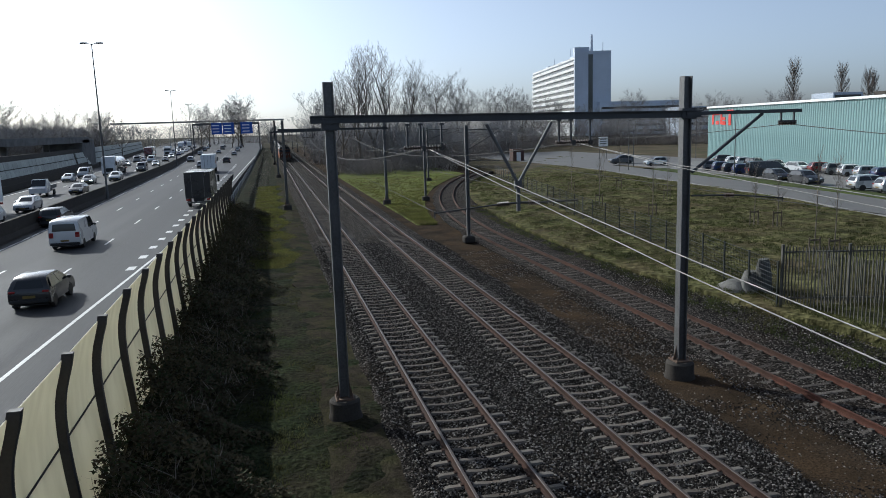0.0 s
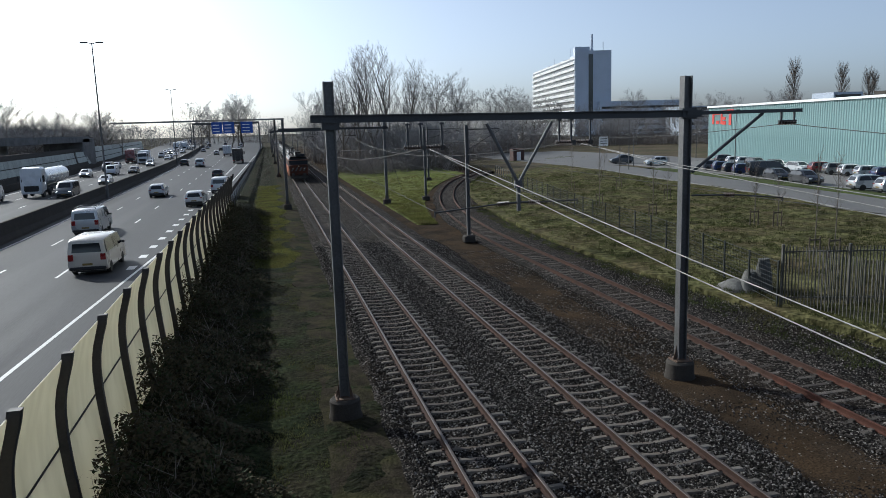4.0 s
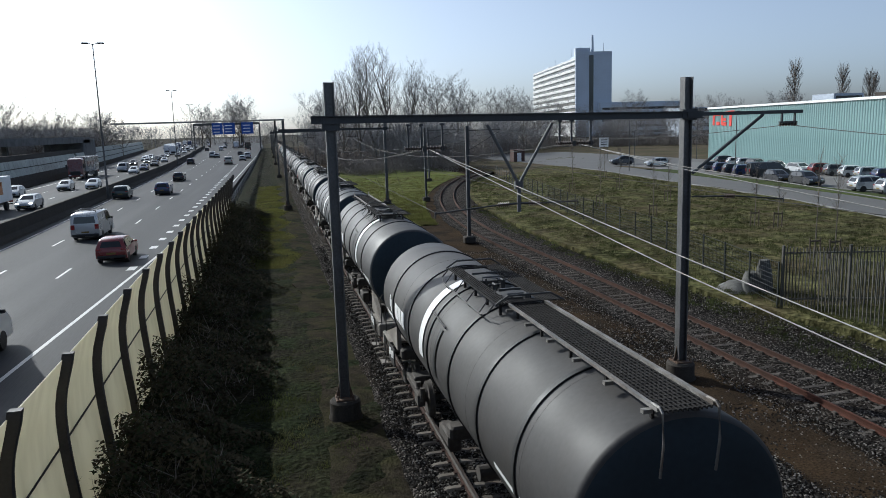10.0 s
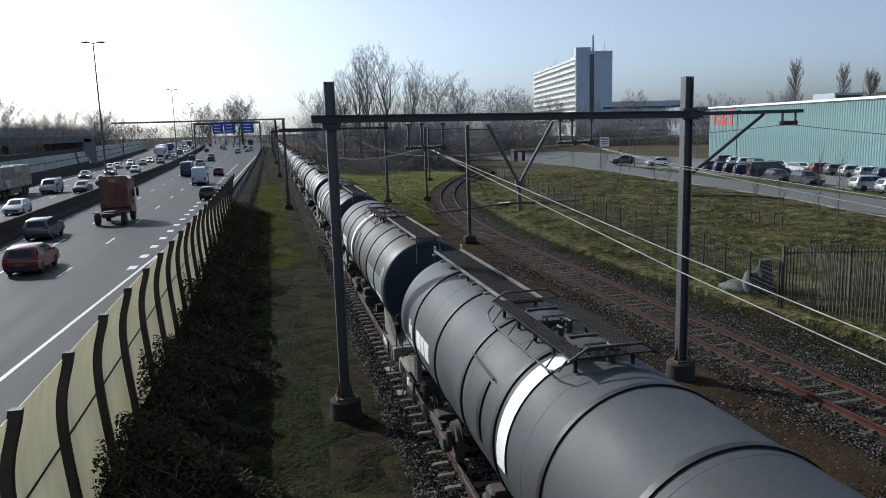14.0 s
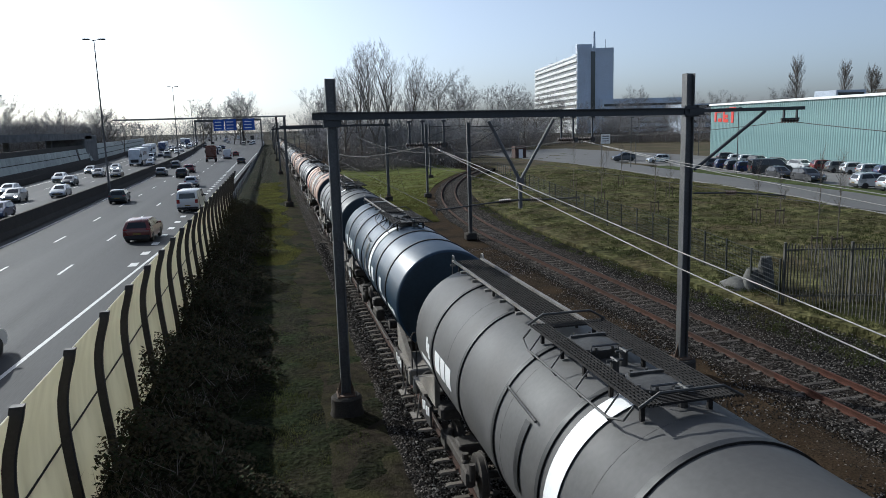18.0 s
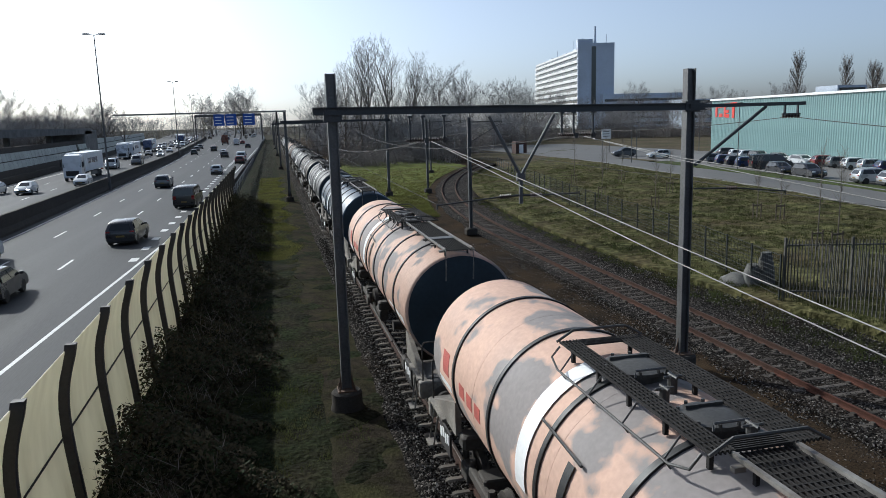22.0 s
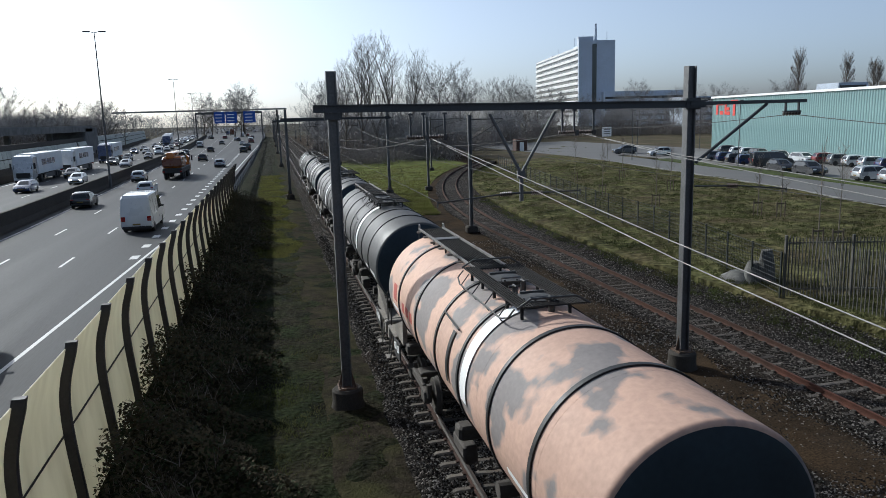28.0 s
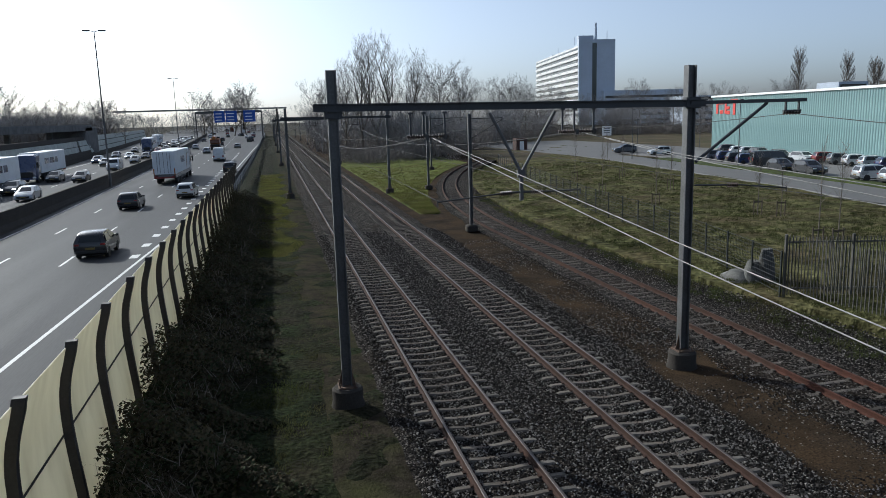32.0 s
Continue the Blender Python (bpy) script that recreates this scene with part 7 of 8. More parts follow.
M_TAIL = mat("tail_lamp", (0.22, 0.01, 0.01), 0.25, var=0.1, bump=0)
M_LAMPGLASS = mat("head_lamp", (0.7, 0.72, 0.74), 0.15, var=0.1, bump=0)
M_LAMPON = glow("lit_head_lamp", (1.0, 0.97, 0.9), 6.0)
M_TRIM = mat("black_trim", (0.015, 0.015, 0.016), 0.6, var=0.2, bump=0.05)
M_RIM = mat("alloy_rim", (0.35, 0.35, 0.36), 0.35, 0.8, var=0.1, bump=0)
M_TARP = mat("trailer_skin", (0.68, 0.7, 0.72), 0.5, grit=0.1, var=0.06, scale=0.5, fine=8, bump=0.05, dirt=(0.5, 0.5, 0.48), dirt_amount=0.4)


def wheel(parent, x, y, r, w=0.22):
    g = Geo()
    s = 1 if x > 0 else -1
    g.lathe([(x - w / 2, r * 0.62), (x - w / 2, r * 0.93), (x - w / 2 + 0.03, r), (x + w / 2 - 0.03, r), (x + w / 2, r * 0.93), (x + w / 2, r * 0.62)], 18, "x", (0, y, r))
    t = g.done("wheel", M_BLACK, parent, smooth=40)
    g = Geo()
    o = x + s * (w / 2 - 0.02)
    g.lathe([(o - s * 0.1, r * 0.62), (o, r * 0.62), (o - s * 0.03, r * 0.5), (o - s * 0.02, r * 0.16), (o, 0.01)], 14, "x", (0, y, r))
    g.done("rim", M_RIM, t, smooth=40)


CARS = {   # length, width, height, waist, side profile from tail to nose (y, z), wheel radius, axle positions, glass from-to along the roof
    "hatch": (3.98, 1.78, 1.55, 0.94, [(0.05, 0.34), (0.0, 0.66), (0.05, 0.98), (0.26, 1.38), (0.48, 1.51), (1.05, 1.55), (1.85, 1.53), (2.2, 1.46), (2.98, 1.02), (3.62, 0.88), (3.9, 0.68), (3.98, 0.42), (3.88, 0.26), (0.2, 0.26)], 0.32, (0.7, 3.15)),
    "estate": (4.65, 1.8, 1.48, 0.93, [(0.06, 0.34), (0.0, 0.62), (0.06, 0.92), (0.4, 1.36), (0.65, 1.45), (1.4, 1.48), (2.4, 1.46), (2.75, 1.4), (3.55, 0.98), (4.3, 0.84), (4.57, 0.66), (4.65, 0.42), (4.55, 0.26), (0.2, 0.26)], 0.32, (0.95, 3.75)),
    "suv": (4.45, 1.86, 1.66, 1.05, [(0.06, 0.42), (0.0, 0.72), (0.06, 1.02), (0.3, 1.48), (0.5, 1.6), (1.2, 1.66), (2.1, 1.64), (2.45, 1.57), (3.2, 1.1), (4.05, 0.98), (4.35, 0.8), (4.45, 0.5), (4.35, 0.3), (0.2, 0.3)], 0.35, (0.8, 3.5)),
    "van": (4.95, 1.92, 1.98, 1.15, [(0.04, 0.36), (0.0, 0.7), (0.02, 1.2), (0.1, 1.85), (0.25, 1.95), (1.6, 1.98), (3.2, 1.96), (3.6, 1.86), (4.2, 1.22), (4.75, 1.02), (4.92, 0.8), (4.95, 0.45), (4.85, 0.27), (0.15, 0.27)], 0.33, (0.95, 3.95)),
    "bigvan": (5.9, 2.0, 2.6, 1.3, [(0.04, 0.4), (0.0, 0.8), (0.02, 1.4), (0.08, 2.4), (0.25, 2.56), (2.0, 2.6), (3.9, 2.58), (4.4, 2.42), (5.05, 1.4), (5.6, 1.18), (5.85, 0.9), (5.9, 0.5), (5.8, 0.32), (0.15, 0.32)], 0.35, (1.05, 4.85)),
}


def car(kind, paint_, lit, words):
    L, W, H, waist, prof, r, axles = CARS[kind]
    if "van" not in kind:
        k = 0.94
        L, W, H, waist, r = L * k, W * k, H * k, waist * k, r * k
        prof, axles = [(y * k, z * k) for y, z in prof], [y * k for y in axles]
    c = holder("van" if "van" in kind else "car", words, "van" if "van" in kind else "car", "vehicles on the motorway")
    hw = lambda z: W / 2 - max(0.0, (z - waist) / (H - waist)) * (0.22 if "van" not in kind else 0.12)
    cy, cz = L / 2, 0.75

    def ring(k, inset):
        out = []
        for y, z in prof:
            yy, zz = cy + (y - cy) * (1 - 0.018 * inset), cz + (z - cz) * (1 - 0.05 * inset)
            x = hw(z) - 0.06 * (0 if inset else 1) * 0 - (0.0 if inset else 0.09)
            out.append((k * x, yy, zz))
        return out

    body = Geo()
    body.loft([ring(-1, 1), ring(-1, 0), ring(1, 0), ring(1, 1)])
    body.done("body", car_paint[paint_], c, smooth=35)
    n = len(prof)
    # glass: tail window, windscreen, side windows
    van = "van" in kind
    tail = [prof[2], prof[3]] if not van else [(prof[2][0] + 0.01, waist + 0.05), (prof[3][0] - 0.01, H - 0.22)]
    screen = [prof[8], prof[7]]

    def pane(a, b, sgn, name, ins=0.22):
        g = Geo()
        y0, z0, y1, z1 = a[0], a[1], b[0], b[1]
        t0, t1 = 0.08, 0.92
        p = (y0 + (y1 - y0) * t0, z0 + (z1 - z0) * t0)
        q = (y0 + (y1 - y0) * t1, z0 + (z1 - z0) * t1)
        d = Vector((0, q[1] - p[1], -(q[0] - p[0]))).normalized() * 0.012
        if d.y * sgn < 0:
            d = -d
        vs = []
        for o in (1.0, -0.6):
            vs += [(-hw(p[1]) + ins, p[0] + d.y * o, p[1] + d.z * o), (hw(p[1]) - ins, p[0] + d.y * o, p[1] + d.z * o), (hw(q[1]) - ins, q[0] + d.y * o, q[1] + d.z * o), (-hw(q[1]) + ins, q[0] + d.y * o, q[1] + d.z * o)]
        g.add(vs, [(0, 1, 2, 3), (7, 6, 5, 4), (0, 4, 5, 1), (1, 5, 6, 2), (2, 6, 7, 3), (3, 7, 4, 0)])
        g.done(name, M_WINDOW, c)

    if not (van and paint_ in ("white", "silver") and kind == "bigvan"):
        pane(tail[0], tail[1], -1, "rear_window")
    pane(screen[0], screen[1], 1, "windscreen")
    ytop0, ytop1 = prof[4][0] + 0.1, prof[7][0] - 0.02
    yb0, yb1 = prof[3][0] + 0.12, prof[8][0] - 0.12
    if van:
        ytop0, yb0 = prof[7][0] - 1.0, prof[7][0] - 1.0
        if paint_ in ("beige", "grey", "black", "maroon"):
            ytop0, yb0 = 0.3, 0.3
    for s in (-1, 1):
        cuts = 1 if (van and ytop0 > 1) else 2
        for i in range(cuts):
            a0, a1 = [yb0 + (yb1 - yb0) * (k / cuts) + (0.03 if k else 0) * (1 if j == 0 else -1) * (0 < k < cuts) for j, k in ((0, i), (1, i + 1))]
            b0, b1 = [ytop0 + (ytop1 - ytop0) * (k / cuts) + (0.03 if k else 0) * (1 if j == 0 else -1) * (0 < k < cuts) for j, k in ((0, i), (1, i + 1))]
            z0, z1 = waist + 0.03, H - 0.13
            g = Geo()
            vs = []
            for o in (0.008, -0.02):
                vs += [(s * (hw(z0) + o), a0, z0), (s * (hw(z0) + o), a1, z0), (s * (hw(z1) + o), b1, z1), (s * (hw(z1) + o), b0, z1)]
            g.add(vs, [(0, 1, 2, 3), (7, 6, 5, 4), (0, 4, 5, 1), (1, 5, 6, 2), (2, 6, 7, 3), (3, 7, 4, 0)])
            g.done("side_window", M_WINDOW, c)
        for y in axles:
            wheel(c, s * (W / 2 - 0.1), y, r)
        zl = 0.78 if not van else 0.95
        g = Geo().box((s * (W / 2 - 0.17), prof[1][0] + 0.03, zl + (0.04 if kind != "suv" else 0.12)), (0.26, 0.1, 0.1 if not van else 0.34), bev=0.02)
        g.done("tail_lamp", M_TAIL, c)
        g = Geo().box((s * (W / 2 - 0.24), L - 0.12, prof[10][1] - 0.02), (0.36, 0.16, 0.14), bev=0.03)
        g.done("head_lamp", M_LAMPON if lit else M_LAMPGLASS, c)
        g = Geo().box((s * (W / 2 + 0.09), prof[8][0] - 0.25, waist + 0.08), (0.2, 0.14, 0.14), bev=0.03)
        g.done("mirror", car_paint[paint_] if not van else M_TRIM, c)
    g = Geo().box((0, 0.03, 0.4), (W - 0.12, 0.12, 0.26 if kind == "suv" else 0.18), bev=0.04)
    g.done("rear_bumper", M_TRIM, c)
    g = Geo().box((0, L - 0.03, 0.45), (W - 0.5, 0.12, 0.2), bev=0.03)
    g.done("grille", M_TRIM, c)
    for y, z in ((-0.015, 0.62 if kind != "hatch" else 0.6), (L + 0.035, 0.46)):
        g = Geo().box((0, y, z), (0.5, 0.02, 0.11))
        g.done("number_plate", M_YELLOW, c)
    g = Geo().box((0, L / 2, 0.24), (W - 0.35, L - 0.6, 0.14))
    g.done("underbody", M_TRIM, c)
    if paint_ == "silver" and kind == "van":
        g = Geo()
        for y in (0.6, 1.6, 2.6):
            g.box((0, y, H + 0.1), (1.5, 0.05, 0.04))
        for s in (-0.7, 0.7):
            g.box((s, 1.6, H + 0.1), (0.05, 2.6, 0.04))
            for y in (0.6, 2.6):
                g.box((s, y, H + 0.03), (0.05, 0.05, 0.14))
        g.done("roof_rack", M_GALV, c)
    return c


def truck_cab(c, paint_, y0, h=3.7, w=2.5):
    """A tall cab, its back at y0."""
    g = Geo()
    sec = lambda y, z0, z1, k: [(-w / 2 * k, y, z0), (w / 2 * k, y, z0), (w / 2 * k, y, z1 - 0.25), (w / 2 * k - 0.25, y, z1), (-w / 2 * k + 0.25, y, z1), (-w / 2 * k, y, z1 - 0.25)]
    g.loft([sec(y0, 0.9, h, 0.98), sec(y0 + 1.2, 0.8, h, 1.0), sec(y0 + 1.75, 0.6, h - 0.15, 1.0), sec(y0 + 2.1, 0.5, 2.0, 0.98), sec(y0 + 2.2, 0.5, 1.6, 0.94)])
    g.done("cab", car_paint[paint_], c, smooth=30)
    g = Geo()
    vs = []
    for o in (0.015, -0.02):
        vs += [(-1.12, y0 + 2.08 + o, 2.0), (1.12, y0 + 2.08 + o, 2.0), (1.1, y0 + 1.86 + o, 2.9), (-1.1, y0 + 1.86 + o, 2.9)]
    g.add(vs, [(0, 1, 2, 3), (7, 6, 5, 4), (0, 4, 5, 1), (1, 5, 6, 2), (2, 6, 7, 3), (3, 7, 4, 0)])
    g.done("windscreen", M_WINDOW, c)
    g = Geo().box((0, y0 + 2.2, 1.15), (1.7, 0.1, 0.7), bev=0.04)
    g.done("grille", M_TRIM, c)
    for s in (-1, 1):
        g = Geo().box((s * (w / 2 + 0.005), y0 + 1.35, 2.3), (0.02, 0.8, 0.75))
        g.done("side_window", M_WINDOW, c)
        g = Geo().box((s * 0.95, y0 + 2.22, 0.78), (0.42, 0.1, 0.22), bev=0.03)
        g.done("head_lamp", M_LAMPGLASS, c)
        g = Geo().box((s * (w / 2 + 0.2), y0 + 1.95, 2.4), (0.22, 0.16, 0.75), bev=0.04)
        g.done("mirror", M_TRIM, c)


lengths = {}


def lorry(kind, paint_, words):
    """Tail at y = 0."""
    c = holder("lorry", words, "lorry", "vehicles on the motorway")
    if kind in ("truck", "tanker", "reefer"):
        if kind == "reefer":
            g = Geo().box((0, 6.8, 2.62), (2.58, 13.6, 2.75), bev=0.03)
            g.done("trailer_box", M_TARP, c, "white refrigerated trailer body")
            g = Geo().box((0, 6.8, 1.0), (2.5, 13.2, 0.5))
            g.done("side_skirt", car_paint["grey"], c, "dark side skirt")
            g = Geo().box((0, -0.012, 2.65), (0.03, 0.025, 2.5))
            g.done("door_seam", M_TRIM, c)
            for x in (-0.75, -0.45, 0.45, 0.75):
                g = Geo().rod((x, -0.03, 1.4), (x, -0.03, 3.85), 0.022, n=6)
                g.done("door_bar", M_GALV, c)
            g = Geo().box((0, -0.03, 0.85), (2.4, 0.08, 0.22))
            g.done("under_run_bar", car_paint["red"], c, "red under-run bar")
            for s in (-1, 1):
                g = Geo().box((s * 1.2, -0.015, 1.55), (0.12, 0.03, 0.8))
                g.done("corner_marker", car_paint["orange"], c)
                g = Geo()
                pts = [(10.0, 1.45), (10.35, 1.75), (11.15, 2.75), (11.35, 3.2), (11.1, 3.3), (10.75, 3.05), (10.2, 2.1)]
                g.loft([[(s * 1.3, y, z) for y, z in pts], [(s * 1.285, y, z) for y, z in pts]])
                g.done("emblem", car_paint["orange"], c, "orange spindle-shaped emblem")
                g = Geo()
                for k in range(6):
                    a = 0.3 + 0.25 * k
                    g.add([(s * 1.3, 11.25, 3.25), (s * 1.3, 11.2 + 1.1 * math.cos(a) * 1.3, 3.0 + 0.85 * math.sin(a)), (s * 1.3, 11.35 + 1.2 * math.cos(a), 3.1 + 0.85 * math.sin(a)), (s * 1.288, 11.3, 3.2)], [(0, 1, 2), (0, 3, 1), (1, 3, 2), (0, 2, 3)])
                tagged(g.done("emblem_leaves", car_paint["leafgreen"], c, "green tuft of the emblem"), kind="stuff")
                for k in range(5):
                    g = Geo().box((s * 1.296, 5.6 + 0.72 * k, 2.75), (0.012, 0.5, 0.8))
                    g.done("lettering_bar", car_paint["navy"], c)
        elif kind == "truck":
            g = Geo().box((0, 6.8, 2.55), (2.55, 13.6, 2.75), bev=0.04)
            g.done("trailer_box", car_paint["grey"] if paint_ == "maroon" else M_TARP, c, "trailer body")
            for i, (a, b) in enumerate(((9.2, 11.6), (6.4, 8.8), (4.6, 6.0))):
                for s in (-1, 1):
                    g = Geo().box((s * 1.28, (a + b) / 2, 2.7), (0.02, b - a, 0.8))
                    g.done("lettering_bar", car_paint["navy" if paint_ != "maroon" else "maroon"], c)
        else:
            g = Geo()
            g.lathe([(0.2, 0.1), (0.3, 0.8), (0.6, 1.1), (12.4, 1.1), (12.7, 0.8), (12.8, 0.1)], 24, "y", (0, 0, 2.35))
            g.done("tank", car_paint["silver"], c, smooth=40)
        g = Geo().box((0, 7.5, 0.98), (1.0, 14.4, 0.3))
        g.done("chassis", M_TRIM, c)
        for s in (-1, 1):
            g = Geo().box((s * 1.2, 7.5, 0.75), (0.04, 4.6, 0.6))
            g.done("side_guard", M_GALV, c)
            for y in (2.2, 3.5, 4.8, 12.0, 15.2):
                wheel(c, s * 1.05, y, 0.5, 0.34)
            g = Geo().box((s * 1.0, -0.02, 0.95), (0.4, 0.06, 0.18))
            g.done("tail_lamp", M_TAIL, c)
        truck_cab(c, paint_, 14.0, 3.8)
        L = 16.3
    elif kind == "boxtruck":
        g = Geo().box((0, 3.4, 2.25), (2.5, 6.8, 2.6), bev=0.04)
        g.done("box_body", M_TARP if paint_ == "white" else car_paint[paint_], c, "box body")
        g = Geo().box((0, -0.015, 2.25), (0.03, 0.03, 2.4))
        g.done("door_seam", M_TRIM, c)
        for s in (-1, 1):
            g = Geo().box((s * 0.6, -0.02, 2.2), (0.05, 0.05, 2.3))
            g.done("door_bar", M_GALV, c)
            g = Geo().box((s * 1.0, -0.02, 0.82), (0.4, 0.06, 0.18))
            g.done("tail_lamp", M_TAIL, c)
            if paint_ == "white":
                g = Geo().box((s * 1.255, 3.6, 2.4), (0.02, 1.4, 1.3))
                g.done("emblem", car_paint["orange"], c)
            for y in (1.6, 7.4):
                wheel(c, s * 1.02, y, 0.46, 0.3)
        g = Geo().box((0, 3.8, 0.8), (1.0, 7.4, 0.3))
        g.done("chassis", M_TRIM, c)
        g = Geo().box((0, -0.05, 0.55), (2.3, 0.1, 0.14))
        g.done("under_run_bar", M_GALV, c)
        truck_cab(c, paint_, 6.9, 3.1, 2.4)
        L = 9.1
    elif kind == "tractor":
        g = Geo().box((0, 2.2, 0.9), (0.95, 4.6, 0.34))
        g.done("chassis", M_TRIM, c)
        g = Geo()
        g.lathe([(1.1, 0.5), (1.18, 0.5), (1.2, 0.3)], 16, "z", (0, 0.9, 0))
        g.done("fifth_wheel", M_DARKSTEEL, c)
        for s in (-1, 1):
            for y in (1.0, 4.7):
                wheel(c, s * 1.02, y, 0.5, 0.34)
            g = Geo().box((s * 1.02, 1.0, 1.08), (0.5, 1.4, 0.06), bev=0.02)
            g.done("mudguard", M_TRIM, c)
            g = Geo().box((s * 0.9, 0.0, 0.9), (0.35, 0.06, 0.16))
            g.done("tail_lamp", M_TAIL, c)
        truck_cab(c, paint_, 3.2, 3.9)
        g = Geo().box((0, 3.1, 2.5), (2.4, 0.3, 2.6), bev=0.1)
        g.done("air_deflector", car_paint[paint_], c)
        L = 5.5
    elif kind == "crane":
        g = Geo().box((0, 5.0, 1.2), (2.5, 10.0, 0.7), bev=0.08)
        g.done("chassis", M_TRIM, c)
        for s in (-1, 1):
            for y in (1.4, 3.0, 6.4, 8.0):
                wheel(c, s * 1.05, y, 0.6, 0.4)
            g = Geo().box((s * 1.1, -0.05, 1.1), (0.3, 0.06, 0.2))
            g.done("tail_lamp", M_TAIL, c)
        g = Geo().box((0, 2.6, 2.3), (2.5, 4.2, 1.5), bev=0.15)
        g.done("engine_deck", car_paint["orange"], c, "orange machinery deck")
        g = Geo().box((-0.2, 5.5, 3.2), (0.9, 11.0, 0.8), bev=0.08)
        g.done("boom", car_paint["orange"], c, "orange telescopic boom")
        g = Geo().box((0, 0.6, 2.3), (2.5, 1.0, 1.1), bev=0.1)
        g.done("counterweight", car_paint["brown"], c)
        g = Geo().box((0.8, 5.5, 2.7), (0.8, 1.6, 1.6), bev=0.12)
        g.done("crane_cab", M_WINDOW, c)
        truck_cab(c, "orange", 8.6, 2.9)
        for y in (1.6, 4.2):
            g = Geo().rod((-1.1, y, 3.1), (1.1, y, 3.1), 0.04)
            g.rod((-1.1, y, 3.1), (-1.1, y, 2.7), 0.03)
            g.rod((1.1, y, 3.1), (1.1, y, 2.7), 0.03)
            g.done("rail", M_GALV, c)
        L = 10.9
    else:   # flat-bed pickup
        g = Geo().box((0, 1.6, 0.95), (2.0, 3.2, 0.16))
        g.done("flat_bed", M_GALV, c)
        for s in (-1, 1):
            g = Geo().box((s * 1.0, 1.6, 1.2), (0.05, 3.2, 0.36))
            g.done("drop_side", M_GALV, c)
            for y in (1.0, 4.6):
                wheel(c, s * 0.85, y, 0.36)
        g = Geo().box((0, 2.5, 0.6), (0.9, 4.6, 0.25))
        g.done("chassis", M_TRIM, c)
        g = Geo()
        sec = lambda y, z: [(-0.98, y, 0.5), (0.98, y, 0.5), (0.98, y, 1.2), (0.85, y, z), (-0.85, y, z), (-0.98, y, 1.2)]
        g.loft([sec(3.3, 2.2), sec(4.2, 2.2), sec(5.0, 1.3), sec(5.6, 1.1)])
        g.done("cab", car_paint[paint_], c, smooth=30)
        g = Geo()
        vs = []
        for o in (0.02, -0.02):
            vs += [(-0.85, 4.95 + o, 1.38 + o), (0.85, 4.95 + o, 1.38 + o), (0.8, 4.3 + o, 2.12 + o), (-0.8, 4.3 + o, 2.12 + o)]
        g.add(vs, [(0, 1, 2, 3), (7, 6, 5, 4), (0, 4, 5, 1), (1, 5, 6, 2), (2, 6, 7, 3), (3, 7, 4, 0)])
        g.done("windscreen", M_WINDOW, c)
        L = 5.6
    lengths[kind] = L
    return c


NICE = {"hatch": "hatchback", "estate": "estate car", "suv": "tall family car", "van": "delivery van", "bigvan": "large panel van", "boxtruck": "rigid box lorry", "reefer": "articulated refrigerated lorry",
        "truck": "articulated lorry", "tanker": "articulated tank lorry", "tractor": "tractor unit without a trailer", "crane": "mobile crane", "pickup": "flat-bed pickup"}
HUE = {"navy": "dark blue", "darkgreen": "dark green", "maroon": "dark red"}
protos = {}


def vehicle(kind, paint_, lit=False, where="driving on the motorway", group=""):
    key = (kind, paint_, lit, where)
    if key in protos:
        return copy_thing(protos[key], Matrix.Identity(4))
    words = "%s %s %s" % (HUE.get(paint_, paint_), NICE[kind], where)
    v = car(kind, paint_, lit, words) if kind in CARS else lorry(kind, paint_, words)
    if group:
        v["group"] = group
    if kind in CARS:
        lengths[kind] = CARS[kind][0]
    protos[key] = v
    return v


# parked cars in two rows before the hall
random.seed(9)
parked = [("hatch", "grey"), ("suv", "black"), ("hatch", "black"), ("hatch", "navy"), ("suv", "black"), ("hatch", "black"), ("van", "grey"), ("hatch", "silver")]
PK = "parked before the glass hall"
for i, (k, c, x, y, rz) in enumerate([("suv", "black", 65.0, 121.5, 80), ("hatch", "silver", 66.3, 112.0, 80), ("hatch", "grey", 63.0, 96.5, 250), ("hatch", "navy", 62.3, 92.8, 250), ("hatch", "black", 61.6, 89.4, 250), ("hatch", "navy", 61.0, 86.2, 250),
                                      ("van", "black", 60.0, 81.8, 250), ("hatch", "black", 59.3, 76.6, 170), ("suv", "black", 58.6, 71.3, 172), ("suv", "silver", 56.6, 60.9, 255), ("suv", "silver", 56.2, 57.2, 255), ("hatch", "grey", 56.0, 53.6, 255),
                                      ("suv", "black", 73.0, 108.5, 250), ("hatch", "white", 72.4, 104.5, 250), ("hatch", "white", 72.0, 101.4, 250), ("suv", "black", 71.6, 97.6, 175), ("hatch", "black", 71.5, 92.6, 170), ("estate", "silver", 71.0, 87.8, 172),
                                      ("hatch", "red", 70.0, 82.9, 250), ("hatch", "grey", 69.4, 79.6, 250), ("hatch", "white", 68.9, 76.4, 250), ("hatch", "silver", 68.3, 73.2, 250), ("hatch", "navy", 67.7, 70.0, 250), ("hatch", "red", 67.1, 66.8, 250)]):
    v = vehicle(k, c, False, PK, "cars in the car park")
    v.matrix_basis = pose(x - 1.3, y, 0.16, 0, 0, rz)

moving = []         # (thing, rows)


def lane_shift(x, y):
    """Where a lane at x near the bridge lies farther on."""
    k = 0.2 + 0.8 * max(0.0, min(1.0, (-x - 8.0) / 9.5))
    return x + bend(y, k) if y > 60 else x


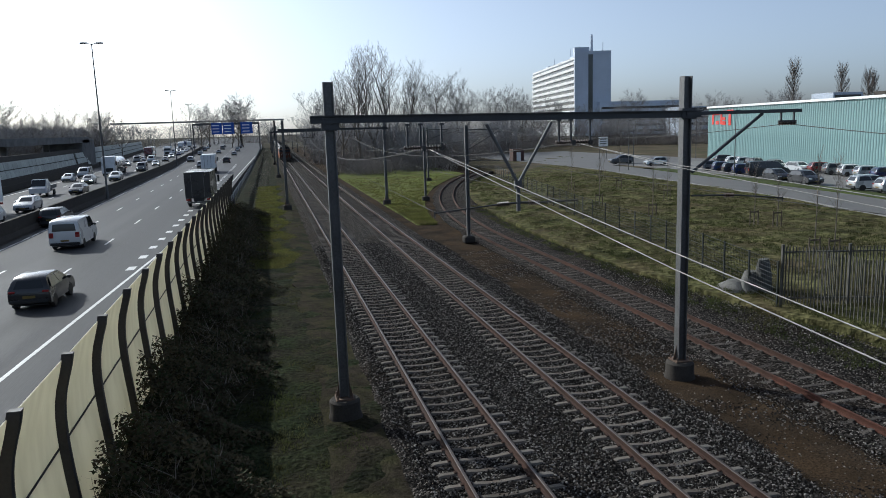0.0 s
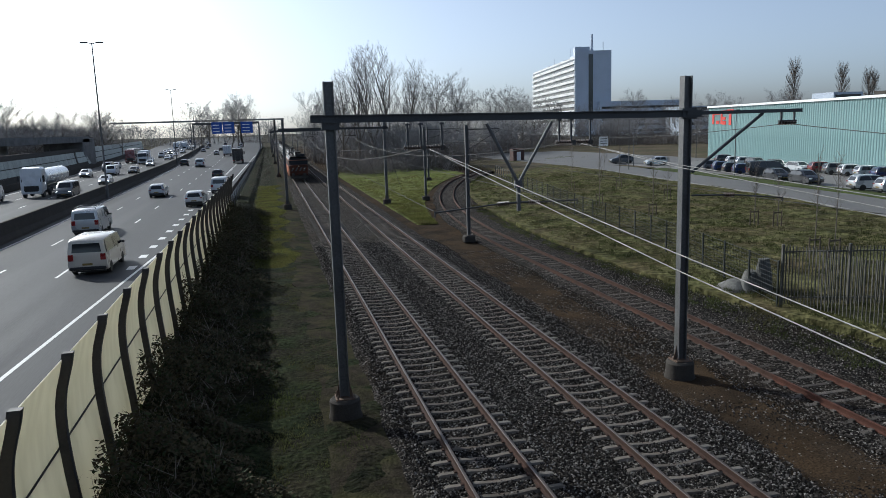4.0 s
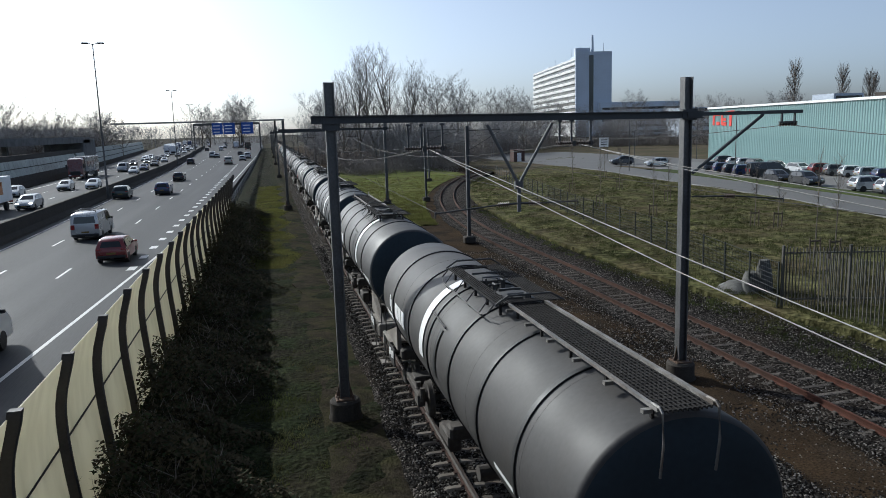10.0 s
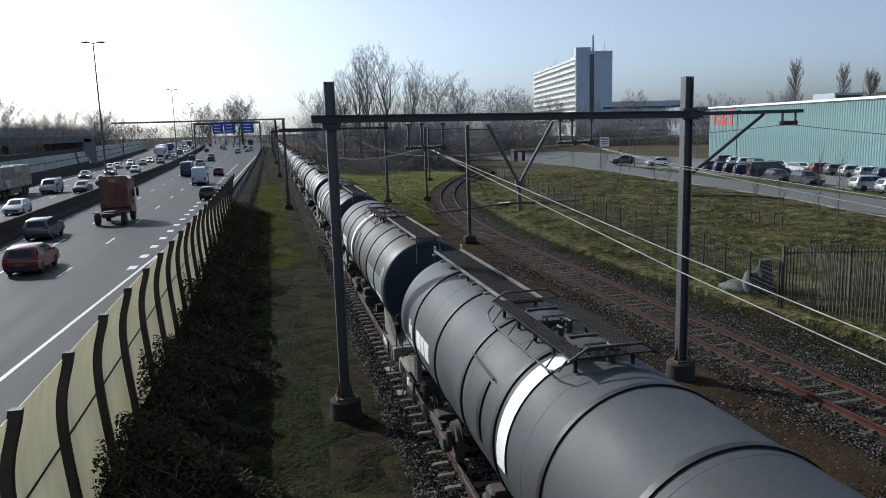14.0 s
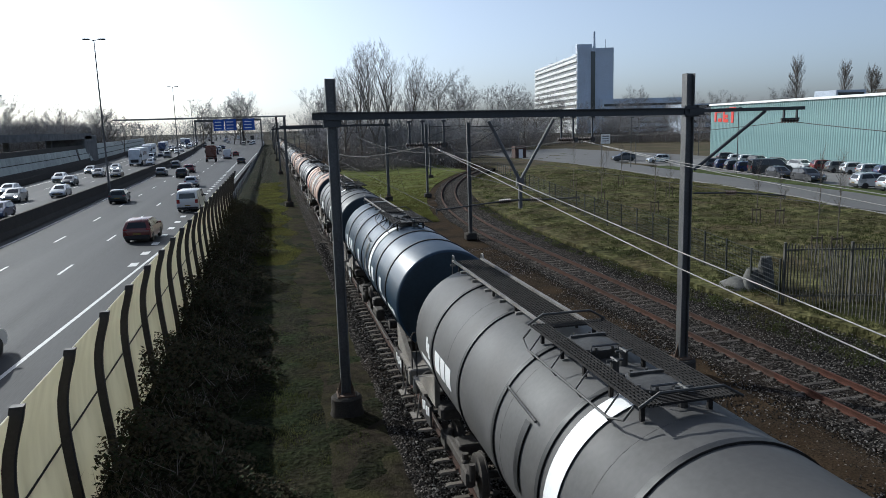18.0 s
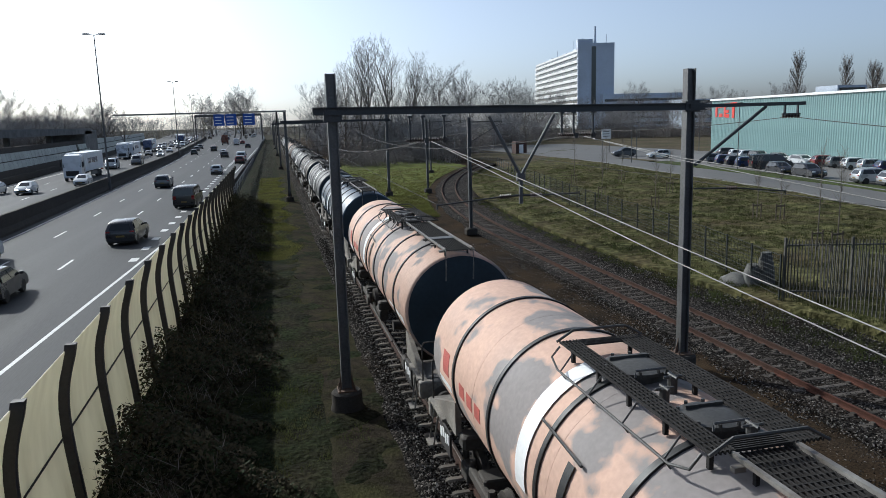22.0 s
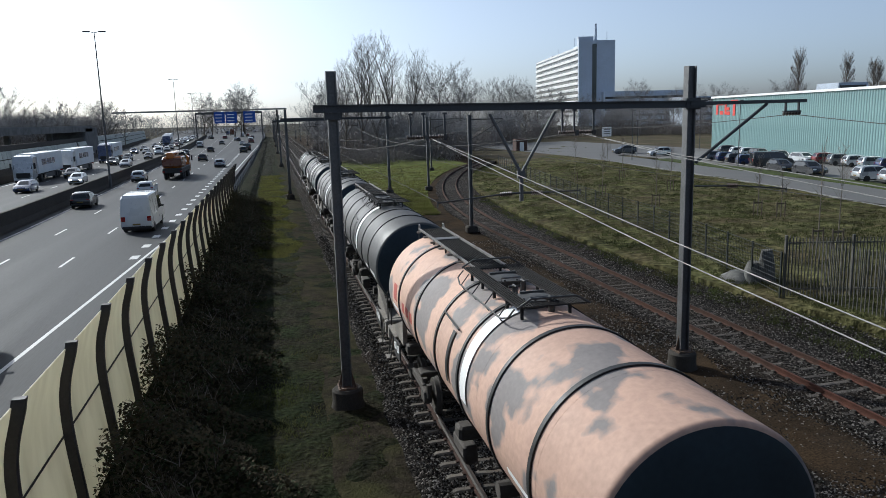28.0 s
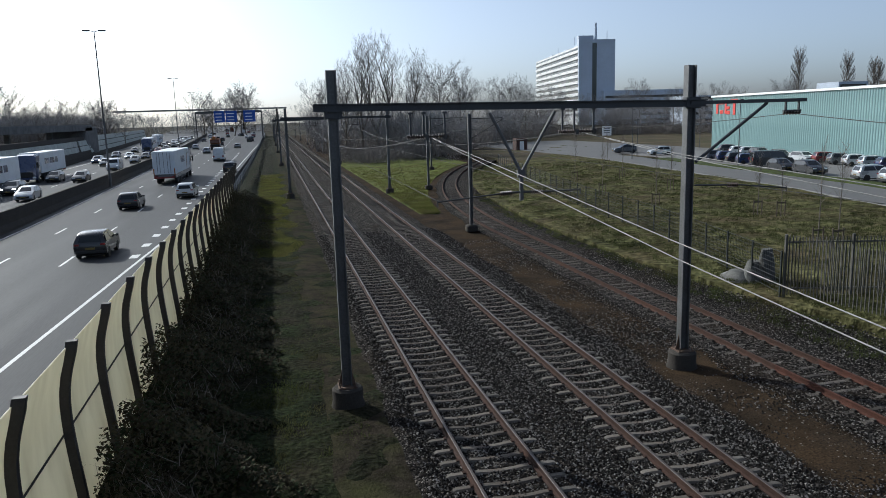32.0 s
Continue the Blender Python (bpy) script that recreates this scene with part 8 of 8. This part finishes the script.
def away(kind, paint_, x0, drift, *knots):
    """A vehicle driving off; knots: (seconds, y of its tail)."""
    v = vehicle(kind, paint_)
    moving.append((v, x0, drift, knots, 1, 0.0))


def oncoming(kind, paint_, x0, *knots):
    """A vehicle coming closer; knots: (seconds, y of its nose)."""
    v = vehicle(kind, paint_, kind in CARS and (len(moving) % 3 == 0))
    moving.append((v, x0, 0.0, knots, -1, lengths[kind]))


def along(knots, t):
    """Place along the road: straight between the knots, at the end speeds outside them."""
    (t0, y0), (t1, y1) = knots[0], knots[-1]
    if len(knots) == 3:
        tm, ym = knots[1]
        va, vb = (ym - y0) / (tm - t0), (y1 - ym) / (t1 - tm)
        v = (y1 - y0) / (t1 - t0)
        if t < t0:
            return y0 + (0.5 * va + 0.5 * v) * (t - t0)
        if t < tm:
            return y0 + va * (t - t0)
        if t < t1:
            return ym + vb * (t - tm)
        return y1 + v * (t - t1)
    v = (y1 - y0) / (t1 - t0)
    return y0 + v * (t - t0)


away("hatch", "black", -9.5, 0.029, (0, 33.7), (1.5, 66.7), (3, 103.3))
away("van", "white", -13.3, 0.000, (0, 52), (1.5, 91.4), (3, 143))
away("suv", "black", -18.0, 0.030, (0, 66.3), (1, 89.7), (2, 125))
away("boxtruck", "black", -7.2, 0.013, (0, 77.3), (1, 103.8), (2, 132))
away("boxtruck", "white", -10.4, 0.000, (0, 146.4), (2, 198.4))
away("van", "white", -7.6, 0.049, (1, 26.6), (2.25, 53.6), (3.5, 82.3))
away("suv", "white", -8.2, 0.039, (2, 33.7), (2.75, 49.7), (3.5, 66.7))
away("suv", "silver", -13.0, 0.009, (2, 40.6), (2.75, 58.8), (3.5, 79.2))
away("van", "silver", -13.5, 0.000, (3.5, 45.1), (5, 85.5), (6.5, 140.4))
away("van", "beige", -9.4, 0.011, (3.5, 30.2), (5.75, 80), (8, 138.4))
away("suv", "black", -16.5, 0.008, (5.5, 53.1), (7, 94.7), (8.5, 147.7))
away("hatch", "black", -13.4, 0.000, (7, 44.6), (8.5, 80.9), (10, 124.7))
away("suv", "navy", -12.7, 0.000, (8, 44.7), (9.5, 82.9), (11, 125))
away("suv", "darkgreen", -16.3, -0.013, (8.5, 51), (10, 93.1), (11.5, 144.5))
away("van", "silver", -13.0, 0.000, (9.5, 44.4), (11.25, 87.9), (13, 140.3))
away("hatch", "red", -9.0, 0.011, (9.5, 35.4), (11.25, 70.5), (13, 111.4))
away("bigvan", "white", -10.1, 0.011, (10.5, 33.4), (12.5, 75.5), (14.5, 122.2))
away("bigvan", "navy", -13.1, 0.000, (11, 52), (12.25, 84.8), (13.5, 120.4))
away("hatch", "black", -8.1, 0.047, (11.5, 35.4), (13, 63.8), (14.5, 95.9))
away("tractor", "brown", -13.1, 0.021, (13.5, 52.7), (15.25, 95.5), (17, 153.7))
away("suv", "grey", -16.5, 0.000, (14, 57.1), (16, 107.2))
away("suv", "red", -13.2, 0.000, (14, 42.4), (16, 90.4))
away("van", "white", -8.0, 0.049, (16.5, 38.5), (17.75, 63.9), (19, 92.6))
away("hatch", "black", -9.5, 0.000, (16.5, 53.1), (17.5, 76.4), (18.5, 98.9))
away("hatch", "silver", -9.4, -0.015, (16.5, 66.8), (18.5, 112.7))
away("suv", "black", -13.1, 0.000, (16.5, 85), (18.5, 137))
away("hatch", "grey", -16.6, 0.000, (16.5, 91.7), (18.5, 143.7))
away("hatch", "darkgreen", -15.0, -0.020, (16.5, 41.7), (18, 82), (19.5, 129.8))
away("suv", "maroon", -8.2, 0.060, (17, 32), (18.5, 61.9), (20, 99.2))
away("hatch", "white", -9.3, 0.027, (18.5, 34.2), (20.25, 70.3), (22, 116.2))
away("suv", "grey", -12.9, 0.009, (20, 42.8), (21.5, 77.9), (23, 128.6))
away("van", "black", -8.4, 0.060, (20, 28.9), (21.75, 62.6), (23.5, 105.5))
away("suv", "black", -8.7, 0.054, (21.5, 38.3), (23, 69.4), (24.5, 108.1))
away("hatch", "black", -12.4, -0.010, (22, 33.2), (23.75, 79.5), (25.5, 131.2))
away("van", "white", -16.4, 0.000, (22.5, 56.9), (23.75, 94.3), (25, 142.8))
away("hatch", "black", -12.6, 0.008, (23.5, 44.9), (24.5, 68.4), (25.5, 93.1))
away("hatch", "grey", -16.8, 0.000, (24, 59.3), (24.75, 82.4), (25.5, 106.1))
away("estate", "silver", -9.5, 0.025, (24, 38.8), (24.75, 55.4), (25.5, 72.6))
away("crane", "orange", -13.4, 0.021, (25.5, 42.5), (27.5, 89.6), (29.5, 146.5))
away("bigvan", "white", -9.2, 0.000, (27.5, 41.7), (29.25, 80.2), (31, 122.5))
away("hatch", "white", -12.5, -0.014, (27.5, 68.2), (28.25, 88.2), (29, 108.1))
away("hatch", "silver", -16.4, 0.000, (27.5, 87.8), (29.5, 146.4))
away("hatch", "black", -16.8, 0.000, (27.5, 57.7), (28.75, 91.8), (30, 129.9))
away("suv", "black", -8.5, 0.052, (28.5, 32.4), (30.25, 65.3), (32, 111.2))
away("reefer", "white", -13.4, 0.030, (29.5, 36.0), (30, 46.5), (31, 68.5), (32, 94.5))
away("hatch", "white", -9.0, 0.038, (30, 30.6), (31, 51.2), (32, 75.4))
away("hatch", "black", -12.4, 0.022, (31, 44.3), (33, 90.4))
away("hatch", "black", -10.0, 0.000, (31.5, 33.9), (33.5, 69.8))
oncoming("pickup", "white", -28.0, (0, 103), (32, -409))
oncoming("suv", "silver", -23.9, (0, 81), (32, -431))
oncoming("hatch", "silver", -31.8, (0, 136), (32, -325))
oncoming("hatch", "grey", -26.9, (0, 127), (32, -376))
oncoming("tanker", "white", -28.2, (0, 153), (32, -262))
oncoming("van", "white", -27.5, (0, 224), (32, -355))
oncoming("hatch", "silver", -23.6, (0, 194), (32, -380))
oncoming("boxtruck", "white", -27.8, (0, 291), (32, -390))
oncoming("hatch", "black", -23.9, (0, 227), (32, -354))
oncoming("suv", "silver", -24.6, (0, 261), (32, -307))
oncoming("hatch", "silver", -27.5, (0, 292), (32, -281))
oncoming("hatch", "white", -24.1, (0, 317), (32, -332))
oncoming("truck", "maroon", -32.2, (0, 266), (32, -124))
oncoming("hatch", "white", -24.1, (0, 353), (32, -276))
oncoming("suv", "black", -23.9, (0, 412), (32, -290))
oncoming("hatch", "black", -30.6, (0, 366), (32, -146))
oncoming("hatch", "navy", -24.0, (0, 295), (32, -102))
oncoming("hatch", "silver", -24.1, (0, 382), (32, -130))
oncoming("hatch", "white", -31.7, (0, 439), (32, -162))
oncoming("hatch", "white", -31.3, (0, 386), (32, -77))
oncoming("hatch", "black", -23.8, (0, 465), (32, -129))
oncoming("hatch", "silver", -31.3, (0, 400), (32, -45))
oncoming("truck", "white", -26.7, (0, 461), (32, -43))
oncoming("hatch", "white", -23.7, (0, 515), (32, -83))
oncoming("van", "silver", -26.8, (0, 497), (32, -15))
oncoming("truck", "silver", -31.3, (0, 492), (32, 53))
oncoming("truck", "white", -30.5, (0, 438), (32, 83))
oncoming("hatch", "white", -23.9, (0, 567), (32, 36))
oncoming("truck", "navy", -30.7, (0, 536), (32, 107))
oncoming("hatch", "silver", -23.9, (0, 569), (32, 80))
oncoming("hatch", "white", -24.1, (0, 70), (32, -474))
oncoming("estate", "black", -23.8, (0, 104), (32, -440))
oncoming("suv", "silver", -23.8, (0, 133), (32, -411))
oncoming("van", "grey", -23.9, (0, 166), (32, -378))
oncoming("van", "grey", -24.0, (0, 532), (32, -12))
oncoming("hatch", "black", -23.8, (0, 648), (32, 104))
oncoming("van", "white", -23.8, (0, 673), (32, 129))
oncoming("hatch", "grey", -23.7, (0, 695), (32, 151))
oncoming("hatch", "black", -23.9, (0, 712), (32, 168))
oncoming("hatch", "red", -24.1, (0, 742), (32, 198))
oncoming("hatch", "black", -23.9, (0, 762), (32, 218))
oncoming("hatch", "black", -24.0, (0, 794), (32, 250))
oncoming("hatch", "white", -24.1, (0, 812), (32, 268))
oncoming("hatch", "black", -24.0, (0, 827), (32, 283))
oncoming("suv", "silver", -23.9, (0, 843), (32, 299))
oncoming("hatch", "grey", -24.1, (0, 857), (32, 313))
oncoming("van", "white", -24.0, (0, 871), (32, 327))
oncoming("estate", "white", -23.9, (0, 897), (32, 353))
oncoming("hatch", "black", -23.8, (0, 926), (32, 382))
oncoming("truck", "navy", -27.4, (0, 67), (32, -429))
oncoming("van", "silver", -27.8, (0, 323), (32, -173))
oncoming("suv", "grey", -27.8, (0, 368), (32, -128))
oncoming("hatch", "black", -27.6, (0, 394), (32, -102))
oncoming("hatch", "grey", -27.5, (0, 415), (32, -81))
oncoming("hatch", "silver", -27.6, (0, 434), (32, -62))
oncoming("estate", "navy", -27.4, (0, 526), (32, 30))
oncoming("hatch", "black", -27.5, (0, 550), (32, 54))
oncoming("suv", "black", -27.6, (0, 584), (32, 88))
oncoming("hatch", "black", -27.7, (0, 603), (32, 107))
oncoming("hatch", "grey", -27.8, (0, 640), (32, 144))
oncoming("hatch", "white", -27.7, (0, 668), (32, 172))
oncoming("truck", "navy", -27.5, (0, 703), (32, 207))
oncoming("hatch", "black", -27.6, (0, 753), (32, 257))
oncoming("suv", "black", -27.6, (0, 768), (32, 272))
oncoming("estate", "white", -27.6, (0, 801), (32, 305))
oncoming("hatch", "white", -27.7, (0, 839), (32, 343))
oncoming("suv", "grey", -27.6, (0, 858), (32, 362))
oncoming("hatch", "white", -31.2, (0, 69), (32, -363))
oncoming("hatch", "white", -31.2, (0, 86), (32, -346))
oncoming("hatch", "silver", -31.5, (0, 117), (32, -315))
oncoming("van", "silver", -31.6, (0, 148), (32, -284))
oncoming("hatch", "white", -31.5, (0, 175), (32, -257))
oncoming("suv", "silver", -31.3, (0, 201), (32, -231))
oncoming("van", "grey", -31.4, (0, 225), (32, -207))
oncoming("hatch", "silver", -31.6, (0, 239), (32, -193))
oncoming("suv", "navy", -31.2, (0, 587), (32, 155))
oncoming("hatch", "grey", -31.6, (0, 612), (32, 180))
oncoming("hatch", "black", -31.3, (0, 644), (32, 212))
oncoming("suv", "black", -31.5, (0, 679), (32, 247))
oncoming("truck", "white", -31.2, (0, 704), (32, 272))
away("suv", "silver", -13.0, 0, (0, 172), (32, 972))
away("suv", "black", -9.2, 0, (0, 195), (32, 899))
away("suv", "silver", -16.6, 0, (0, 214), (32, 1110))
away("hatch", "black", -13.0, 0, (0, 239), (32, 1039))
away("hatch", "silver", -9.2, 0, (0, 265), (32, 969))
away("suv", "white", -16.6, 0, (0, 286), (32, 1182))
away("hatch", "silver", -13.0, 0, (0, 302), (32, 1102))
away("van", "silver", -9.2, 0, (0, 324), (32, 1028))
away("van", "grey", -16.6, 0, (0, 352), (32, 1248))
away("van", "grey", -13.0, 0, (0, 375), (32, 1175))
away("hatch", "grey", -9.2, 0, (0, 397), (32, 1101))
away("suv", "silver", -16.6, 0, (0, 409), (32, 1305))
away("hatch", "grey", -13.0, 0, (0, 432), (32, 1232))
away("suv", "grey", -9.2, 0, (0, 456), (32, 1160))
away("van", "silver", -16.6, 0, (0, 477), (32, 1373))

def motions():
    """Key all that moves."""
    for thing, y10 in train:
        walk(thing, [(t, pose(XA, y10 - SPEED * (t - 10), 0)) for t in (0, 8, 16, 24, 32)])
    for v, x0, drift, knots, way, ln in moving:
        ts = sorted({0.0, 4.0, 8.0, 12.0, 16.0, 20.0, 24.0, 28.0, 32.0, *[k[0] for k in knots]})
        rows = []
        for t in ts:
            y = along(knots, t) + ln
            x = lane_shift(x0 + drift * (max(30.0, min(110.0, y)) - 60.0), y)
            y2 = y + 3.0
            x2 = lane_shift(x0 + drift * (max(30.0, min(110.0, y2)) - 60.0), y2)
            turn = -math.degrees(math.atan2(x2 - x, 3.0)) + (180 if way < 0 else 0)
            rows.append((t, pose(x, y, ROAD_Z, 0, 0, turn)))
        walk(v, rows)


motions()
